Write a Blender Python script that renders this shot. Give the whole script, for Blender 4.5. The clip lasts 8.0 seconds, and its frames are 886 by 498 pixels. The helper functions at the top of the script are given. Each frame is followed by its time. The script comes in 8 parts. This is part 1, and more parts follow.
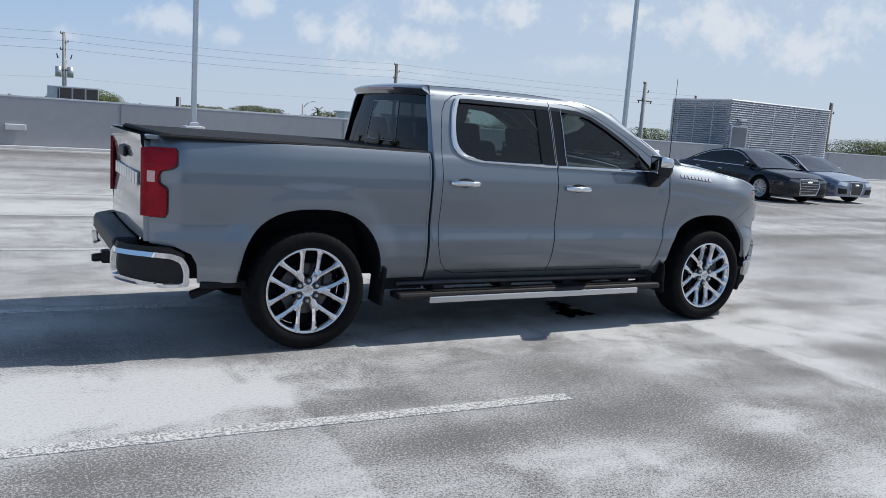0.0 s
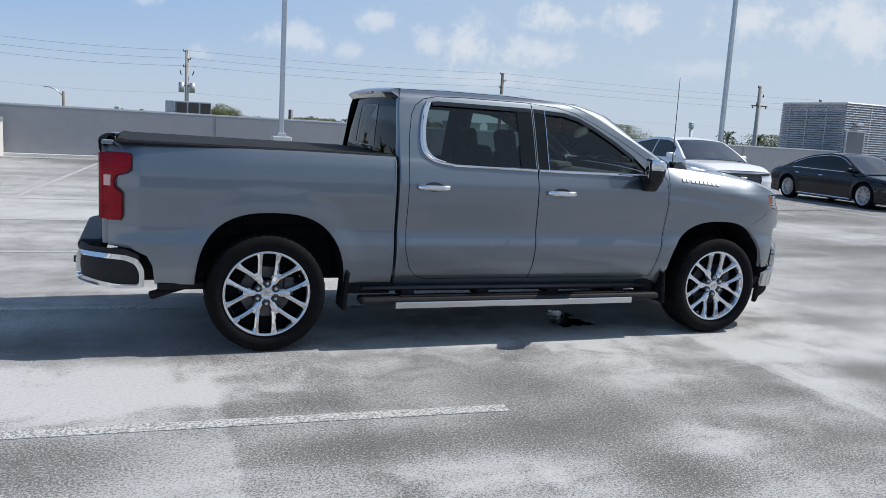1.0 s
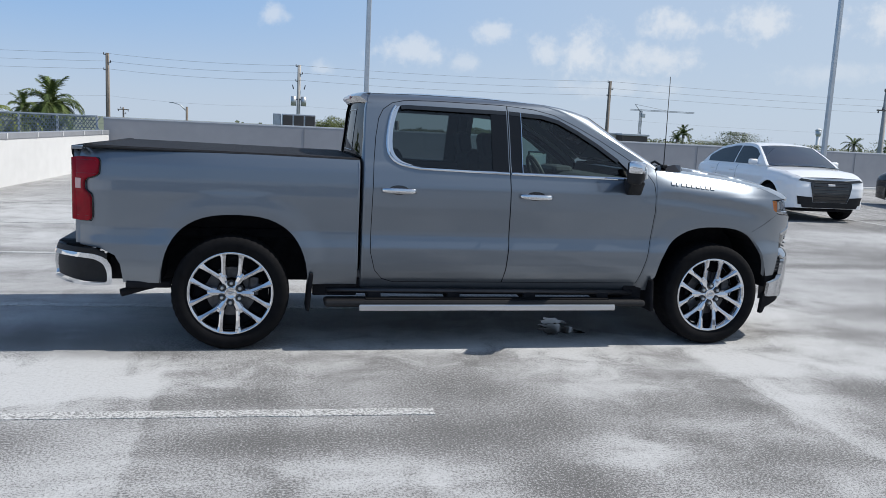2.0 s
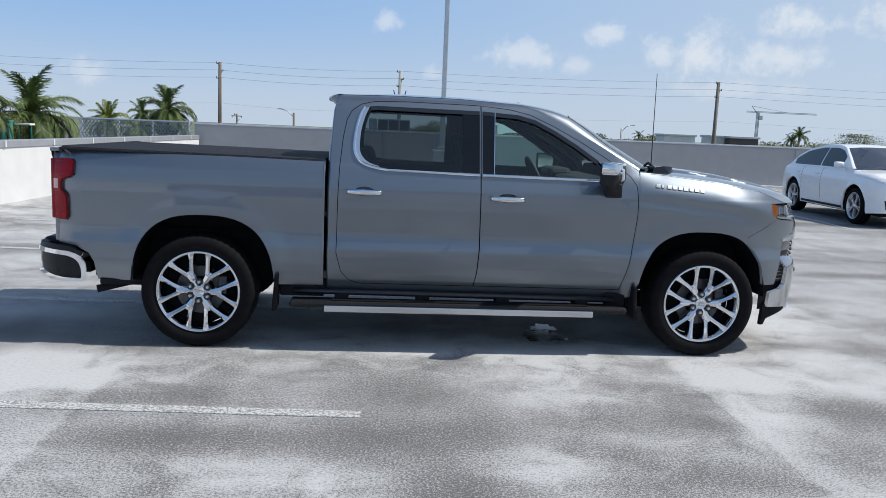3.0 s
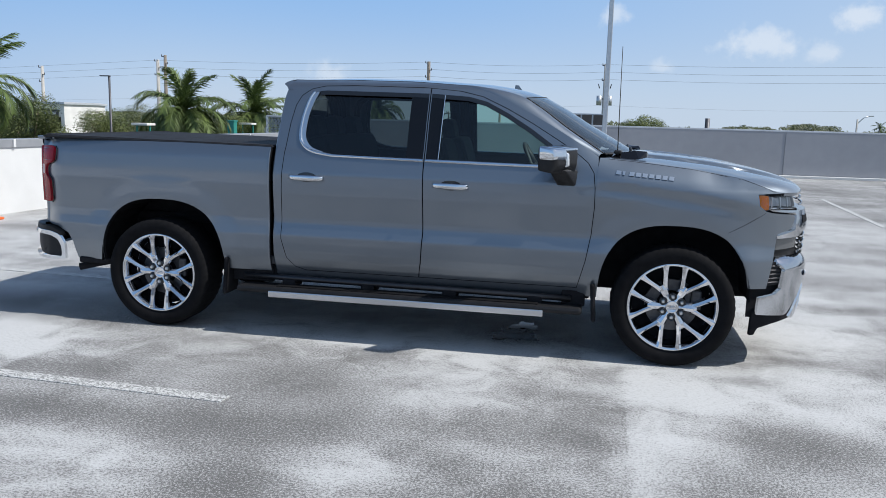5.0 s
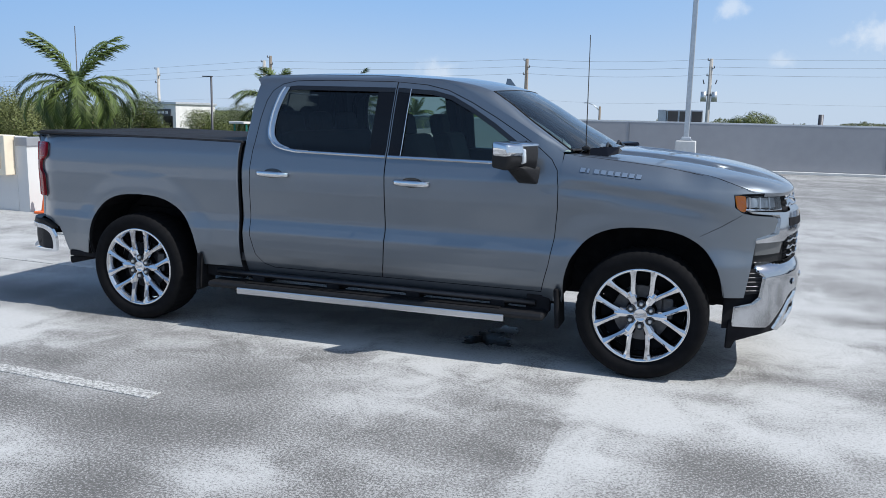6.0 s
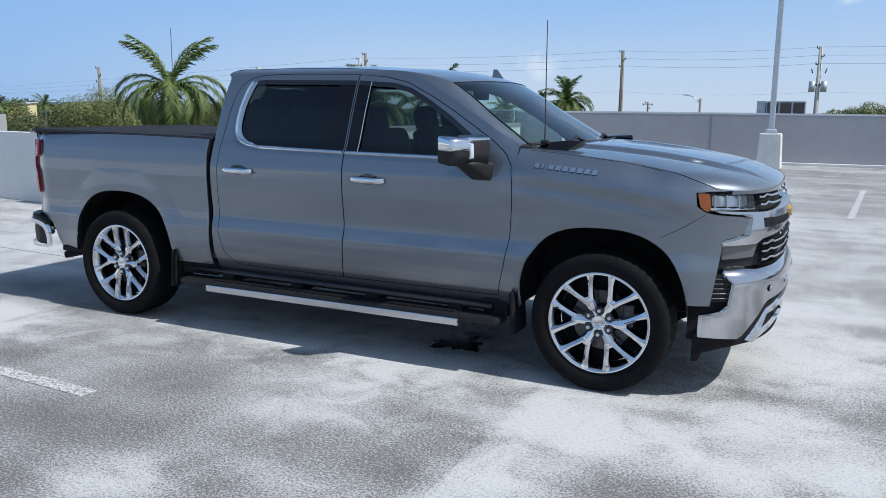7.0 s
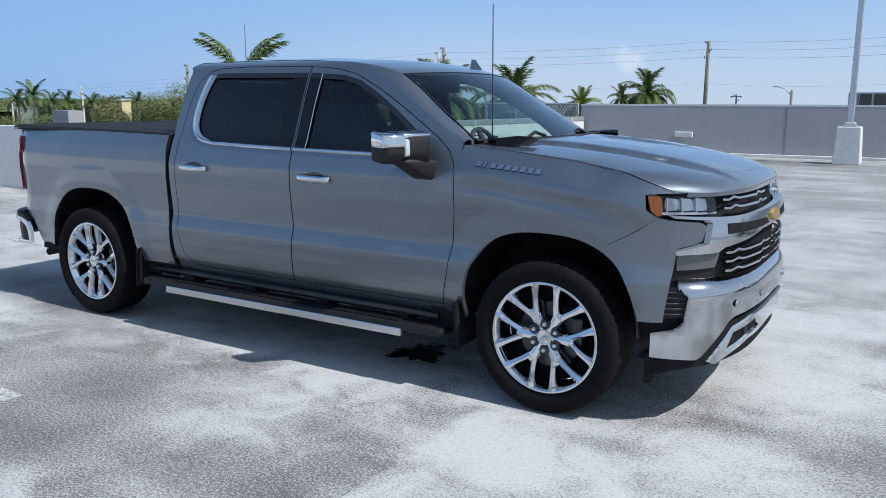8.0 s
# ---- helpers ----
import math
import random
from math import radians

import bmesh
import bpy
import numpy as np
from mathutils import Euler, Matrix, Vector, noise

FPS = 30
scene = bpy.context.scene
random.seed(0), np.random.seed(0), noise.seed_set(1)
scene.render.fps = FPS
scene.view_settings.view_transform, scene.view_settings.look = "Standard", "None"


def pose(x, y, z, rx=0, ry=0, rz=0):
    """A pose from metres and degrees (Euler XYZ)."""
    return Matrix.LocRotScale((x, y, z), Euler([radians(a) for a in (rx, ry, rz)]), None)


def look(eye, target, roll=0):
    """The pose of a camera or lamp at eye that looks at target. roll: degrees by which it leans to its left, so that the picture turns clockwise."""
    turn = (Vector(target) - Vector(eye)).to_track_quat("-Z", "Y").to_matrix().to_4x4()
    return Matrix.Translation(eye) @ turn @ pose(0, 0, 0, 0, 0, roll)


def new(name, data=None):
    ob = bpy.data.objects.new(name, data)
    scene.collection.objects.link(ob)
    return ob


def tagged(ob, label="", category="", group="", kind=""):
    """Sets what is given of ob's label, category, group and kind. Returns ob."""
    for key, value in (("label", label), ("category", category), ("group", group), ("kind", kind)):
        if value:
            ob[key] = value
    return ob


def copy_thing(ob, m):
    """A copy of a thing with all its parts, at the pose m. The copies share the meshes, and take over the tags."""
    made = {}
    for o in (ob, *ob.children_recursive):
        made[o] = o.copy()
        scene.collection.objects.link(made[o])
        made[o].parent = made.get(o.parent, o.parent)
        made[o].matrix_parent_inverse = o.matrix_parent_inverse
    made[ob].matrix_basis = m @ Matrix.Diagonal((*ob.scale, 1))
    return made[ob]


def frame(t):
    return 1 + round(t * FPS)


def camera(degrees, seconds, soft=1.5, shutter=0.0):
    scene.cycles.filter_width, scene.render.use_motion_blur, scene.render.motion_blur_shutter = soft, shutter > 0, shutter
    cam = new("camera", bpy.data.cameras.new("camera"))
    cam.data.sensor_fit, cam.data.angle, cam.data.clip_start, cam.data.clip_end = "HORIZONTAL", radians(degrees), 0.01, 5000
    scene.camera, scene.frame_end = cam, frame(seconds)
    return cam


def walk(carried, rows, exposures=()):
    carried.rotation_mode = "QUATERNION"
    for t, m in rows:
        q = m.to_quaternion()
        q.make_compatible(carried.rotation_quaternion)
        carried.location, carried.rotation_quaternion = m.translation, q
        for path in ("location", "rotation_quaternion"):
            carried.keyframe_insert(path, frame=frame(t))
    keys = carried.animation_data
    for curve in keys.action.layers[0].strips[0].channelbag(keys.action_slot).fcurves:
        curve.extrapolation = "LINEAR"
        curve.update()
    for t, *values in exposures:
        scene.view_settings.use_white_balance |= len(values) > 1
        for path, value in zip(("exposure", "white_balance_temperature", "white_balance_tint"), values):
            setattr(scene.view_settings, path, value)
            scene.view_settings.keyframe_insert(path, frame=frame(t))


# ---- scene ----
cam = camera(57.8, 8.0, soft=0.75)
# seconds, eye, target, roll
PATH = [
    (0, (-3.691, -6.025, 1.594), (-2.728, -4.3, 1.285), 4.1),
    (0.5, (-3.199, -6.25, 1.618), (-2.361, -4.46, 1.311), 3.8),
    (1, (-2.682, -6.376, 1.615), (-1.977, -4.53, 1.311), 3.4),
    (1.5, (-2.163, -6.548, 1.611), (-1.595, -4.654, 1.312), 3.0),
    (3, (-0.61, -6.737, 1.638), (-0.442, -4.766, 1.343), 2.4),
    (3.5, (-0.109, -6.692, 1.625), (-0.077, -4.715, 1.321), 2.1),
    (4, (0.396, -6.646, 1.615), (0.289, -4.673, 1.306), 1.9),
    (4.5, (0.878, -6.534, 1.612), (0.636, -4.574, 1.296), 1.7),
    (6, (2.233, -5.917, 1.614), (1.61, -4.046, 1.281), 1.3),
    (6.5, (2.636, -5.65, 1.611), (1.893, -3.824, 1.27), 1.0),
    (7, (2.995, -5.335, 1.616), (2.142, -3.56, 1.267), 0.6),
    (7.5, (3.255, -4.956, 1.622), (2.306, -3.232, 1.265), 0.5),
    (8, (3.535, -4.62, 1.614), (2.5, -2.947, 1.25), 0.2),
]
# seconds, stops, kelvin, tint: the picture brightens and cools a little on the way
EXPOSURES = [(0, 0.0, 6450, 9.5), (3.5, 0.07, 6420, 9.2), (6.8, 0.15, 6180, 8.5), (8, 0.12, 6120, 8.3)]
walk(cam, [(t, look(eye, target, roll)) for t, eye, target, roll in PATH], EXPOSURES)

# ---- light ----
SUN_EL, SUN_AZ = 51.0, -2.0     # elevation, turn from +x towards +y
sun_dir = Vector((math.cos(radians(SUN_EL)) * math.cos(radians(SUN_AZ)), math.cos(radians(SUN_EL)) * math.sin(radians(SUN_AZ)), math.sin(radians(SUN_EL))))
sun = new("sun", bpy.data.lights.new("sun", "SUN"))
sun.data.energy, sun.data.angle, sun.data.color = 4.55, radians(0.55), (1.0, 0.95, 0.88)
sun.matrix_world = look(sun_dir * 50, (0, 0, 0))

world = bpy.data.worlds.new("sky")
scene.world = world
world.use_nodes = True
wt = world.node_tree
wt.nodes.clear()


def wn(kind):
    return wt.nodes.new(kind)


sky = wn("ShaderNodeTexSky")
sky.sky_type, sky.sun_disc, sky.sun_elevation, sky.sun_rotation = "NISHITA", False, radians(SUN_EL), radians(90 - SUN_AZ)
sky.altitude, sky.air_density, sky.dust_density, sky.ozone_density = 10, 1.0, 0.6, 2.5
sky_bg = wn("ShaderNodeBackground")
sky_bg.inputs["Strength"].default_value = 0.11
# scattered cumulus: broad heaps with billowing edges
tc = wn("ShaderNodeTexCoord")
sep = wn("ShaderNodeSeparateXYZ")
wt.links.new(tc.outputs["Generated"], sep.inputs[0])


def wmath(op, a, b=None, c=None):
    n = wn("ShaderNodeMath")
    n.operation = op
    for i, v in enumerate((a, b, c)):
        if v is None:
            continue
        if isinstance(v, (int, float)):
            n.inputs[i].default_value = v
        else:
            wt.links.new(v, n.inputs[i])
    return n.outputs[0]


def wrange(v, a, b, c=0.0, d=1.0):
    n = wn("ShaderNodeMapRange")
    n.interpolation_type = "SMOOTHSTEP"
    wt.links.new(v, n.inputs["Value"])
    for k, x in zip(("From Min", "From Max", "To Min", "To Max"), (a, b, c, d)):
        n.inputs[k].default_value = x
    return n.outputs["Result"]


cloud_map = wn("ShaderNodeMapping")
cloud_map.inputs["Scale"].default_value = (1.0, 1.0, 1.7)
cloud_map.inputs["Location"].default_value = (0.35, 0.1, 0.0)
wt.links.new(tc.outputs["Generated"], cloud_map.inputs[0])
cn = wn("ShaderNodeTexNoise")
cn.inputs["Scale"].default_value, cn.inputs["Detail"].default_value, cn.inputs["Roughness"].default_value = 7.0, 2.0, 0.5
wt.links.new(cloud_map.outputs[0], cn.inputs["Vector"])
puff = wn("ShaderNodeTexNoise")
puff.inputs["Scale"].default_value, puff.inputs["Detail"].default_value, puff.inputs["Roughness"].default_value = 24.0, 8.0, 0.58
wt.links.new(cloud_map.outputs[0], puff.inputs["Vector"])
cm = wrange(wmath("ADD", cn.outputs["Fac"], wmath("MULTIPLY", wmath("SUBTRACT", puff.outputs["Fac"], 0.5), 0.55)), 0.54, 0.70, 0.0, 0.9)
# the clouds gather in one half of the sky, high above the horizon
side = wrange(sep.outputs["X"], -0.45, 0.35, 0.12, 1.0)
low = wmath("MULTIPLY", wrange(sep.outputs["Z"], 0.17, 0.26), wrange(sep.outputs["Z"], 0.45, 0.2, 0.35, 1.0))
cm = wmath("MULTIPLY", wmath("MULTIPLY", cm, side), low)
# a row of small fair-weather heaps low over the town: bearing, height, half width, half height (degrees), weight
HEAPS = [(80.2, 5.3, 2.6, 0.9, 0.8), (74.5, 6.8, 1.7, 0.75, 0.85), (70.7, 5.7, 1.5, 0.95, 0.85), (67.9, 5.4, 1.9, 1.7, 1.0), (63.8, 5.4, 2.6, 1.0, 0.9), (62.3, 7.6, 2.2, 0.95, 1.0), (57.3, 7.9, 1.7, 1.05, 1.0),
         (49.6, 7.8, 2.2, 1.15, 1.0), (45.9, 7.4, 1.5, 0.95, 0.9), (42.8, 7.5, 3.2, 1.8, 1.0), (38.2, 6.2, 2.8, 1.4, 0.95), (76.4, 4.7, 0.9, 0.6, 0.6), (89.6, 7.1, 0.85, 0.7, 0.75), (109.2, 2.8, 1.3, 0.9, 0.6), (86.2, 3.8, 1.0, 0.5, 0.5), (66.0, 3.4, 4.0, 0.7, 0.45), (52.5, 4.6, 3.4, 0.7, 0.45), (34.5, 8.2, 2.6, 1.3, 0.9)]
bear = wmath("MULTIPLY", wmath("ARCTAN2", sep.outputs["Y"], sep.outputs["X"]), 57.2958)
rise = wmath("MULTIPLY", wmath("ARCSINE", sep.outputs["Z"]), 57.2958)
frill = wn("ShaderNodeTexNoise")
frill.inputs["Scale"].default_value, frill.inputs["Detail"].default_value, frill.inputs["Roughness"].default_value = 30.0, 7.0, 0.6
wt.links.new(tc.outputs["Generated"], frill.inputs["Vector"])
frill_2 = wn("ShaderNodeTexNoise")
frill_2.inputs["Scale"].default_value, frill_2.inputs["Detail"].default_value, frill_2.inputs["Roughness"].default_value = 75.0, 6.0, 0.6
wt.links.new(tc.outputs["Generated"], frill_2.inputs["Vector"])
ragged = wmath("ADD", wmath("MULTIPLY", wmath("SUBTRACT", frill.outputs["Fac"], 0.5), 2.6), wmath("MULTIPLY", wmath("SUBTRACT", frill_2.outputs["Fac"], 0.5), 1.7))
heaps = None
for h_az, h_el, h_w, h_h, h_k in HEAPS:
    dx = wmath("DIVIDE", wmath("SUBTRACT", bear, h_az), h_w)
    dz = wmath("DIVIDE", wmath("SUBTRACT", rise, h_el), h_h)
    d2 = wmath("SQRT", wmath("ADD", wmath("MULTIPLY", dx, dx), wmath("MULTIPLY", dz, dz)))
    one = wmath("MULTIPLY", wrange(wmath("ADD", d2, ragged), 1.35, 0.05), h_k)
    heaps = one if heaps is None else wmath("MAXIMUM", heaps, one)
cm = wmath("MAXIMUM", cm, wmath("MULTIPLY", heaps, 0.66))
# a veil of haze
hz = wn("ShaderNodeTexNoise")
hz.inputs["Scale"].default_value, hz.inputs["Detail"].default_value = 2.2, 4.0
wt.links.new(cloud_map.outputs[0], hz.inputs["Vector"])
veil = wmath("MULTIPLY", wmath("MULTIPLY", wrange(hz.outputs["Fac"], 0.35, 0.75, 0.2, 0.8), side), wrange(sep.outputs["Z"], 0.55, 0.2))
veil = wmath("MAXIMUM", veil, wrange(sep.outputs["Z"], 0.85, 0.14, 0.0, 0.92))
# out of view on the -y side the veil is raised, added to brighten the truck's near flank
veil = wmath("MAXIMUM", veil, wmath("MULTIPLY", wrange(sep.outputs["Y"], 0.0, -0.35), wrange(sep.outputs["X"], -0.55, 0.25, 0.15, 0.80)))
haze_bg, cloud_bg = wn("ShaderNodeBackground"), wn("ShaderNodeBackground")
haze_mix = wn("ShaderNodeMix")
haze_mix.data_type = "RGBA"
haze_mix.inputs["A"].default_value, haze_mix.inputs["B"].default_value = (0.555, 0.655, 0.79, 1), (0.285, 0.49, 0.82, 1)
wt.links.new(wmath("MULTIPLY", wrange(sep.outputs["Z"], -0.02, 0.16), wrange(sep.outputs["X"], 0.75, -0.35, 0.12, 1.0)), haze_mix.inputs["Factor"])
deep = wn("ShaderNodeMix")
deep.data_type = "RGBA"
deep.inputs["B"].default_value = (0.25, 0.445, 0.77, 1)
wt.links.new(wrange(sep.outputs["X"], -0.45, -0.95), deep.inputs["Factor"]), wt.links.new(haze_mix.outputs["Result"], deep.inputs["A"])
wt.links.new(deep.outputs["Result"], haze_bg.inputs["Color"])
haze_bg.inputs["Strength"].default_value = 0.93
cloud_bg.inputs["Color"].default_value, cloud_bg.inputs["Strength"].default_value = (0.93, 0.96, 1.0, 1), 0.85
m1, m2, wo = wn("ShaderNodeMixShader"), wn("ShaderNodeMixShader"), wn("ShaderNodeOutputWorld")
wt.links.new(sky.outputs[0], sky_bg.inputs["Color"])
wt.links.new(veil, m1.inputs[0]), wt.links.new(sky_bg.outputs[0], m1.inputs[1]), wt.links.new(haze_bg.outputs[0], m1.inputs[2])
wt.links.new(cm, m2.inputs[0]), wt.links.new(m1.outputs[0], m2.inputs[1]), wt.links.new(cloud_bg.outputs[0], m2.inputs[2])
wt.links.new(m2.outputs[0], wo.inputs["Surface"])
scene.view_settings.exposure = 0.0


# ---- materials ----
def material(name, color, rough=0.6, metal=0.0, vary=0.0, scale=8.0, bump=0.0, bump_scale=60.0, coat=0.0, spec=0.5, dark=None):
    """A principled material with colour variation at two scales and fine relief."""
    m = bpy.data.materials.new(name)
    m.use_nodes = True
    nt = m.node_tree
    p = nt.nodes["Principled BSDF"]
    p.inputs["Base Color"].default_value = (*color, 1)
    p.inputs["Roughness"].default_value, p.inputs["Metallic"].default_value = rough, metal
    p.inputs["Coat Weight"].default_value, p.inputs["Coat Roughness"].default_value = coat, 0.03
    p.inputs["Specular IOR Level"].default_value = spec
    if vary or bump:
        co = nt.nodes.new("ShaderNodeTexCoord")
    if vary:
        a, b = nt.nodes.new("ShaderNodeTexNoise"), nt.nodes.new("ShaderNodeTexNoise")
        a.inputs["Scale"].default_value, a.inputs["Detail"].default_value = scale, 5
        b.inputs["Scale"].default_value, b.inputs["Detail"].default_value = scale * 0.13, 4
        add, ramp = nt.nodes.new("ShaderNodeMath"), nt.nodes.new("ShaderNodeValToRGB")
        add.operation, add.inputs[1].default_value = "MULTIPLY_ADD", 0.5
        half = nt.nodes.new("ShaderNodeMath")
        half.operation, half.inputs[1].default_value = "MULTIPLY", 0.5
        for n in (a, b):
            nt.links.new(co.outputs["Object"], n.inputs["Vector"])
        nt.links.new(b.outputs["Fac"], half.inputs[0])
        nt.links.new(a.outputs["Fac"], add.inputs[0]), nt.links.new(half.outputs[0], add.inputs[2])
        nt.links.new(add.outputs[0], ramp.inputs[0])
        lo = dark or tuple(c * (1 - vary) for c in color)
        hi = tuple(min(1, c * (1 + vary)) for c in color)
        ramp.color_ramp.elements[0].position, ramp.color_ramp.elements[0].color = 0.35, (*lo, 1)
        ramp.color_ramp.elements[1].position, ramp.color_ramp.elements[1].color = 0.65, (*hi, 1)
        nt.links.new(ramp.outputs[0], p.inputs["Base Color"])
    if bump:
        c, bp = nt.nodes.new("ShaderNodeTexNoise"), nt.nodes.new("ShaderNodeBump")
        c.inputs["Scale"].default_value, c.inputs["Detail"].default_value = bump_scale, 4
        nt.links.new(co.outputs["Object"], c.inputs["Vector"])
        bp.inputs["Strength"].default_value, bp.inputs["Distance"].default_value = bump, 0.01
        nt.links.new(c.outputs["Fac"], bp.inputs["Height"]), nt.links.new(bp.outputs[0], p.inputs["Normal"])
    return m


def glass(name, tint, rough=0.0, clear=0.5, skin=0.95, ior=1.52):
    """Thin automotive glass: what it lets through, tinted, under a mirror-like skin."""
    m = bpy.data.materials.new(name)
    m.use_nodes = True
    nt = m.node_tree
    nt.nodes.clear()
    o, mix, tr, gl, fr = (nt.nodes.new(k) for k in ("ShaderNodeOutputMaterial", "ShaderNodeMixShader", "ShaderNodeBsdfTransparent", "ShaderNodeBsdfGlossy", "ShaderNodeFresnel"))
    tr.inputs["Color"].default_value = (*(t * clear for t in tint), 1)
    gl.inputs["Roughness"].default_value, gl.inputs["Color"].default_value = rough, (skin, skin, skin, 1)
    fr.inputs["IOR"].default_value = ior
    nt.links.new(fr.outputs[0], mix.inputs[0]), nt.links.new(tr.outputs[0], mix.inputs[1]), nt.links.new(gl.outputs[0], mix.inputs[2])
    nt.links.new(mix.outputs[0], o.inputs["Surface"])
    return m


def metallic_paint(name, color, metal=0.75, rough=0.3):
    """Car paint: metal flakes under a clear coat."""
    m = material(name, color, rough, metal, coat=1.0)
    m.node_tree.nodes["Principled BSDF"].inputs["Coat Roughness"].default_value = 0.06
    m.node_tree.nodes["Principled BSDF"].inputs["Coat IOR"].default_value = 1.6
    nt = m.node_tree
    p = nt.nodes["Principled BSDF"]
    co, vo, mx = nt.nodes.new("ShaderNodeTexCoord"), nt.nodes.new("ShaderNodeTexNoise"), nt.nodes.new("ShaderNodeMix")
    vo.inputs["Scale"].default_value, vo.inputs["Detail"].default_value = 900, 2
    mx.data_type = "RGBA"
    mx.inputs["A"].default_value, mx.inputs["B"].default_value = (*(c * 0.8 for c in color), 1), (*(c * 1.25 for c in color), 1)
    nt.links.new(co.outputs["Object"], vo.inputs["Vector"]), nt.links.new(vo.outputs["Fac"], mx.inputs["Factor"])
    nt.links.new(mx.outputs["Result"], p.inputs["Base Color"])
    return m


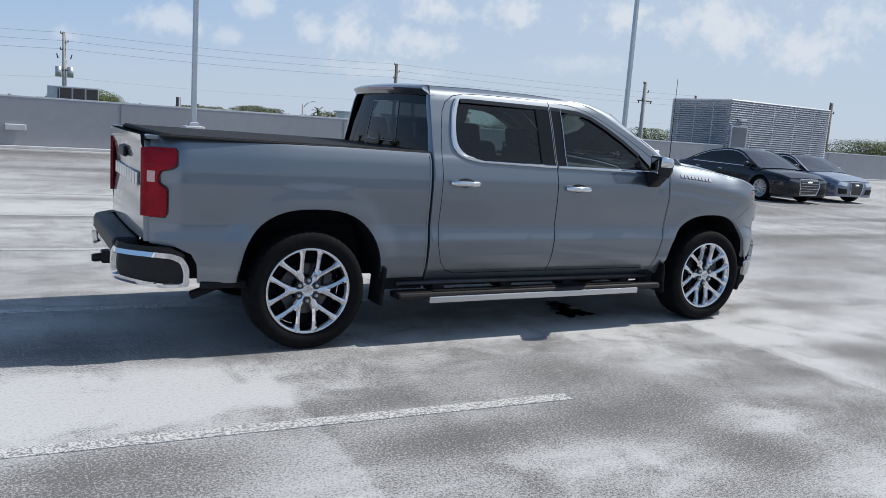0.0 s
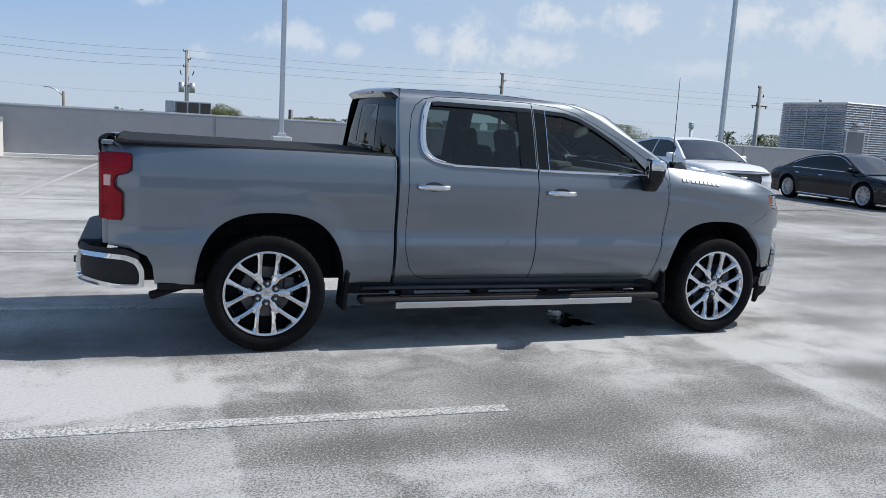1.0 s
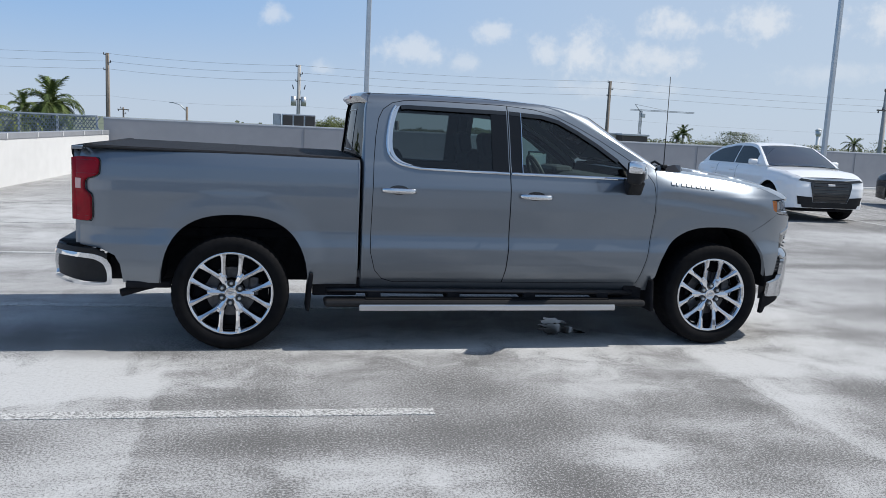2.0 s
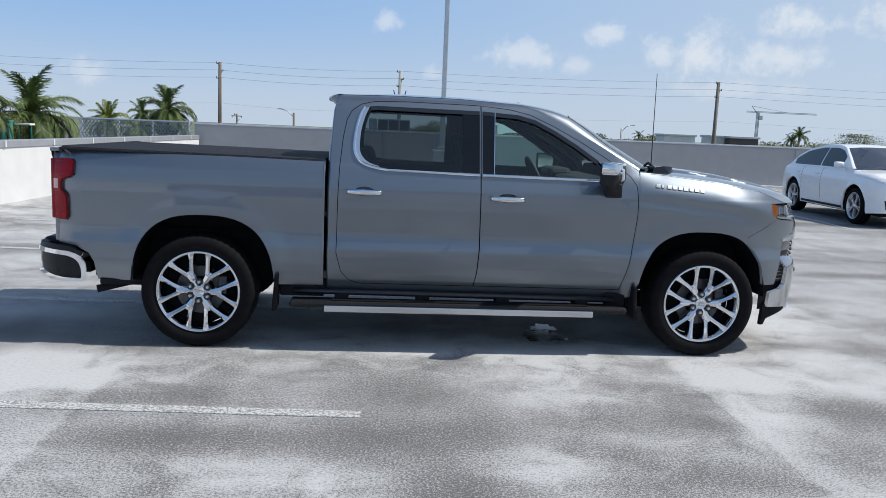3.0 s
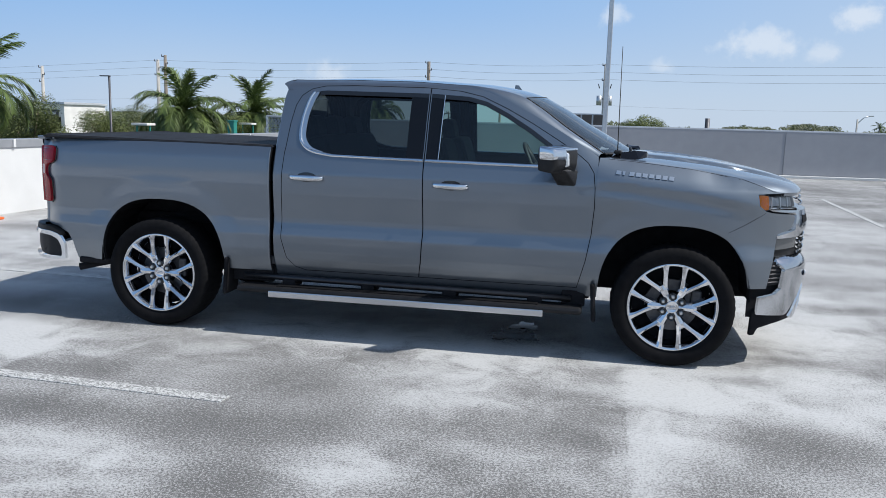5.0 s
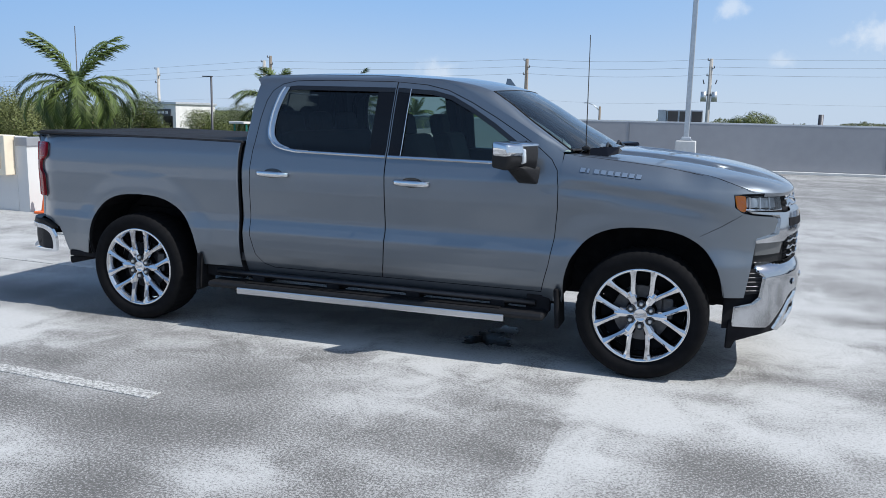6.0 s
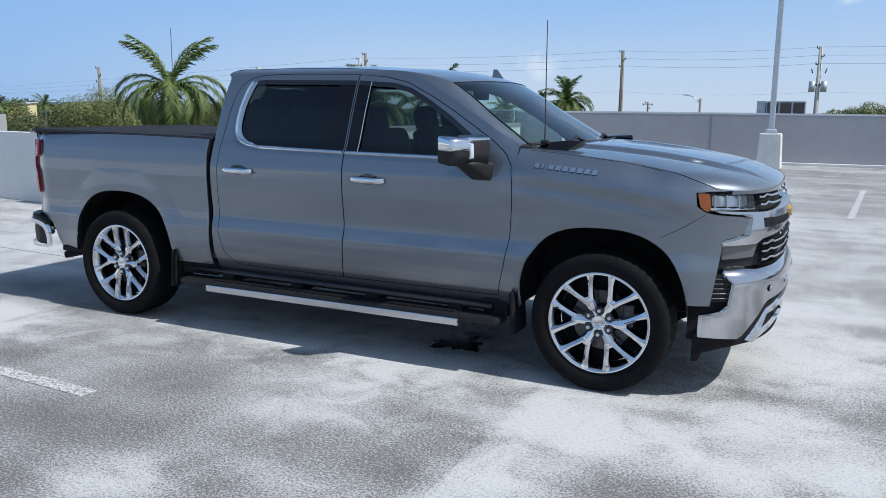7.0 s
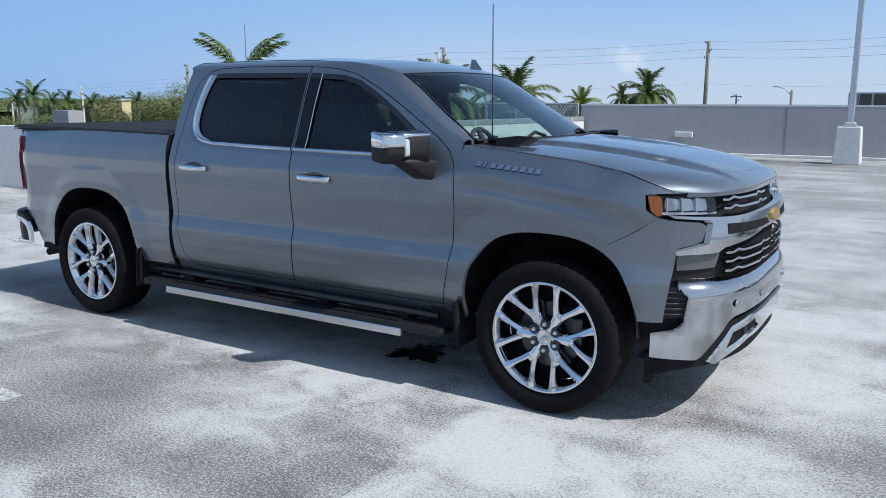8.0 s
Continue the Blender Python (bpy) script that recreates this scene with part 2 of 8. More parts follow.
def deck_material():
    """Sun-bleached concrete with grey wear, grit, dark stains and tyre marks."""
    m = bpy.data.materials.new("deck_concrete")
    m.use_nodes = True
    nt = m.node_tree
    p = nt.nodes["Principled BSDF"]
    p.inputs["Roughness"].default_value, p.inputs["Specular IOR Level"].default_value = 0.85, 0.3
    co = nt.nodes.new("ShaderNodeTexCoord")

    def nz(scale, detail=5, rough=0.55, stretch=(1, 1, 1), shift=(0, 0, 0), warp=0.0, turn=0.0):
        mp, n = nt.nodes.new("ShaderNodeMapping"), nt.nodes.new("ShaderNodeTexNoise")
        mp.inputs["Scale"].default_value, mp.inputs["Location"].default_value, mp.inputs["Rotation"].default_value = stretch, shift, (0, 0, radians(turn))
        n.inputs["Scale"].default_value, n.inputs["Detail"].default_value, n.inputs["Roughness"].default_value, n.inputs["Distortion"].default_value = scale, detail, rough, warp
        nt.links.new(co.outputs["Object"], mp.inputs[0]), nt.links.new(mp.outputs[0], n.inputs["Vector"])
        return n.outputs["Fac"]

    def rng(v, a, b, c=0.0, d=1.0):
        n = nt.nodes.new("ShaderNodeMapRange")
        n.interpolation_type = "SMOOTHSTEP"
        nt.links.new(v, n.inputs["Value"])
        for k, x in zip(("From Min", "From Max", "To Min", "To Max"), (a, b, c, d)):
            n.inputs[k].default_value = x
        return n.outputs["Result"]

    def mth(op, a, b):
        n = nt.nodes.new("ShaderNodeMath")
        n.operation = op
        for i, v in enumerate((a, b)):
            if isinstance(v, (int, float)):
                n.inputs[i].default_value = v
            else:
                nt.links.new(v, n.inputs[i])
        return n.outputs[0]

    def mix(f, a, b):
        n = nt.nodes.new("ShaderNodeMix")
        n.data_type = "RGBA"
        for k, v in (("Factor", f), ("A", a), ("B", b)):
            if isinstance(v, tuple):
                n.inputs[k].default_value = (*v, 1)
            else:
                nt.links.new(v, n.inputs[k])
        return n.outputs["Result"]

    # grit shows through the pale skin: its density follows broad worn patches, streaks and blots
    worn = nz(0.38, 8, 0.62, (0.8, 1.25, 1), (3.1, 0.7, 0), 0.6)
    streak = nz(0.8, 6, 0.6, (0.3, 1.5, 1), (7, 2, 0), 0.4)
    drag = nz(0.6, 6, 0.6, (1.5, 0.4, 1), (1, 9, 0), 1.2, 34)
    cloud = nz(2.6, 7, 0.65, (1, 1, 1), (0, 4, 0), 0.7)
    grit, fine = nz(76, 4, 0.75), nz(250, 3, 0.65)

    def centred(v, k):
        return mth("MULTIPLY", mth("SUBTRACT", v, 0.5), k)

    dens = mth("ADD", mth("ADD", centred(worn, 0.95), centred(streak, 1.05)), mth("ADD", centred(drag, 0.60), centred(cloud, 1.15)))
    dens = mth("ADD", dens, 0.43)
    # pale scrubbed areas and dark trodden ones beside the bay; the last four paint the truck's shadow darker at the
    # rear and paler under the cab
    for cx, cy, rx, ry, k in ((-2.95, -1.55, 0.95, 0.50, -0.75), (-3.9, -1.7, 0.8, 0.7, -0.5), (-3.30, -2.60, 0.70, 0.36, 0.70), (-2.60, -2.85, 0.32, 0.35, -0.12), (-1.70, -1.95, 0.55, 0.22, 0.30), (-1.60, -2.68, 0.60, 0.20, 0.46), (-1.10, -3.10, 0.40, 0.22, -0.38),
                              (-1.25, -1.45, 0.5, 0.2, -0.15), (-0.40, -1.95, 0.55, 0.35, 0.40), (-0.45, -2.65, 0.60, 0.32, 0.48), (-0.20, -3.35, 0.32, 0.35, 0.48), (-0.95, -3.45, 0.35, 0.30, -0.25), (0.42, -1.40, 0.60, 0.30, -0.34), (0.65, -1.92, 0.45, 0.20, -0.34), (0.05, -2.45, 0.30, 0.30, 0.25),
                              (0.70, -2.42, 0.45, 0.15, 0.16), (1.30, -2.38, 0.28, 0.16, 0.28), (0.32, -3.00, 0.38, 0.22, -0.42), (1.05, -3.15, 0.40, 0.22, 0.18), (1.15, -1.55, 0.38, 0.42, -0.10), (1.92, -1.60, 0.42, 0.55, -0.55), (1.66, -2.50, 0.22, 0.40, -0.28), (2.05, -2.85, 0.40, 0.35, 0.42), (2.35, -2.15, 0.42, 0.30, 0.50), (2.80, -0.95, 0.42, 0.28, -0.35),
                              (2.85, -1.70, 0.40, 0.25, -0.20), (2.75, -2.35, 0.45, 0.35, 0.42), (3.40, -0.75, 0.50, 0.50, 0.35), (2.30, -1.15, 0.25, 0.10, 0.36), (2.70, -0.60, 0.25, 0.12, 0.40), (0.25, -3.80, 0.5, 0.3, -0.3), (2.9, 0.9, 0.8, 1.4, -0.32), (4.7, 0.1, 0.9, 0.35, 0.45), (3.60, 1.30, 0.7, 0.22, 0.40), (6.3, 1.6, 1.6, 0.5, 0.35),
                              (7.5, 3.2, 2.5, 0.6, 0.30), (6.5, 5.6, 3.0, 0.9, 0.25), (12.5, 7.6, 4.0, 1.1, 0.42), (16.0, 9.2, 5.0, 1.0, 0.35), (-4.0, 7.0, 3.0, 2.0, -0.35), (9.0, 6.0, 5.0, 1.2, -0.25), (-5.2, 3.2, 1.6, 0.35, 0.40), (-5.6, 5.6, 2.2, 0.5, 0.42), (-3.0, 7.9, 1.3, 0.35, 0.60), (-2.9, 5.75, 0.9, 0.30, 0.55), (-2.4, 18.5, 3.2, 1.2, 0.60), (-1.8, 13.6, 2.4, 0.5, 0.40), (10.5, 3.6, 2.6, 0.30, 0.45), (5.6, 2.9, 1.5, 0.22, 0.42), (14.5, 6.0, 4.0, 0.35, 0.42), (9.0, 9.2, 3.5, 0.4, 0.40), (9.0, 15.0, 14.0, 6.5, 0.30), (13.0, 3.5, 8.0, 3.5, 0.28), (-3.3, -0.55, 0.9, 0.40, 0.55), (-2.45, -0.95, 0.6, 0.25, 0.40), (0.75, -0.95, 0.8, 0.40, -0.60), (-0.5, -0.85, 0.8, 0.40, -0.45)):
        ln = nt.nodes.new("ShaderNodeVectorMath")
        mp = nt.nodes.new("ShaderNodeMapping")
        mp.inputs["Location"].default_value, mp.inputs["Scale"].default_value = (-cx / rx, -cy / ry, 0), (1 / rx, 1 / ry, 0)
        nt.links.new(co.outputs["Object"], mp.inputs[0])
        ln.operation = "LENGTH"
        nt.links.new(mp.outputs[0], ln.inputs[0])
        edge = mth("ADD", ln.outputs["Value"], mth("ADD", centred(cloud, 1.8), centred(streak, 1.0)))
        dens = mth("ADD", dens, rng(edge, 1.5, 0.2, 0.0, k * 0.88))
    # a scoured strip with straight sides crosses the drive beside the bay
    xyz = nt.nodes.new("ShaderNodeSeparateXYZ")
    nt.links.new(co.outputs["Object"], xyz.inputs[0])
    wob = mth("ADD", xyz.outputs["X"], centred(nz(9, 4), 0.10))
    strip = mth("MULTIPLY", rng(wob, -2.29, -2.23), rng(wob, 1.60, 1.54))
    strip = mth("MULTIPLY", mth("SUBTRACT", mth("MULTIPLY", strip, 0.26), 0.13), mth("MULTIPLY", rng(xyz.outputs["Y"], -0.7, -1.3), rng(xyz.outputs["Y"], -5.2, -4.2)))
    dens = mth("ADD", dens, strip)
    speck = mth("ADD", mth("MULTIPLY", grit, 0.58), mth("MULTIPLY", fine, 0.42))
    spk = rng(mth("ADD", mth("MULTIPLY", dens, 0.118), speck), 0.570, 0.594)
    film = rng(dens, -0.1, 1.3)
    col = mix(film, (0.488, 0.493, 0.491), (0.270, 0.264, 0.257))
    col = mix(mth("MULTIPLY", spk, 0.85), col, (0.085, 0.083, 0.081))
    chip = rng(mth("ADD", mth("MULTIPLY", dens, 0.10), nz(26, 5, 0.8, (1, 1.7, 1))), 0.62, 0.68)
    col = mix(mth("MULTIPLY", chip, 0.7), col, (0.10, 0.103, 0.10))
    light = rng(speck, 0.47, 0.40)
    col = mix(mth("MULTIPLY", light, 0.55), col, (0.60, 0.60, 0.605))
    # fine mottling of the pale skin itself
    mott = mth("ADD", mth("MULTIPLY", nz(40, 5, 0.7, (1, 1.3, 1), (2, 5, 0)), 0.6), mth("MULTIPLY", nz(120, 3, 0.7), 0.4))
    col = mix(rng(mott, 0.50, 0.62, 0.0, 0.42), col, (0.19, 0.186, 0.182))
    nt.links.new(col, p.inputs["Base Color"])
    bp = nt.nodes.new("ShaderNodeBump")
    bp.inputs["Strength"].default_value, bp.inputs["Distance"].default_value = 0.45, 0.004
    nt.links.new(mth("ADD", grit, fine), bp.inputs["Height"]), nt.links.new(bp.outputs[0], p.inputs["Normal"])
    return m


def line_material():
    """White road paint, worn through to the grit in many small places."""
    m = material("line_paint", (0.54, 0.54, 0.53), 0.7, bump=0.3, bump_scale=90)
    nt = m.node_tree
    co, mx = nt.nodes.new("ShaderNodeTexCoord"), nt.nodes.new("ShaderNodeMix")
    mx.data_type = "RGBA"
    add, rg = nt.nodes.new("ShaderNodeMath"), nt.nodes.new("ShaderNodeMapRange")
    for i, (scale, detail) in enumerate(((150, 4), (55, 4))):
        n = nt.nodes.new("ShaderNodeTexNoise")
        n.inputs["Scale"].default_value, n.inputs["Detail"].default_value = scale, detail
        nt.links.new(co.outputs["Object"], n.inputs["Vector"]), nt.links.new(n.outputs["Fac"], add.inputs[i])
    rg.inputs["From Min"].default_value, rg.inputs["From Max"].default_value = 0.97, 1.06
    nt.links.new(add.outputs[0], rg.inputs["Value"]), nt.links.new(rg.outputs[0], mx.inputs["Factor"])
    mx.inputs["A"].default_value, mx.inputs["B"].default_value = (0.56, 0.56, 0.55, 1), (0.19, 0.19, 0.185, 1)
    nt.links.new(mx.outputs["Result"], nt.nodes["Principled BSDF"].inputs["Base Color"])
    return m


paint = metallic_paint("steel_grey_paint", (0.146, 0.170, 0.200), 0.80, 0.40)
chrome = material("chrome", (0.66, 0.68, 0.71), 0.06, 1.0)
bumper_chrome = material("bumper_chrome", (0.50, 0.515, 0.54), 0.09, 1.0)
wheel_chrome = material("wheel_chrome", (0.62, 0.63, 0.66), 0.05, 1.0)
grille_chrome = material("grille_chrome", (0.52, 0.53, 0.55), 0.14, 1.0)
dull = material("dull_dark_metal", (0.05, 0.05, 0.055), 0.4, 0.8, vary=0.2, scale=12)
smoke_lens = material("smoked_lens", (0.10, 0.105, 0.11), 0.15, 0.3, coat=0.6)
satin = material("satin_metal", (0.62, 0.63, 0.65), 0.28, 1.0)
black = material("black_plastic", (0.012, 0.012, 0.0135), 0.5, spec=0.28, vary=0.25, scale=30, bump=0.15, bump_scale=300)
gloss_black = material("gloss_black", (0.008, 0.008, 0.009), 0.12, coat=0.5)
rubber = material("tyre_rubber", (0.007, 0.007, 0.008), 0.85, spec=0.12, vary=0.3, scale=20, bump=0.2, bump_scale=200)
under = material("underbody", (0.014, 0.014, 0.016), 0.9, spec=0.1, vary=0.4, scale=12)
fabric = material("seat_fabric", (0.03, 0.03, 0.034), 0.85, vary=0.2, scale=20, bump=0.2, bump_scale=250)
vinyl = material("tonneau_vinyl", (0.016, 0.016, 0.018), 0.7, spec=0.2, vary=0.3, scale=14, bump=0.3, bump_scale=350)
red_lens = material("red_lens", (0.27, 0.003, 0.012), 0.22, coat=0.12, spec=0.12, vary=0.45, scale=9)
badge_silver = material("badge_silver", (0.50, 0.51, 0.53), 0.28, 1.0)
pale_red = material("pale_red_lens", (0.62, 0.36, 0.36), 0.12, coat=0.3)
pillar_black = material("pillar_black", (0.004, 0.004, 0.005), 0.06, spec=0.35)
dark_red = material("dark_red_lens", (0.10, 0.002, 0.006), 0.3, coat=0.3, spec=0.3)
amber = material("amber_lens", (0.85, 0.24, 0.008), 0.2, coat=0.3, spec=0.3)
clear_lens = material("clear_lens", (0.65, 0.68, 0.70), 0.1, 0.5, coat=1.0)
gold = material("gold_badge", (0.72, 0.45, 0.12), 0.3, 0.9)
tint = glass("tinted_glass", (0.74, 0.93, 0.88), clear=0.78)
tint_dark = glass("privacy_glass", (0.72, 0.82, 0.82), clear=0.52)
slider_glass = glass("slider_glass", (0.62, 0.64, 0.66), clear=0.36, skin=0.6)
rear_glass = glass("rear_glass", (0.62, 0.64, 0.66), clear=0.16, skin=0.5)
lamp_cover = glass("lamp_cover", (0.97, 0.98, 1.0), clear=0.97)
screen_glass = glass("windscreen_glass", (0.84, 0.95, 0.95), clear=0.97)
iron = material("brake_iron", (0.09, 0.09, 0.095), 0.45, 0.9, vary=0.3, scale=30)
deck_mat = deck_material()
line_mat = line_material()
grey_wall = material("grey_wall_paint", (0.30, 0.305, 0.325), 0.8, vary=0.06, scale=3, bump=0.12, bump_scale=40)
white_wall = material("white_wall_paint", (0.60, 0.60, 0.595), 0.8, vary=0.05, scale=3, bump=0.12, bump_scale=40)
cap_mat = material("metal_coping", (0.55, 0.57, 0.60), 0.45, 0.4, vary=0.08, scale=5)
galv = material("galvanised_metal", (0.52, 0.54, 0.56), 0.4, 0.7, vary=0.12, scale=12)
concrete = material("pale_concrete", (0.58, 0.58, 0.57), 0.85, vary=0.1, scale=6, bump=0.3, bump_scale=60)


# ---- building tools ----
def part(name, bm, mat, parent=None, label="", smooth=False, normals=None):
    """Links a bmesh as one mesh object under parent."""
    me = bpy.data.meshes.new(name)
    bm.normal_update()
    bm.to_mesh(me)
    bm.free()
    me.materials.append(mat)
    if smooth:
        me.shade_smooth()
    if normals:
        me.shade_smooth()
        me.normals_split_custom_set_from_vertices(normals)
    ob = new(name, me)
    if parent is not None:
        ob.parent = parent
    if label:
        tagged(ob, label)
    return ob


def empty(name, m=Matrix(), label="", category="", group="", kind=""):
    ob = new(name)
    ob.matrix_world = m
    return tagged(ob, label, category, group, kind)


def add_box(bm, c, s, bevel=0.0, rot=None, taper=1.0):
    """Adds a bevelled box: centre, full size; taper narrows its top."""
    r = bmesh.ops.create_cube(bm, size=1.0)
    vs = r["verts"]
    for v in vs:
        k = taper if v.co.z > 0 else 1.0
        v.co = Vector((v.co.x * s[0] * k, v.co.y * s[1] * k, v.co.z * s[2]))
    if bevel:
        es = list({e for v in vs for e in v.link_edges})
        out = bmesh.ops.bevel(bm, geom=es, offset=bevel, segments=2, affect="EDGES", profile=0.5)
        vs = list({v for f in out["faces"] for v in f.verts} | {v for v in vs if v.is_valid})
    m = Matrix.Translation(c) @ (rot.to_4x4() if rot is not None else Matrix())
    for v in vs:
        v.co = m @ v.co
    return vs


def box(name, c, s, mat, parent=None, bevel=0.0, rot=None, label="", taper=1.0):
    bm = bmesh.new()
    add_box(bm, c, s, bevel, rot, taper)
    return part(name, bm, mat, parent, label)


def add_tube(bm, pts, radii, sides=12, closed=True):
    """A tube swept along points."""
    rings = []
    pts = [Vector(p) for p in pts]
    if not isinstance(radii, (list, tuple)):
        radii = [radii] * len(pts)
    d0 = (pts[1] - pts[0]).normalized()
    up = Vector((0, 0, 1)) if abs(d0.z) < 0.9 else Vector((1, 0, 0))
    for i, p in enumerate(pts):
        d = (pts[min(i + 1, len(pts) - 1)] - pts[max(i - 1, 0)]).normalized()
        a = d.cross(up).normalized()
        b = a.cross(d).normalized()
        rings.append([bm.verts.new(p + radii[i] * (math.cos(t) * a + math.sin(t) * b)) for t in (2 * math.pi * k / sides for k in range(sides))])
    for r0, r1 in zip(rings, rings[1:]):
        for k in range(sides):
            bm.faces.new((r0[k], r0[(k + 1) % sides], r1[(k + 1) % sides], r1[k]))
    if closed:
        bm.faces.new(rings[0][::-1]), bm.faces.new(rings[-1])


def tube(name, pts, radii, mat, parent=None, sides=12, label=""):
    bm = bmesh.new()
    add_tube(bm, pts, radii, sides)
    bmesh.ops.recalc_face_normals(bm, faces=bm.faces)
    return part(name, bm, mat, parent, label, smooth=True)


def add_lathe(bm, prof, n=48, axis="y"):
    """Turns a profile of (radius, along) round the axis."""
    rings = []
    for r, a in prof:
        ring = []
        for k in range(n):
            t = 2 * math.pi * k / n
            c, s = r * math.cos(t), r * math.sin(t)
            ring.append(bm.verts.new((c, a, s) if axis == "y" else (c, s, a)))
        rings.append(ring)
    for r0, r1 in zip(rings, rings[1:]):
        for k in range(n):
            bm.faces.new((r0[k], r0[(k + 1) % n], r1[(k + 1) % n], r1[k]))
    return rings


def panel(name, loops, fmap, mat, parent=None, step=(0.06, 0.04), depth=0.02, out=(0, -1, 0), label="", lift=0.0, rim_mat=None):
    """A sheet of bodywork: flat outlines (the first is the rim, others are holes), cut into a fine grid, laid on the surface fmap, with turned-in edges."""
    bm = bmesh.new()
    for lp in loops:
        vs = [bm.verts.new((a, b, 0)) for a, b in lp]
        for i in range(len(vs)):
            bm.edges.new((vs[i], vs[(i + 1) % len(vs)]))
    bmesh.ops.triangle_fill(bm, use_beauty=True, use_dissolve=False, edges=bm.edges[:], normal=(0, 0, 1))
    for ax in (0, 1):
        lo, hi = min(v.co[ax] for v in bm.verts), max(v.co[ax] for v in bm.verts)
        k = max(1, round((hi - lo) / step[ax]))
        no = (1, 0, 0) if ax == 0 else (0, 1, 0)
        for i in range(1, k):
            co = [0, 0, 0]
            co[ax] = lo + (hi - lo) * i / k
            bmesh.ops.bisect_plane(bm, geom=bm.verts[:] + bm.edges[:] + bm.faces[:], dist=1e-6, plane_co=co, plane_no=no)
    for f in bm.faces:
        if f.normal.z < 0:
            f.normal_flip()
    e = 0.006

    def nrm(a, b):
        p, q = Vector(fmap(a + e, b)) - Vector(fmap(a - e, b)), Vector(fmap(a, b + e)) - Vector(fmap(a, b - e))
        return p.cross(q).normalized()

    mid = max(bm.faces, key=lambda f: f.calc_area()).calc_center_median()
    sgn = 1 if nrm(mid.x, mid.y).dot(Vector(out)) > 0 else -1
    rim = [ed for ed in bm.edges if ed.is_boundary]
    r = bmesh.ops.extrude_edge_only(bm, edges=rim) if depth else {"geom": []}
    inner = {v for v in r["geom"] if isinstance(v, bmesh.types.BMVert)}
    for f in r["geom"]:
        if isinstance(f, bmesh.types.BMFace):
            f.material_index = 1
    normals = []
    for v in bm.verts:
        a, b = v.co.x, v.co.y
        n = nrm(a, b) * sgn
        v.co = Vector(fmap(a, b)) + n * (lift - (depth if v in inner else 0))
        normals.append(n)
    if sgn < 0:
        bmesh.ops.reverse_faces(bm, faces=bm.faces[:])
    ob = part(name, bm, mat, parent, label, normals=normals)
    # body-paint sheets get dark edges, which paint the shade into the gaps
    ob.data.materials.append(rim_mat or (under if mat == paint else mat))
    return ob


def smooth_interp(x, pts, r=0.02):
    xs, ys = zip(*pts)
    return float(np.mean(np.interp((x - r, x - r / 2, x, x + r / 2, x + r), xs, ys)))


def sstep(a, b, x):
    t = min(1, max(0, (x - a) / (b - a)))
    return t * t * (3 - 2 * t)


def rounded(pts, r=0.03, n=4):
    """Rounds the corners of an outline."""
    out, k = [], len(pts)
    for i in range(k):
        a, b, c = Vector(pts[i - 1]), Vector(pts[i]), Vector(pts[(i + 1) % k])
        u, w = a - b, c - b
        q = min(r, u.length * 0.45, w.length * 0.45)
        p0, p1 = b + u.normalized() * q, b + w.normalized() * q
        for j in range(n + 1):
            t = j / n
            out.append(tuple((1 - t) ** 2 * p0 + 2 * t * (1 - t) * b + t * t * p1))
    return out


# ---- deck and walls ----
GROUND = -6.5


def slab(name, x0, y0, x1, y1, z0, z1, mat, **kw):
    return box(name, ((x0 + x1) / 2, (y0 + y1) / 2, (z0 + z1) / 2), (x1 - x0, y1 - y0, z1 - z0), mat, **kw)


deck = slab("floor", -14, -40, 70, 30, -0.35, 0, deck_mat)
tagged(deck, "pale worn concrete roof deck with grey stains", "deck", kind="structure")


def wall_between(name, a, b, h, thick, mat, z0=0.0, label="", cap=True, cap_h=0.05):
    """A parapet from a to b with a metal coping; its thickness lies to the left of the way."""
    a, b = Vector((*a, 0)), Vector((*b, 0))
    d = b - a
    m = Matrix.Translation((a + b) / 2) @ Matrix.Rotation(math.atan2(d.y, d.x), 4, "Z")
    ob = empty(name, m, label, "wall", kind="structure")
    bm = bmesh.new()
    add_box(bm, (0, thick / 2, (z0 + h) / 2), (d.length, thick, h - z0))
    part("wall_face", bm, mat, ob)
    if cap:
        bm = bmesh.new()
        add_box(bm, (0, thick / 2, h + cap_h / 2), (d.length + 0.04, thick + 0.012, cap_h), 0.006)
        part("coping", bm, cap_mat, ob)
    return ob


FAR_A, FAR_B = Vector((-6.6, 20.3)), Vector((60.0, 25.5))
far = wall_between("wall_north", FAR_A, FAR_B, 1.47, 0.25, grey_wall, label="grey painted parapet wall with a pale metal coping")
ramp = wall_between("wall_west", (-7.52, 3.55), (-6.42, 20.1), 1.0, 0.22, white_wall, label="white painted ramp parapet in full sun", cap=False)
wall_between("wall_west_return", (-14.0, 4.0), (-7.76, 3.58), 1.13, 0.22, white_wall, label="white painted parapet in shade", cap=False)


def bay_line(x0, y0, x1, y1, w=0.1):
    d = Vector((x1 - x0, y1 - y0, 0))
    m = Matrix.Translation(((x0 + x1) / 2, (y0 + y1) / 2, 0.002)) @ Matrix.Rotation(math.atan2(d.y, d.x), 4, "Z")
    bm = bmesh.new()
    add_box(bm, (0, 0, 0), (d.length, w, 0.006))
    me = bpy.data.meshes.new("bay_line")
    bm.to_mesh(me), bm.free()
    me.materials.append(line_mat)
    ob = new("bay_line", me)
    ob.matrix_world = m
    return tagged(ob, "worn white painted parking bay line on concrete", "parking line", "bay lines", "structure")


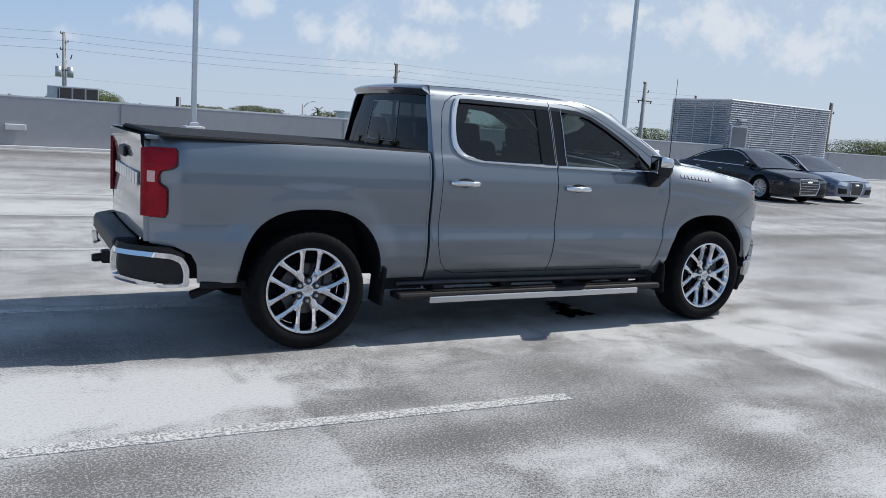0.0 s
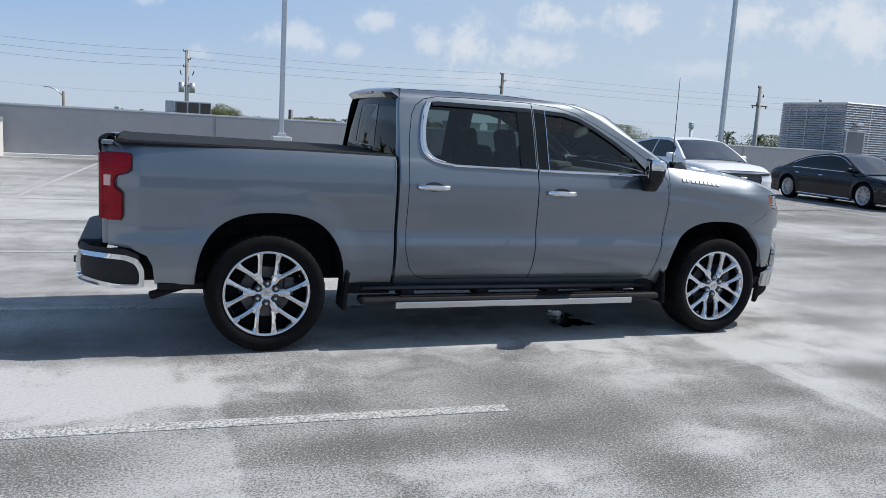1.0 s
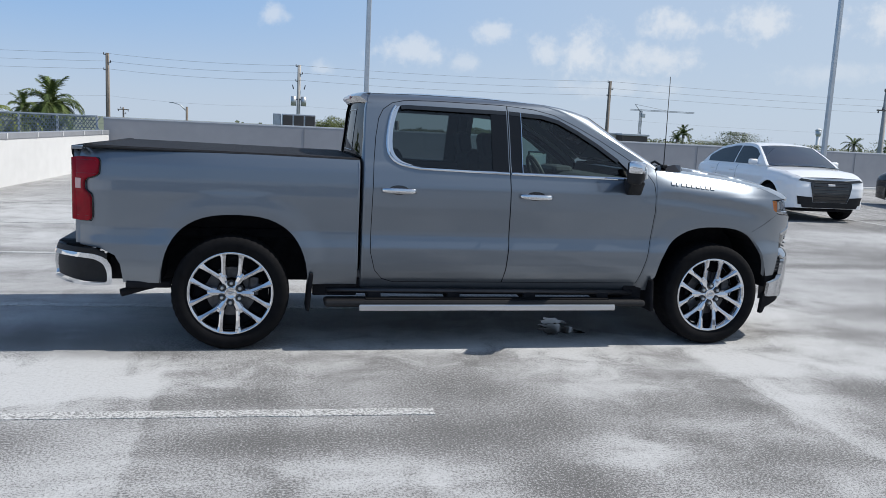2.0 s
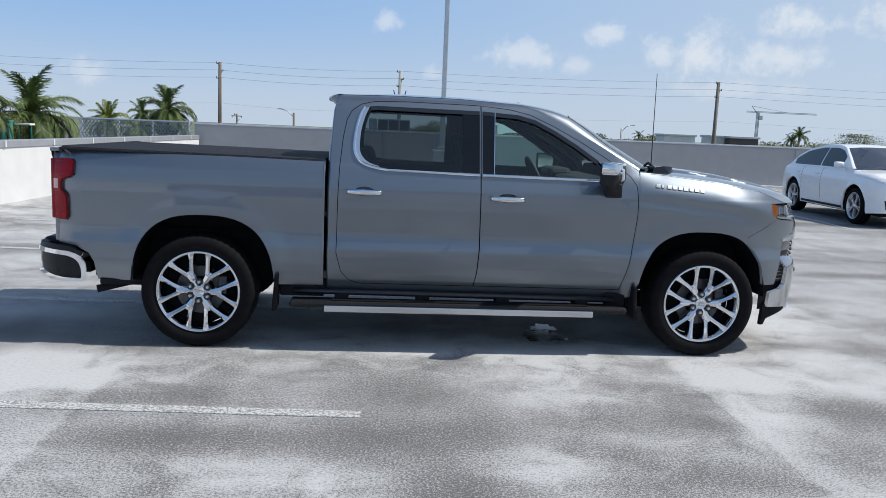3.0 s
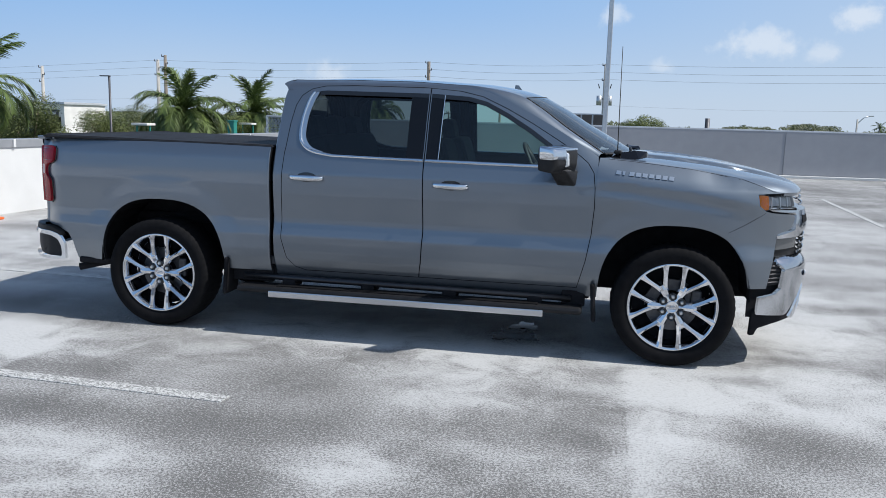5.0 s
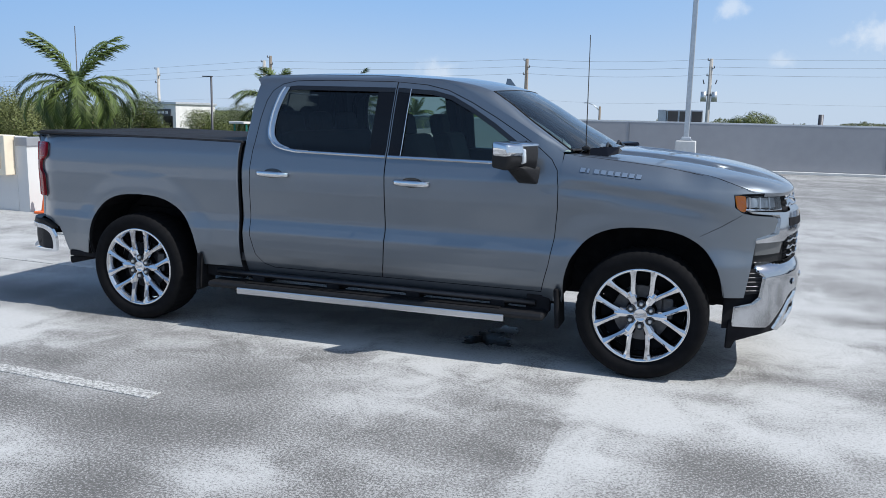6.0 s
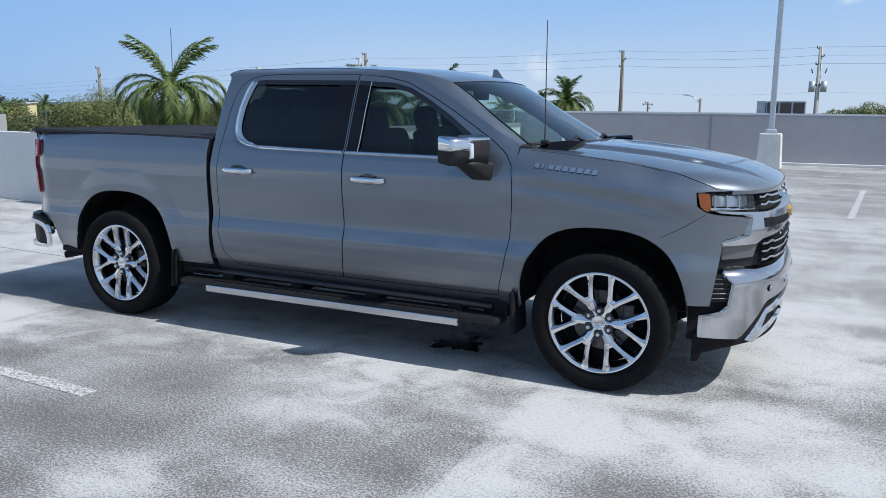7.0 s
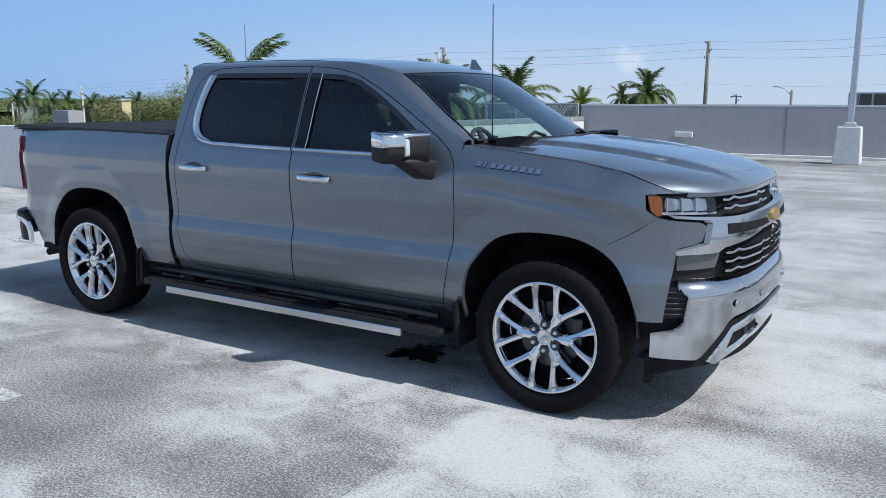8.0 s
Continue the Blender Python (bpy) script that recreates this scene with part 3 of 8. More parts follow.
for k in range(5):
    y = -2.31 + 2.68 * k
    bay_line(-0.67 + 0.02 * k, y, -6.2 + 0.02 * k, y + 0.27, 0.105)
bay_line(-4.66, 8.9, -3.8, 18.2)
for k in range(8):
    x = 3.33 + 2.75 * k
    bay_line(x, 8.2, x + 0.32, 13.4)


def deck_crack(x, y, length, turn, seed):
    """A tar-filled crack that wanders over the deck."""
    r = random.Random(seed)
    bm = bmesh.new()
    n, off, rows = 40, 0.0, []
    for k in range(n + 1):
        off = off * 0.92 + r.uniform(-0.05, 0.05)
        w = 0.030 * r.uniform(0.4, 1.3) * min(1, 6 * k / n, 6 * (n - k) / n) + 0.004
        rows.append([bm.verts.new((length * (k / n - 0.5), off + e * w, 0.004)) for e in (-1, 1)])
    for a, b in zip(rows, rows[1:]):
        bm.faces.new((a[0], b[0], b[1], a[1]))
    ob = part("deck_crack", bm, crack_mat)
    ob.matrix_world = pose(x, y, 0, 0, 0, turn)
    return tagged(ob, "dark tar-filled crack across the concrete deck", "crack", "deck cracks", "structure")


crack_mat = material("crack_tar", (0.045, 0.044, 0.043), 0.8, vary=0.3, scale=12)
deck_crack(9.8, 17.8, 4.6, 92, 1)
deck_crack(12.6, 9.4, 5.5, 8, 2)
deck_crack(1.6, 18.2, 3.2, 12, 3)


# ---- pickup truck ----
truck = empty("pickup_truck", Matrix(), "steel-grey metallic crew-cab pickup truck with chrome trim, parked on the deck", "pickup truck")
WB = 1.872
SIDE = [(0.38, 0.880), (0.46, 0.924), (0.52, 0.954), (0.575, 0.976), (0.63, 0.986), (0.70, 0.9925), (0.745, 0.995), (0.755, 0.9935), (0.80, 0.981), (0.835, 0.9735), (0.87, 0.9725), (0.95, 0.979), (1.05, 0.9885), (1.12, 0.990), (1.195, 0.9885), (1.207, 0.986), (1.25, 0.973), (1.31, 0.954), (1.345, 0.940),
        (1.37, 0.926), (1.60, 0.843), (1.77, 0.772), (1.82, 0.742), (1.845, 0.712), (1.86, 0.675), (1.88, 0.60)]
BED = [(0.38, 0.910), (0.46, 0.944), (0.52, 0.965), (0.575, 0.980), (0.63, 0.988), (0.74, 0.989), (0.80, 0.981), (0.86, 0.976), (0.98, 0.983), (1.10, 0.990), (1.20, 0.986), (1.285, 0.978), (1.31, 0.970), (1.345, 0.955), (1.385, 0.935), (1.40, 0.92)]
EDGE = [(1.25, 1.385), (1.55, 1.365), (1.95, 1.325), (2.24, 1.277), (2.40, 1.222), (2.47, 1.196), (2.53, 1.187), (2.65, 1.18)]
ARCH_F, ARCH_R = (1.862, 0.41, 0.492, 0.545), (-1.842, 0.415, 0.505, 0.55)


def arch_rho(x, z, a):
    return (abs((x - a[0]) / a[2]) ** 2.6 + abs((z - a[1]) / a[3]) ** 2.6) ** (1 / 2.6)


def taper(x):
    return max(0.0, 1 - max(0.0, (x - 2.0) / 0.8) ** 3.2) ** (1 / 3.2)


def half_width(x, z):
    """How far the body's side stands from the truck's middle plane."""
    w = smooth_interp(z, BED if x < -0.96 else SIDE, 0.008)
    if x > 1.1:
        k = sstep(1.15, 1.55, x)
        zt = smooth_interp(x, EDGE, 0.03)
        f = smooth_interp(min(z, 1.2), SIDE, 0.016) + 0.012 * sstep(1.0, 1.15, z)
        # above a shoulder crease the wing leans in towards the bonnet
        f -= (0.105 - 0.070 * sstep(2.05, 2.42, x)) * (max(0.0, z - zt + 0.145) / 0.145) ** 1.45 if z < zt + 0.1 else 0.2
        f -= 0.010 * math.exp(-((z - zt + 0.205) / 0.045) ** 2) * (1 - sstep(2.15, 2.40, x))
        w = w * (1 - k) + f * k
        w *= taper(x)
    if x < -2.66:
        w -= 0.105 * ((-2.66 - x) / 0.23) ** 2.0
    for a in (ARCH_F, ARCH_R):
        if z < 1.3:
            q = arch_rho(x, max(z, a[1]), a)
            w += 0.012 * (1 - sstep(1.03, 1.32, q))
    return w - 0.052 - 0.035 * sstep(-2.0, -2.8, x)


def on_side(s):
    return lambda x, z: (x, s * half_width(x, z), z)


def arch_line(a, z_start, z_end, n=26):
    """Points of a wheel arch's edge, front to rear over the top."""
    def t_of(z):
        return math.asin(min(1, max(-1, math.copysign(abs((z - a[1]) / a[3]) ** 1.3, z - a[1]))))
    t0, t1 = t_of(z_start), math.pi - t_of(z_end)
    pts = []
    for i in range(n + 1):
        t = t0 + (t1 - t0) * i / n
        c, s = math.cos(t), math.sin(t)
        pts.append((a[0] + a[2] * math.copysign(abs(c) ** (2 / 2.6), c), a[1] + a[3] * math.copysign(abs(s) ** (2 / 2.6), s)))
    return pts


DOOR_CUT = [(-0.897, 0.72), (-0.893, 1.10), (-0.885, 1.35), (-0.868, 1.55), (-0.845, 1.68), (-0.81, 1.75), (-0.74, 1.80), (-0.64, 1.823), (-0.4, 1.83), (0.1, 1.825), (0.36, 1.805), (0.52, 1.77),
            (0.70, 1.69), (0.88, 1.595), (1.05, 1.495), (1.18, 1.415), (1.27, 1.345), (1.312, 1.28), (1.325, 1.18), (1.328, 1.05), (1.315, 0.86), (1.285, 0.68), (1.235, 0.487), (0.6, 0.487), (-0.72, 0.487), (-0.80, 0.512), (-0.86, 0.58)]
CAB = [(-0.945, 0.425), (-0.945, 1.30), (-0.945, 1.45), (-0.940, 1.60), (-0.930, 1.75), (-0.918, 1.82), (-0.895, 1.862), (-0.5, 1.872), (0.0, 1.868), (0.28, 1.852), (0.44, 1.832), (0.56, 1.80), (0.70, 1.742), (0.86, 1.662),
       (1.0, 1.587), (1.13, 1.512), (1.25, 1.44), (1.335, 1.385), (1.340, 1.05), (1.327, 0.86), (1.297, 0.68), (1.245, 0.425)]


def flow(pts, n=3):
    """A smooth line through the points."""
    out = []
    for k in range(len(pts) - 1):
        p0, p1, p2, p3 = (Vector(pts[min(max(k + d, 0), len(pts) - 1)]) for d in (-1, 0, 1, 2))
        for j in range(n):
            t = j / n
            out.append(tuple(0.5 * (2 * p1 + (p2 - p0) * t + (2 * p0 - 5 * p1 + 4 * p2 - p3) * t * t + (3 * p1 - p0 - 3 * p2 + p3) * t ** 3)))
    return out + [tuple(pts[-1])]


REAR_WIN = [(0.135, 1.322), (0.135, 1.778)] + flow([(-0.62, 1.785), (-0.70, 1.772), (-0.735, 1.72), (-0.763, 1.60), (-0.770, 1.47), (-0.745, 1.405), (-0.68, 1.362), (-0.55, 1.338)])
FRONT_WIN = [(0.155, 1.322), (1.10, 1.31), (1.125, 1.325), (1.12, 1.36), (1.02, 1.45), (0.86, 1.56), (0.70, 1.655), (0.55, 1.73), (0.42, 1.762), (0.155, 1.778)]


def shrink(pts, d):
    """An outline pulled in by d."""
    k = len(pts)
    area = sum(pts[i - 1][0] * pts[i][1] - pts[i][0] * pts[i - 1][1] for i in range(k))
    sg = 1 if area > 0 else -1
    out = []
    for i in range(k):
        a, b, c = Vector(pts[i - 1]), Vector(pts[i]), Vector(pts[(i + 1) % k])
        n1, n2 = Vector((-(b - a).y, (b - a).x)).normalized(), Vector((-(c - b).y, (c - b).x)).normalized()
        n = n1 + n2
        n = n / max(0.5, n.length_squared / 2)
        out.append(tuple(b + sg * d * n))
    return out


def strip_along(name, pts, fmap, width, height, mat, parent, out, closed=False, label=""):
    """A raised moulding that follows a line on a surface; pts are in the surface's own coordinates."""
    bm = bmesh.new()
    fine = []
    for p, q in zip(pts, pts[1:]):
        k = max(1, int((Vector(q) - Vector(p)).length / 0.05))
        fine += [tuple(Vector(p).lerp(Vector(q), i / k)) for i in range(k)]
    fine.append(pts[-1])
    e, rings = 0.006, []
    for i, (a, b) in enumerate(fine):
        t = Vector(fine[min(i + 1, len(fine) - 1)]) - Vector(fine[max(i - 1, 0)])
        n2 = Vector((-t.y, t.x)).normalized() * width / 2
        p0, p1 = Vector(fmap(a - n2.x, b - n2.y)), Vector(fmap(a + n2.x, b + n2.y))
        n = (Vector(fmap(a + e, b)) - Vector(fmap(a - e, b))).cross(Vector(fmap(a, b + e)) - Vector(fmap(a, b - e))).normalized()
        if n.dot(Vector(out)) < 0:
            n = -n
        rings.append([bm.verts.new(v) for v in (p0 - n * 0.004, p0 + n * height * 0.6, p0.lerp(p1, 0.3) + n * height, p0.lerp(p1, 0.7) + n * height, p1 + n * height * 0.6, p1 - n * 0.004)])
    for r0, r1 in zip(rings, rings[1:]):
        for k in range(5):
            bm.faces.new((r0[k], r0[k + 1], r1[k + 1], r1[k]))
    bm.faces.new(rings[0]), bm.faces.new(rings[-1][::-1])
    bmesh.ops.recalc_face_normals(bm, faces=bm.faces)
    return part(name, bm, mat, parent, label, smooth=False)


def truck_side(s):
    """One flank: cab frame, two doors, bed side and front wing."""
    f, out = on_side(s), (0, s, 0)
    panel("cab_frame", [CAB, DOOR_CUT], f, paint, truck, step=(0.05, 0.025), depth=0.05, out=out)
    # dark sheets behind the door gaps, so that these look deep in shade
    panel("door_gap_backing", [shrink(DOOR_CUT, -0.02), shrink(DOOR_CUT, 0.03)], f, under, truck, step=(0.05, 0.025), depth=0.0, out=out, lift=-0.04)
    panel("door_gap_backing", [[(0.11, 0.50), (0.19, 0.50), (0.19, 1.80), (0.11, 1.80)]], f, under, truck, step=(0.1, 0.03), depth=0.0, out=out, lift=-0.04)
    cut = shrink(DOOR_CUT, 0.005)
    top = [p for p in cut if p[1] > 1.5 and p[0] < 0.14]
    lowp = [p for p in cut if p[1] < 1.5 and p[0] < 0.14]
    lowp = sorted(lowp, key=lambda p: math.atan2(p[1] - 1.0, p[0] + 0.4) % (2 * math.pi))
    top = sorted(top, key=lambda p: p[0])
    left = [p for p in lowp if p[0] < -0.70]
    left = sorted([p for p in left if p[1] > 0.55], key=lambda p: p[1])
    foot = sorted([p for p in lowp if p[1] < 0.62 and p not in left], key=lambda p: -p[0])
    edge = [(0.12, 0.492), (0.138, 0.60), (0.150, 0.80), (0.146, 1.0), (0.141, 1.25), (0.141, 1.82)]
    rear_poly = edge[:-1] + [(0.141, 1.818)] + [p for p in top[::-1] if p[0] < 0.12] + left[::-1] + sorted(foot, key=lambda p: p[0])
    front = [p for p in cut if p[0] > 0.2]
    front_poly = [(a + 0.0075, b) for a, b in edge[:-1]] + [(0.1485, 1.818)] + front
    doors = []
    for nm, poly, win, gmat in (("rear_door", rear_poly, REAR_WIN, tint_dark), ("front_door", front_poly, FRONT_WIN, tint)):
        d = panel(nm, [poly, win], f, paint, truck, step=(0.06, 0.016), depth=0.045, out=out)
        panel("window_pane", [shrink(win, -0.008)], f, gmat, d, step=(0.04, 0.025), depth=0.0, out=out, lift=-0.014)
        doors.append(d)
        up = [p for p in win if p[1] > 1.40]
        up = sorted(up, key=lambda p: p[0])
        strip_along("window_seal", [(a, b - 0.012) for a, b in up if (nm == "rear_door") == (a < 0.14) and a > -0.69], f, 0.030, 0.001, gloss_black, d, out)
    rear_door, front_door = doors
    # black pillar trim between the windows, chrome along the belt and round the rear corner
    panel("pillar_trim", [[(0.012, 1.325), (0.134, 1.325), (0.134, 1.776), (0.012, 1.777)]], f, pillar_black, rear_door, depth=0.01, out=out, lift=-0.002)
    panel("pillar_trim", [[(0.157, 1.325), (0.240, 1.325), (0.247, 1.774), (0.157, 1.776)]], f, pillar_black, front_door, depth=0.01, out=out, lift=-0.002)
    strip_along("belt_trim", [(0.136, 1.316)] + flow([(-0.54, 1.330), (-0.675, 1.353), (-0.748, 1.397), (-0.780, 1.468), (-0.774, 1.60), (-0.746, 1.72), (-0.715, 1.775)]), f, 0.02, 0.012, chrome, rear_door, out, label="chrome window surround")
    panel("corner_trim", [flow([(-0.60, 1.349), (-0.68, 1.364), (-0.745, 1.407), (-0.770, 1.47), (-0.763, 1.60), (-0.735, 1.72), (-0.70, 1.772)]) + flow([(-0.684, 1.775), (-0.714, 1.70), (-0.738, 1.60), (-0.744, 1.48), (-0.722, 1.418), (-0.672, 1.376), (-0.60, 1.353)])], f, satin, rear_door, depth=0.012, out=out, lift=0.004)
    strip_along("belt_trim", [(0.154, 1.316), (1.12, 1.306)], f, 0.02, 0.012, chrome, front_door, out, label="chrome belt moulding")
    strip_along("pillar_strip", [(0.243, 1.325), (0.250, 1.772)], f, 0.006, 0.005, chrome, front_door, out)
    for d, hx, hz in ((rear_door, -0.70, 1.168), (front_door, 0.345, 1.152)):
        handle_for(d, hx, hz, s)
    mirror_for(front_door, s)
    # bed side
    bed_arch = arch_line(ARCH_R, 0.47, 0.47)
    bed = [(-0.985, 0.47), (-0.985, 1.374), (-1.9, 1.388), (-2.850, 1.398), (-2.875, 1.37), (-2.882, 1.325), (-2.740, 1.325), (-2.725, 1.305), (-2.730, 1.215), (-2.760, 1.193), (-2.815, 1.178), (-2.828, 1.155), (-2.826, 1.11), (-2.790, 1.085), (-2.780, 1.065),
           (-2.780, 0.92), (-2.795, 0.89), (-2.882, 0.888), (-2.882, 0.725), (-2.740, 0.712), (-2.645, 0.665), (-2.610, 0.60), (-2.595, 0.47)]
    panel("bed_side", [bed + bed_arch[::-1]], f, paint, truck, step=(0.03, 0.02), depth=0.03, out=out)
    strip_along("bed_edge", [(-0.990, 0.52), (-0.990, 1.0), (-0.990, 1.355)], f, 0.012, 0.004, paint, truck, out)
    lamp = [(-2.888, 1.318), (-2.745, 1.318), (-2.733, 1.30), (-2.738, 1.222), (-2.766, 1.200), (-2.822, 1.184), (-2.836, 1.155), (-2.834, 1.105), (-2.798, 1.080), (-2.788, 1.06), (-2.788, 0.925), (-2.800, 0.897), (-2.888, 0.895)]
    tl = panel("tail_lamp", [rounded(lamp, 0.015, 3)], f, red_lens, truck, step=(0.02, 0.03), depth=0.05, out=out, lift=0.024, label="deep red tail lamp")
    strip_along("lamp_edge", rounded(shrink(lamp, -0.003), 0.015, 3), f, 0.008, 0.006, gloss_black, tl, out)
    for zz in (1.30, 1.215, 0.93):
        strip_along("lamp_rib", [(-2.882, zz), (-2.80 if zz < 1.1 else -2.748, zz)], f, 0.006, 0.026, dark_red, tl, out)
    panel("reversing_lens", [[(-2.886, 1.180), (-2.846, 1.180), (-2.848, 1.145), (-2.848, 1.112), (-2.886, 1.112)]], f, pale_red, tl, step=(0.02, 0.02), depth=0.01, out=out, lift=0.027)
    # front wing
    fa = arch_line(ARCH_F, 0.56, 0.43)
    top = [(x, smooth_interp(x, EDGE, 0.03)) for x in (2.515, 2.48, 2.44, 2.40, 2.32, 2.24, 2.1, 1.95, 1.75, 1.55, 1.40, 1.345)]
    wing = fa[::-1] + [(2.462, 0.56), (2.488, 0.74), (2.505, 0.90), (2.508, 0.925), (2.580, 0.946), (2.606, 0.962), (2.622, 1.030), (2.605, 1.047), (2.48, 1.058), (2.42, 1.07), (2.372, 1.105), (2.36, 1.182)] + top + [(1.333, 1.30), (1.332, 1.18), (1.335, 1.05), (1.322, 0.86), (1.292, 0.68), (1.243, 0.487), (1.243, 0.43)]
    wp = panel("front_wing", [wing], f, paint, truck, step=(0.03, 0.02), depth=0.03, out=out, lift=0.003, rim_mat=paint)
    strip_along("wing_seam", [(2.19, 0.925), (2.30, 0.985), (2.415, 1.062)], f, 0.0035, 0.0042, under, wp, out)
    # a thin dark strip draws the shaded shut line beside the bonnet
    strip_along("bonnet_gap", [(x, smooth_interp(x, EDGE, 0.03) - 0.005) for x in (1.40, 1.55, 1.75, 1.95, 2.1, 2.24, 2.32, 2.40, 2.44, 2.48)], f, 0.005, 0.0032, under, wp, out)
    # raised name badge as plain bars
    for k in range(9):
        bx, bz, wide = 1.452 + 0.0425 * k, 1.300 - 0.0034 * k, (0.014 if k == 1 else 0.031)
        panel("badge_bar", [[(bx + 0.005, bz - 0.002), (bx + wide + 0.005, bz - 0.004), (bx + wide, bz - 0.028), (bx, bz - 0.026)]], f, badge_silver, wp, step=(0.05, 0.05), depth=0.008, out=out, lift=0.008, rim_mat=under)


def handle_for(door, x, z, s):
    """A chrome pull handle over a flat dark oval that paints the shaded cup."""
    bm = bmesh.new()
    secs = []
    for i in range(13):
        u = -1 + 2 * i / 12
        off = 0.012 + 0.030 * (1 - u ** 4)
        h = 0.021 - 0.004 * u * u
        t = 0.010
        cx = x + u * 0.128
        yy = half_width(cx, z) + off
        secs.append([bm.verts.new((cx, s * (yy + dy), z + 0.008 * u * -0.3 + dz)) for dy, dz in ((-t, -h * 0.8), (0.4 * t, -h), (t, -h * 0.4), (t, h * 0.5), (0.4 * t, h), (-t, h * 0.8))])
    for a, b in zip(secs, secs[1:]):
        for k in range(6):
            bm.faces.new((a[k], a[(k + 1) % 6], b[(k + 1) % 6], b[k]))
    bm.faces.new(secs[0]), bm.faces.new(secs[-1][::-1])
    bmesh.ops.recalc_face_normals(bm, faces=bm.faces)
    part("door_handle", bm, chrome, door, "chrome door handle", smooth=True)
    panel("handle_cup_shade", [[(x + 0.075 * math.cos(t), z + 0.004 + 0.034 * math.sin(t)) for t in (2 * math.pi * k / 20 for k in range(20))]], on_side(s), gloss_black, door, step=(0.03, 0.03), depth=0.004, out=(0, s, 0), lift=0.003)


def mirror_for(door, s):
    """A door mirror: dark foot and shell, chrome cap, lamp lens and glass."""
    foot = bmesh.new()
    for p in ((1.02, 1.13, 1.30), (1.13, 1.13, 1.30), (1.02, 1.0, 1.315), (1.15, 1.0, 1.32), (1.08, 0.885, 1.185), (1.20, 0.885, 1.185), (1.07, 0.885, 1.29), (1.21, 0.885, 1.29), (1.07, 0.955, 1.19), (1.19, 0.955, 1.19)):
        foot.verts.new((p[0], s * p[1], p[2]))
    bmesh.ops.convex_hull(foot, input=foot.verts[:])
    bmesh.ops.bevel(foot, geom=[ed for ed in foot.edges if len(ed.link_faces) == 2 and ed.calc_face_angle() > 0.35], offset=0.012, segments=2, affect="EDGES", profile=0.5)
    bmesh.ops.recalc_face_normals(foot, faces=foot.faces)
    m = part("mirror_foot", foot, black, door, smooth=True)
    # the head is swept back: its outer end lies behind its inner one
    turn = Euler((0, 0, s * 0.50)).to_matrix()
    c = Vector((1.075, s * 1.075, 1.366))

    def hull(name, pts, mat, bevel, parent, label=""):
        """A rounded solid from corner points: ahead, outward, up."""
        h = bmesh.new()
        for a, o, z in pts:
            h.verts.new(c + turn @ Vector((a, s * o, z)))
        bmesh.ops.convex_hull(h, input=h.verts[:])
        bmesh.ops.bevel(h, geom=[ed for ed in h.edges if len(ed.link_faces) == 2 and ed.calc_face_angle() > 0.3], offset=bevel, segments=3, affect="EDGES", profile=0.5)
        bmesh.ops.recalc_face_normals(h, faces=h.faces)
        ob = part(name, h, mat, parent, label, smooth=True)
        ob.data.set_sharp_from_angle(angle=radians(50))
        return ob
    hull("mirror_shell", [(-0.060, -0.155, -0.075), (-0.060, 0.150, -0.070), (-0.060, -0.155, 0.088), (-0.060, 0.152, 0.086), (0.040, -0.160, -0.090), (0.035, 0.130, -0.085), (0.062, -0.150, 0.070), (0.055, 0.125, 0.066), (0.075, -0.12, -0.030), (0.068, 0.10, -0.03)], black, 0.014, m)
    hull("mirror_cap", [(-0.052, 0.000, -0.004), (-0.052, 0.156, -0.002), (-0.052, 0.000, 0.090), (-0.052, 0.158, 0.090), (0.062, 0.000, -0.004), (0.050, 0.140, -0.002), (0.066, 0.000, 0.074), (0.056, 0.138, 0.072), (0.080, 0.000, 0.010), (0.070, 0.118, 0.012)], chrome, 0.016, m, "chrome mirror cap")
    hull("mirror_cap", [(-0.050, -0.158, 0.055), (-0.050, 0.020, 0.055), (-0.050, -0.156, 0.093), (-0.050, 0.020, 0.091), (0.060, -0.154, 0.055), (0.064, 0.020, 0.050), (0.064, -0.150, 0.076), (0.066, 0.020, 0.076)], chrome, 0.012, m, "chrome mirror cap")
    hull("turn_lens", [(0.050, -0.020, -0.050), (0.050, 0.016, -0.050), (0.050, -0.020, 0.052), (0.050, 0.016, 0.052), (0.084, -0.016, -0.040), (0.086, 0.012, -0.040), (0.078, -0.016, 0.044), (0.080, 0.012, 0.044)], clear_lens, 0.009, m)
    box("mirror_glass", c - turn @ Vector((0.0590, 0, -0.006)), (0.006, 0.22, 0.125), chrome, m, 0.002, turn)


for s in (-1, 1):
    truck_side(s)


# roof and glass across the cab
def pillar_top(v):
    """The roof rail and windscreen pillar's upper edge: height at x."""
    return smooth_interp(v, [(-1, 1.862), (-0.5, 1.872), (0.0, 1.868), (0.28, 1.852), (0.44, 1.832), (0.56, 1.80), (0.70, 1.742), (0.86, 1.662), (1.0, 1.587), (1.13, 1.512), (1.25, 1.44), (1.34, 1.382)], 0.02)


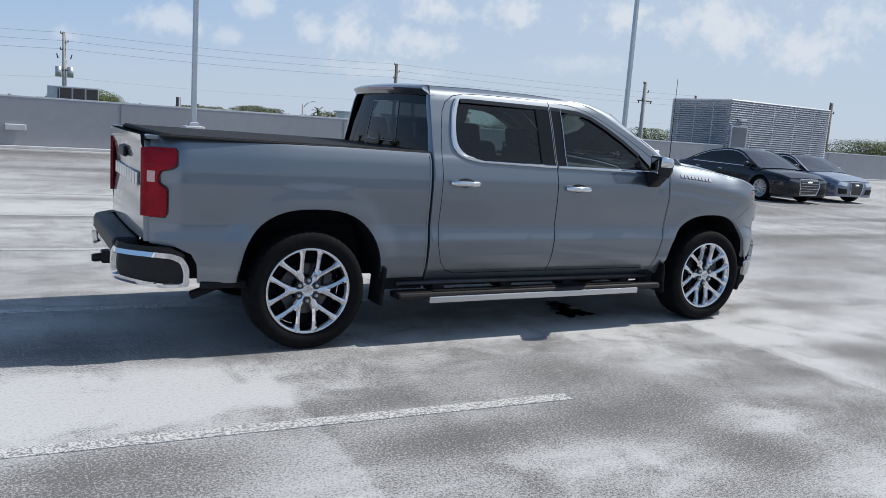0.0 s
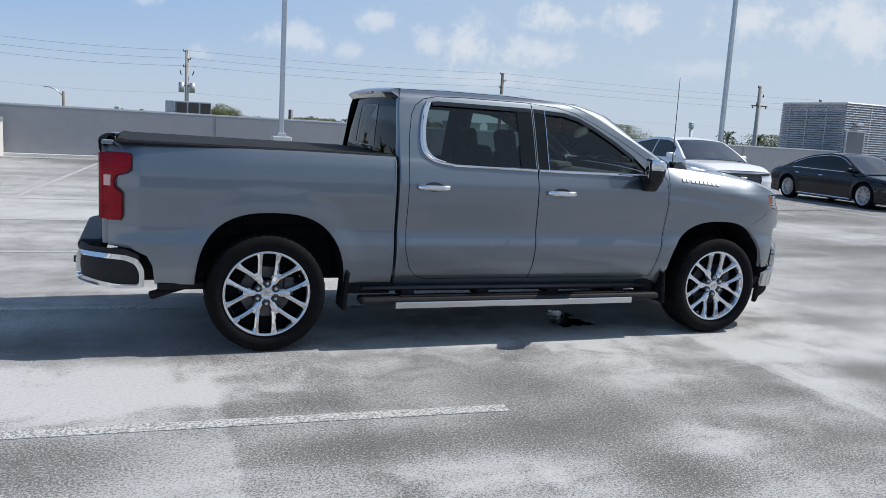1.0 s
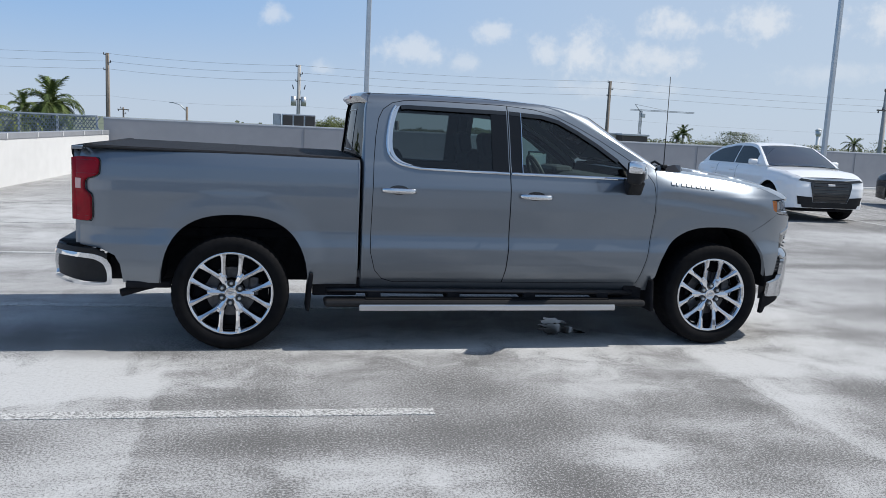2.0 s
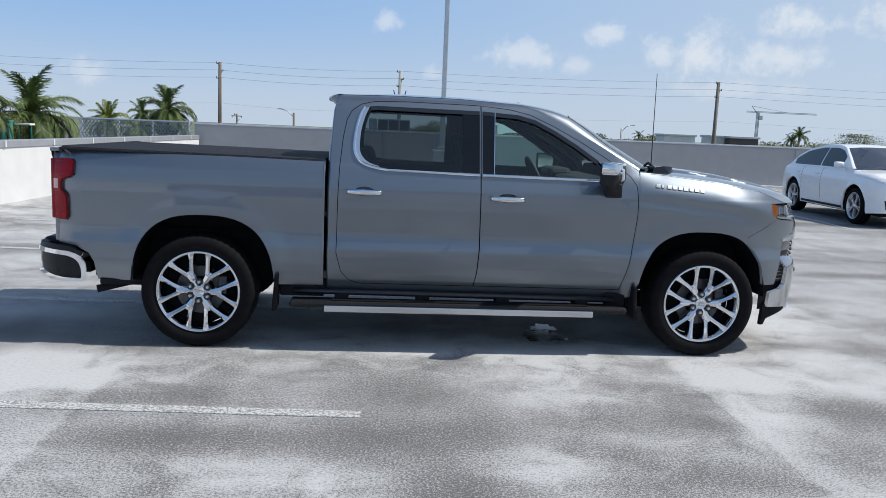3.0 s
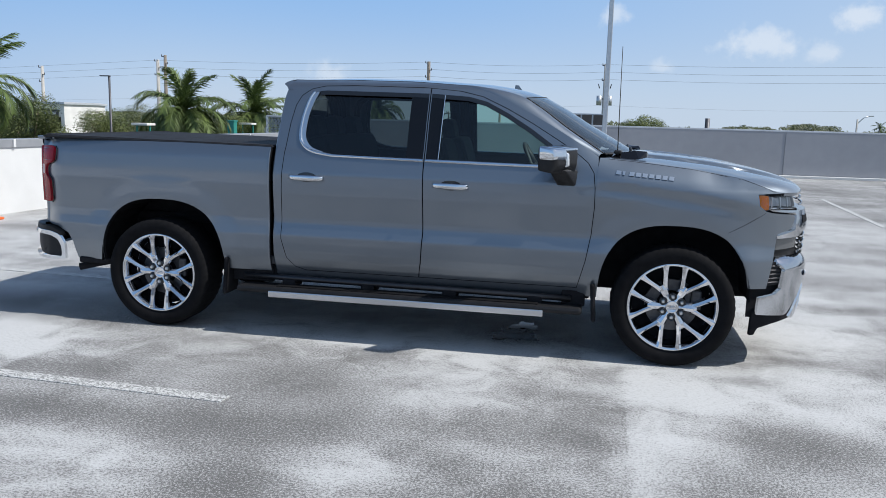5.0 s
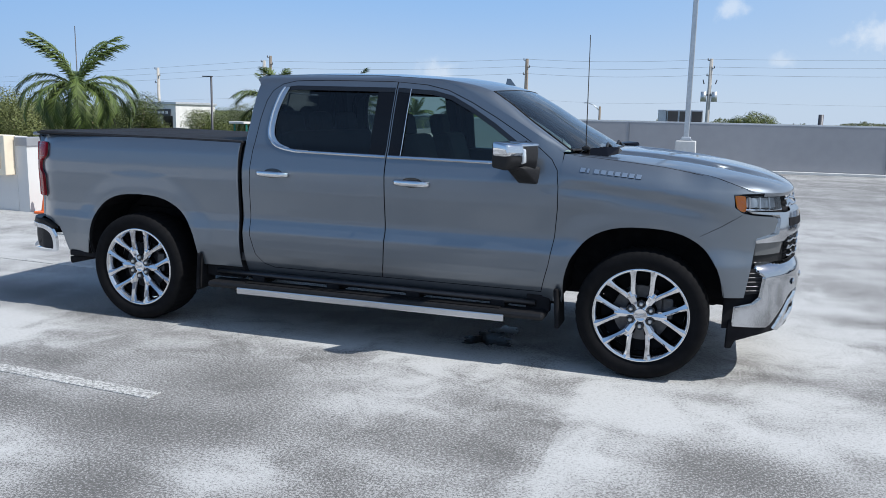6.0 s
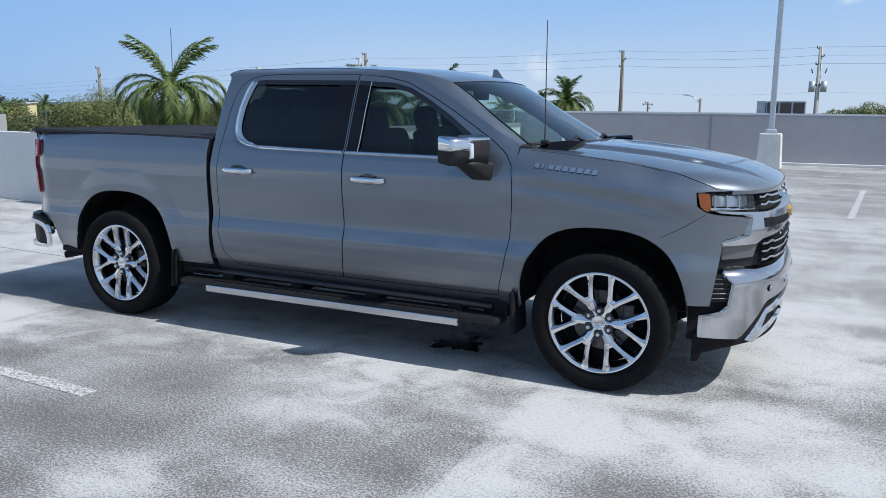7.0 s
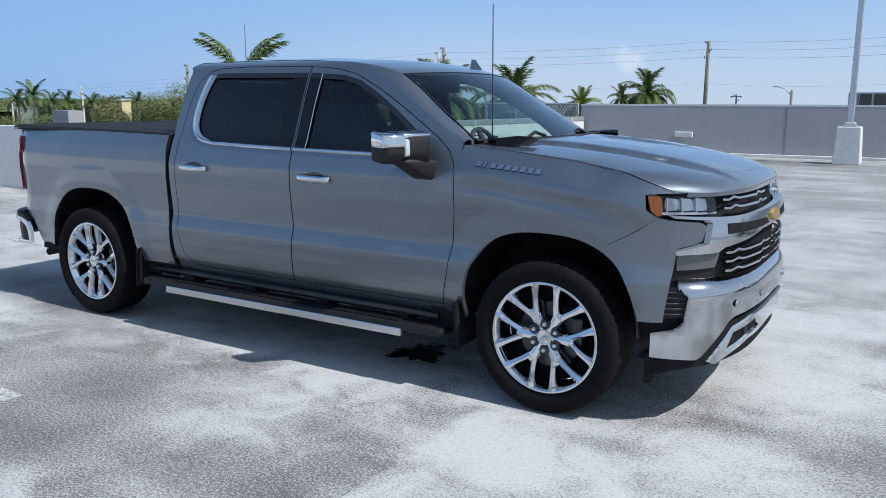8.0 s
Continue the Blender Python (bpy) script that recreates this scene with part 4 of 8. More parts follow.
def screen_side(x):
    """The edge between the roof or screen and the pillar: half width and height at x."""
    if x < 0.28:
        return half_width(0.0, min(1.872, pillar_top(x)) - 0.002), pillar_top(x)
    w0 = half_width(0.0, 1.850)
    return (smooth_interp(x, [(0.20, w0), (0.28, w0), (0.50, 0.655), (0.81, 0.670), (0.95, 0.692), (1.085, 0.722), (1.37, 0.80), (1.5, 0.84)], 0.02),
            smooth_interp(x, [(0.20, pillar_top(0.20)), (0.28, pillar_top(0.28)), (0.44, 1.846), (0.58, 1.829), (0.70, 1.804), (0.81, 1.770), (0.95, 1.682), (1.085, 1.584), (1.37, 1.398), (1.5, 1.32)], 0.02))


def roof_map(u, v):
    x_edge = -0.925 + 1.735 * v
    w, z = screen_side(x_edge)
    return (x_edge + 0.10 * (1 - u * u) * sstep(0.3, 1, v), u * w, z + 0.030 * (1 - abs(u) ** 2.5) * (1 - 0.3 * sstep(0.6, 1, v)) * (0.35 + 0.65 * sstep(-0.05, 0.3, v)))


def screen_map(u, v):
    k = 1 - abs(u) ** 2.2
    xl = 0.81 + 0.56 * v
    w, z = screen_side(xl)
    return (xl + (0.10 + 0.14 * v) * k, u * w, z + 0.021 * k * (1 - v))


panel("roof", [[(-1, 0), (1, 0), (1, 1), (-1, 1)]], roof_map, paint, truck, step=(0.1, 0.04), depth=0.015, out=(0, 0, 1))
ws = panel("windscreen", [[(-0.985, 0.012), (0.985, 0.012), (0.985, 0.985), (-0.985, 0.985)]], screen_map, screen_glass, truck, step=(0.1, 0.06), depth=0.0, out=(1, 0, 1))
for u in (-0.985, 0.985):
    strip_along("screen_edge", [(u, 0.012), (u, 0.985)], screen_map, 0.012, 0.004, black, ws, (1, 0, 1))
strip_along("screen_edge", [(-0.98, 0.985), (0.98, 0.985)], screen_map, 0.03, 0.005, black, ws, (1, 0, 1))
strip_along("screen_edge", [(-0.98, 0.006), (0.98, 0.006)], screen_map, 0.008, 0.003, black, ws, (1, 0, 1))
for s in (-1, 1):
    def pillar(x, b, s=s):
        """The windscreen pillar, from the door frame's edge up and over to the screen."""
        w0, z0 = half_width(x, pillar_top(x)), pillar_top(x)
        w1, z1 = screen_side(x + 0.035 * b * sstep(0.9, 1.33, x))
        q = 0.010 * 4 * b * (1 - b) * sstep(0.28, 0.6, x)
        return (x + 0.035 * b * sstep(0.9, 1.33, x), s * (w0 + (w1 - w0) * b + q * 0.7), z0 + (z1 - z0) * b + q * 0.7)
    panel("screen_pillar", [[(0.28, 0), (1.335, 0), (1.335, 1), (0.28, 1)]], pillar, paint, truck, step=(0.04, 0.2), depth=0.0, out=(0.2, s, 0.6))


def back_map(u, v):
    z = 1.36 + 0.45 * v
    w = half_width(0.0, z) - 0.035
    return (-0.945 + 0.050 * max(v, 0.0) ** 1.3 - 0.05 * (1 - u * u), u * w, z)


bw = panel("rear_window", [[(-1, 0), (1, 0), (1, 1), (-1, 1)], [(-0.36, 0.14), (0.36, 0.14), (0.36, 0.86), (-0.36, 0.86)]], back_map, rear_glass, truck, step=(0.1, 0.1), depth=0.0, out=(-1, 0, 0))
panel("sliding_pane", [[(-0.34, 0.16), (0.34, 0.16), (0.34, 0.84), (-0.34, 0.84)]], back_map, slider_glass, bw, step=(0.1, 0.1), depth=0.0, out=(-1, 0, 0))
for u in (-0.35, 0.35):
    strip_along("slider_frame", [(u, 0.14), (u, 0.86)], back_map, 0.016, 0.004, gloss_black, bw, (-1, 0, 0))
for v in (0.15, 0.85):
    strip_along("slider_frame", [(-0.36, v), (0.36, v)], back_map, 0.016, 0.004, gloss_black, bw, (-1, 0, 0))
panel("cab_back", [[(-1, 0), (1, 0), (1, 1), (-1, 1)]], lambda u, v: (-0.955 - 0.03 * (1 - u * u), u * (half_width(0.0, 0.50 + 0.86 * v) - 0.03), 0.50 + 0.86 * v), paint, truck, step=(0.3, 0.1), depth=0.0, out=(-1, 0, 0))
for s in (-1, 1):
    def corner(u, z, s=s):
        """The cab's rear corner, from the flank round to the rear window."""
        x0 = smooth_interp(z, [(0.4, -0.945), (1.30, -0.945), (1.45, -0.945), (1.60, -0.940), (1.75, -0.930), (1.85, -0.905)], 0.02)
        x1 = -0.945 + 0.050 * (max(0.0, (z - 1.36) / 0.45)) ** 1.3 - 0.012
        w = half_width(0.0, z)
        a = u * math.pi / 2
        return (x0 + (min(x1, x0) - 0.012 - x0) * math.sin(a), s * (w - 0.045 * (1 - math.cos(a))), z)
    panel("cab_corner", [[(0, 0.43), (1, 0.43), (1, 1.845), (0, 1.845)]], corner, paint, truck, step=(0.2, 0.05), depth=0.0, out=(-1, s, 0))
# spoiler lip over the rear window with its brake lamp
bm = bmesh.new()
rings = []
for k in range(17):
    u = -1 + k / 8
    ring = []
    for x, z in ((-0.885, 1.868), (-0.915, 1.868), (-0.950, 1.858), (-0.975, 1.846), (-0.984, 1.834), (-0.978, 1.824), (-0.958, 1.812), (-0.940, 1.790), (-0.885, 1.79)):
        ring.append(bm.verts.new((x - 0.022 * (1 - u * u) + 0.016 * abs(u) ** 8 * (x < -0.9), u * (half_width(0.0, z) + 0.002 - 0.012 * (x < -0.95)), z + 0.012 * (1 - abs(u) ** 2.5))))
    rings.append(ring)
for p, q in zip(rings, rings[1:]):
    for j in range(9):
        bm.faces.new((p[j], p[(j + 1) % 9], q[(j + 1) % 9], q[j]))
bm.faces.new(rings[0]), bm.faces.new(rings[-1][::-1])
bmesh.ops.recalc_face_normals(bm, faces=bm.faces)
sp = part("roof_spoiler", bm, paint, truck, smooth=True)
sp.data.set_sharp_from_angle(angle=radians(38))
box("high_brake_lamp", (-1.000, 0, 1.838), (0.016, 0.46, 0.024), pale_red, sp, 0.004)


# bonnet
def bonnet_map(u, v):
    xe = 1.352 + 1.160 * v
    xc = 1.60 + 1.165 * v
    k = 1 - abs(u) ** (2.0 + 0.9 * v)
    ze = smooth_interp(xe, EDGE, 0.03)
    zc = smooth_interp(xc, [(1.3, 1.395), (1.6, 1.402), (1.9, 1.384), (2.13, 1.358), (2.35, 1.316), (2.55, 1.262), (2.68, 1.219), (2.74, 1.196), (2.80, 1.172)], 0.03)
    x = xe + (xc - xe) * k
    y = u * half_width(xe, ze)
    # the front edge follows the nose
    s = min(1.0, abs(y) / 0.93)
    front = 2.0 + 0.8 * (1 - s ** 3.2) ** (1 / 3.2) - 0.012 - 0.045 * (1 - sstep(0.70, 1.0, abs(y) + 0.12))
    x += (max(front, 2.512) - x) * v ** 5 * (1 - abs(u) ** 10)
    z = ze + (zc - ze) * (1 - abs(u) ** 2.6)
    # a raised middle between two creases that run forward, and shallow hollows beside it
    c = abs(u) - (0.60 - 0.10 * v)
    z += 0.012 * (1 - sstep(-0.05, 0.03, c)) * sstep(-0.1, 0.12, v) * (1 - sstep(0.72, 0.97, v))
    z -= 0.010 * math.exp(-(c / 0.09) ** 2) * (c > 0) * (1 - sstep(0.6, 0.95, v))
    c = abs(u) - (0.30 - 0.06 * v)
    z -= 0.012 * (1 - sstep(-0.02, 0.02, c)) * sstep(0.05, 0.16, v) * (1 - sstep(0.30, 0.70, v))
    return (x, y, z)


bn = panel("bonnet", [[(-0.991, 0.0), (0.991, 0.0), (0.991, 1.0), (-0.991, 1.0)]], bonnet_map, paint, truck, step=(0.025, 0.03), depth=0.010, out=(0, 0, 1), rim_mat=under)
panel("bonnet_lip", [[(-0.975, 0), (0.975, 0), (0.975, 1), (-0.975, 1)]], lambda u, w: tuple(Vector(bonnet_map(u, 1.0)) + Vector((-0.006 * w, 0, -0.020 * w))), paint, bn, step=(0.05, 0.5), depth=0.0, out=(1, 0, 0))

# nose: a plan curve walked from the middle to the corner
_q = [math.pi / 2 * i / 400 for i in range(401)]
PLAN = [(2.0 + 0.8 * math.cos(t) ** (2 / 3.2), 0.93 * math.sin(t) ** (2 / 3.2)) for t in _q]
ARC = np.concatenate(([0.0], np.cumsum([math.dist(a, b) for a, b in zip(PLAN, PLAN[1:])])))
PX, PY = np.array([p[0] for p in PLAN]), np.array([p[1] for p in PLAN])


def s_at_y(y):
    return float(np.interp(y, PY, ARC))


def s_at_x(x):
    return float(np.interp(-x, -PX, ARC))


def nose_map(off):
    """The nose's surface: along the plan curve and up; off(z) stands it proud."""
    def f(a, z):
        t, sg = abs(a), (1 if a >= 0 else -1)
        x, y = float(np.interp(t, ARC, PX)), float(np.interp(t, ARC, PY))
        x1, y1 = float(np.interp(t + 0.01, ARC, PX)), float(np.interp(t + 0.01, ARC, PY))
        n = Vector((y1 - y, -(x1 - x), 0))
        n = n.normalized() if n.length > 1e-6 else Vector((1, 0, 0))
        o = off(z) - 0.012 - 0.05 * max(0.0, (z - 0.95) / 0.22) ** 1.4 * (1 - sstep(0.7, 1.1, t))
        return (x + o * n.x, -sg * (y + o * n.y), z)
    return f


nose = nose_map(lambda z: 0.0)
SG = s_at_y(0.68)
grille = panel("grille", [[(-SG, 0.76), (SG, 0.76), (SG, 1.175), (-SG, 1.175)]], nose, under, truck, step=(0.08, 0.08), depth=0.02, out=(1, 0, 0), lift=-0.05)
bar = [(-s_at_x(2.47), 1.082), (-SG, 1.068), (0, 1.06), (SG, 1.068), (s_at_x(2.47), 1.082), (s_at_x(2.50), 1.068), (s_at_x(2.640), 1.058), (s_at_x(2.652), 1.040), (s_at_x(2.636), 0.946), (s_at_x(2.565), 0.924), (s_at_x(2.505), 0.910),
       (s_at_x(2.51), 0.893), (s_at_x(2.67), 0.902), (SG, 0.925), (0.30, 0.975), (0, 0.975), (-0.30, 0.975), (-SG, 0.925), (-s_at_x(2.67), 0.902), (-s_at_x(2.51), 0.893), (-s_at_x(2.505), 0.910), (-s_at_x(2.565), 0.924), (-s_at_x(2.636), 0.946), (-s_at_x(2.652), 1.040),
       (-s_at_x(2.640), 1.058), (-s_at_x(2.50), 1.068)]
panel("grille_bar", [bar], nose, grille_chrome, grille, step=(0.04, 0.03), depth=0.05, out=(1, 0, 0), lift=0.012, label="broad chrome grille bar")
panel("bar_slot", [[(-SG + 0.02, 1.035), (-0.2, 1.02), (-0.16, 0.99), (-SG + 0.02, 0.985)][::-1]], nose, under, grille, step=(0.05, 0.05), depth=0.004, out=(1, 0, 0), lift=0.0145)
panel("bar_slot", [[(SG - 0.02, 1.035), (0.2, 1.02), (0.16, 0.99), (SG - 0.02, 0.985)]], nose, under, grille, step=(0.05, 0.05), depth=0.004, out=(1, 0, 0), lift=0.0145)
panel("grille_emblem", [[(-0.11, 1.03), (-0.05, 1.03), (-0.045, 1.042), (0.045, 1.042), (0.05, 1.03), (0.11, 1.03), (0.11, 1.0), (0.05, 1.0), (0.045, 0.988), (-0.045, 0.988), (-0.05, 1.0), (-0.11, 1.0)]], nose, gold, grille, step=(0.05, 0.05), depth=0.015, out=(1, 0, 0), lift=0.022, label="plain gold emblem plate")
for z0 in (1.148, 1.108, 0.895, 0.852, 0.806):
    for sg in (-1, 1):
        pts = [(sg * (0.08 + (SG - 0.1) * i / 12), z0 + (0.0, 0.0, 0.0, 0.009, -0.003, 0.0, 0.0)[i % 7]) for i in range(13)]
        strip_along("grille_strip", pts, nose, 0.011, 0.004, grille_chrome, grille, (1, 0, 0), label="wavy chrome grille strip")
for k in range(5):
    strip_along("grille_slat", [(-SG, 0.775 + 0.032 * k), (SG, 0.775 + 0.032 * k)], nose, 0.008, -0.02, black, grille, (1, 0, 0))
for sg in (-1, 1):
    A, B = s_at_x(2.375), s_at_x(2.672)
    panel("lamp_surround", [[(sg * s_at_x(2.37), 1.182), (sg * s_at_x(2.69), 1.172), (sg * s_at_x(2.70), 0.88), (sg * s_at_x(2.50), 0.88), (sg * s_at_x(2.50), 1.0), (sg * s_at_x(2.37), 1.07)]], nose, under, truck, step=(0.04, 0.04), depth=0.0, out=(1, -sg, 0), lift=-0.035)
    # dark panel paints the shaded gap between lamp and bonnet
    panel("lamp_gap_shade", [[(sg * s_at_x(2.41), 1.179), (sg * s_at_x(2.66), 1.170), (sg * s_at_x(2.66), 1.190), (sg * s_at_x(2.41), 1.200)]], nose, under, truck, step=(0.03, 0.02), depth=0.0, out=(1, -sg, 0), lift=0.001)
    hl = panel("headlamp", [[(sg * A, 1.177), (sg * B, 1.167), (sg * B, 1.087), (sg * s_at_x(2.47), 1.085), (sg * s_at_x(2.42), 1.072), (sg * s_at_x(2.385), 1.10)]], nose, lamp_cover, truck, step=(0.02, 0.02), depth=0.0, out=(1, -sg, 0), lift=0.004, label="clear headlamp with amber corner")
    panel("marker_lens", [rounded([(sg * (A + 0.004), 1.174), (sg * s_at_x(2.432), 1.172), (sg * s_at_x(2.445), 1.085), (sg * s_at_x(2.42), 1.076), (sg * s_at_x(2.388), 1.102)], 0.012, 3)], nose, amber, hl, step=(0.02, 0.02), depth=0.015, out=(1, -sg, 0), lift=0.001)
    for k in range(3):
        a0, a1 = s_at_x(2.455 + 0.066 * k), s_at_x(2.512 + 0.066 * k)
        panel("projector", [rounded([(sg * a0, 1.163), (sg * a1, 1.160), (sg * a1, 1.105), (sg * a0, 1.103)], 0.012, 2)], nose, clear_lens, hl, step=(0.02, 0.02), depth=0.02, out=(1, -sg, 0), lift=-0.012)
        strip_along("projector_edge", [(sg * (a0 - 0.008), 1.095), (sg * (a0 - 0.004), 1.165)], nose, 0.008, -0.002, satin, hl, (1, -sg, 0))
    strip_along("lamp_strip", [(sg * s_at_x(2.44), 1.091), (sg * B, 1.092)], nose, 0.012, 0.002, chrome, hl, (1, -sg, 0))
    fl = panel("fog_lamp", [[(sg * s_at_x(2.52), 0.885), (sg * s_at_x(2.69), 0.896), (sg * s_at_x(2.675), 0.825), (sg * s_at_x(2.52), 0.815)]], nose, smoke_lens, truck, step=(0.03, 0.03), depth=0.03, out=(1, -sg, 0), lift=-0.015)
    panel("lamp_surround", [[(sg * s_at_x(2.49), 0.90), (sg * s_at_x(2.71), 0.91), (sg * s_at_x(2.71), 0.76), (sg * s_at_x(2.49), 0.76)]], nose, black, truck, step=(0.05, 0.05), depth=0.02, out=(1, -sg, 0), lift=-0.03)


def bumper_off(z):
    return smooth_interp(z, [(0.22, -0.005), (0.36, 0.008), (0.50, 0.024), (0.68, 0.030), (0.72, 0.022), (0.75, 0.0), (0.775, -0.035), (0.80, -0.07)], 0.012)


bump = nose_map(bumper_off)
EX = s_at_x(2.415)
bumper_outline = [(EX, 0.50), (EX + 0.0, 0.385), (s_at_y(0.785), 0.372), (s_at_y(0.765), 0.385), (s_at_y(0.64), 0.555), (s_at_y(0.60), 0.575), (0.40, 0.59), (0, 0.595)]
vent = [(s_at_x(2.37), 0.57), (s_at_x(2.565), 0.585), (s_at_x(2.58), 0.69), (s_at_x(2.54), 0.735), (s_at_x(2.37), 0.735)]
right_half = [(0, 0.775), (s_at_y(0.60), 0.765), (s_at_x(2.55), 0.79), (s_at_x(2.53), 0.77), (s_at_x(2.53), 0.735), (s_at_x(2.572), 0.69), (s_at_x(2.558), 0.56), (s_at_x(2.52), 0.525)] + bumper_outline
outl = right_half + [(-a, b) for a, b in right_half[::-1] if a > 0]
fb = panel("front_bumper", [outl], bump, bumper_chrome, truck, step=(0.04, 0.03), depth=0.03, out=(1, 0, 0), label="polished chrome front bumper")
for sg in (-1, 1):
    panel("bumper_vent", [[(sg * a, b) for a, b in vent]], nose, black, fb, step=(0.05, 0.05), depth=0.01, out=(1, -sg, 0), lift=-0.005)
    for k in range(5):
        strip_along("vent_slat", [(sg * s_at_x(2.42), 0.60 + 0.027 * k), (sg * s_at_x(2.562), 0.602 + 0.027 * k)], nose, 0.007, 0.004, dull, fb, (1, -sg, 0))
    for yy in (0.30, 0.60):
        y0 = Vector(bump(sg * s_at_y(yy), 0.64))
        bm = bmesh.new()
        add_lathe(bm, [(0.0, 0.012), (0.018, 0.010), (0.02, 0.0)], 16, "z")
        for v in bm.verts:
            v.co = y0 + Matrix.Rotation(math.pi / 2, 3, "Y") @ v.co
        part("parking_sensor", bm, bumper_chrome, fb, smooth=True)
half_trim = [(0, 0.545), (s_at_y(0.40), 0.54), (s_at_y(0.585), 0.515), (s_at_y(0.725), 0.352), (s_at_y(0.69), 0.335), (s_at_y(0.60), 0.375), (s_at_y(0.42), 0.42), (0, 0.435)]
slot = [(s_at_y(0.595), 0.488), (s_at_y(0.30), 0.523), (s_at_y(0.26), 0.458), (s_at_y(0.42), 0.438), (s_at_y(0.635), 0.392)]
trim = panel("bumper_insert", [half_trim + [(-a, b) for a, b in half_trim[::-1] if a > 0], slot, [(-a, b) for a, b in slot]], bump, chrome, fb, step=(0.04, 0.03), depth=0.04, out=(1, 0, 0), lift=-0.004, label="chrome lower bumper trim")
for sg in (-1, 1):
    y0 = Vector(bump(sg * s_at_y(0.45), 0.47))
    bm = bmesh.new()
    add_box(bm, y0 + Vector((-0.035, 0, 0)), (0.05, 0.05, 0.05), 0.012)
    part("tow_hook", bm, black, fb)
lower = [(s_at_x(2.395), 0.40), (s_at_x(2.395), 0.235), (s_at_x(2.425), 0.238), (s_at_x(2.445), 0.285), (s_at_x(2.54), 0.312), (s_at_y(0.76), 0.330), (s_at_y(0.5), 0.348), (0, 0.36)]
low_half = [(0, 0.57), (s_at_y(0.60), 0.545), (s_at_y(0.72), 0.43), (s_at_x(2.60), 0.385)] + lower
panel("air_dam", [low_half + [(-a, b) for a, b in low_half[::-1] if a > 0]], bump, under, truck, step=(0.06, 0.05), depth=0.03, out=(1, 0, 0), lift=-0.02)

for sg in (-1, 1):
    panel("bumper_backing", [[(sg * s_at_x(2.36), 0.36), (sg * s_at_x(2.62), 0.36), (sg * s_at_x(2.62), 0.80), (sg * s_at_x(2.36), 0.80)]], nose, under, truck, step=(0.06, 0.06), depth=0.0, out=(1, -sg, 0), lift=-0.035)

# tailgate, tonneau cover, rear bumper
tg = panel("tailgate", [rounded([(-0.766, 0.745), (0.766, 0.745), (0.766, 1.395), (-0.766, 1.395)], 0.02)], lambda y, z: (-2.915 - 0.02 * (1 - (y / 0.8) ** 2) - 0.02 * sstep(1.25, 1.36, z) + 0.025 * math.exp(-((z - 1.1) / 0.16) ** 2), y, z), paint, truck, step=(0.08, 0.05), depth=0.05, out=(-1, 0, 0))
box("tailgate_handle", (-2.94, 0, 1.25), (0.03, 0.26, 0.07), black, tg, 0.01)
for k in range(9):
    box("badge_bar", (-2.918, -0.50 + 0.125 * k, 1.10), (0.014, 0.085, 0.085), satin, tg, 0.004)
for s in (-1, 1):
    def post(u, z, s=s):
        """The bed's rear corner, from the flank's edge round to the tailgate."""
        w = half_width(-2.882, z)
        a = u * math.pi / 2
        return (-2.880 - 0.036 * math.sin(a), s * (w + (0.772 - w) * (1 - math.cos(a))), z)
    panel("bed_corner", [[(0, 0.735), (1, 0.735), (1, 1.385), (0, 1.398)]], post, paint, truck, step=(0.2, 0.04), depth=0.0, out=(-1, s, 0))
    panel("tail_lamp_back", [rounded([(-0.05, 0.897), (0.97, 0.897), (0.97, 1.316), (-0.05, 1.316)], 0.012, 2)], post, red_lens, truck, step=(0.15, 0.03), depth=0.03, out=(-1, s, 0), lift=0.020)
    box("bed_corner_cap", (-2.880, s * 0.800, 1.386), (0.070, 0.10, 0.026), paint, truck, 0.008)
tc = bmesh.new()
add_box(tc, (-1.91, 0, 1.392), (1.84, 1.74, 0.024), 0.008)
for x in (-1.42, -1.92, -2.42):
    add_box(tc, (x, 0, 1.3975), (0.03, 1.72, 0.016), 0.004)
add_box(tc, (-2.80, 0, 1.398), (0.05, 1.73, 0.022), 0.008)
for v in tc.verts:
    v.co.z -= 0.0128 * (v.co.x + 1.91) + 0.004
part("tonneau_cover", tc, vinyl, truck, "black folding vinyl bed cover")
for s in (-1, 1):
    box("bed_rail_cap", (-1.91, s * 0.864, 1.386), (1.86, 0.036, 0.014), black, truck, 0.005, Euler((0, 0.0128, 0)).to_matrix())
RB = bmesh.new()
add_box(RB, (-2.98, 0, 0.575), (0.14, 1.20, 0.10), 0.03)
rbp = part("rear_bumper", RB, chrome, truck, "chrome rear bumper with black step pads")
box("centre_pad", (-2.99, 0, 0.668), (0.17, 1.22, 0.12), black, rbp, 0.03)


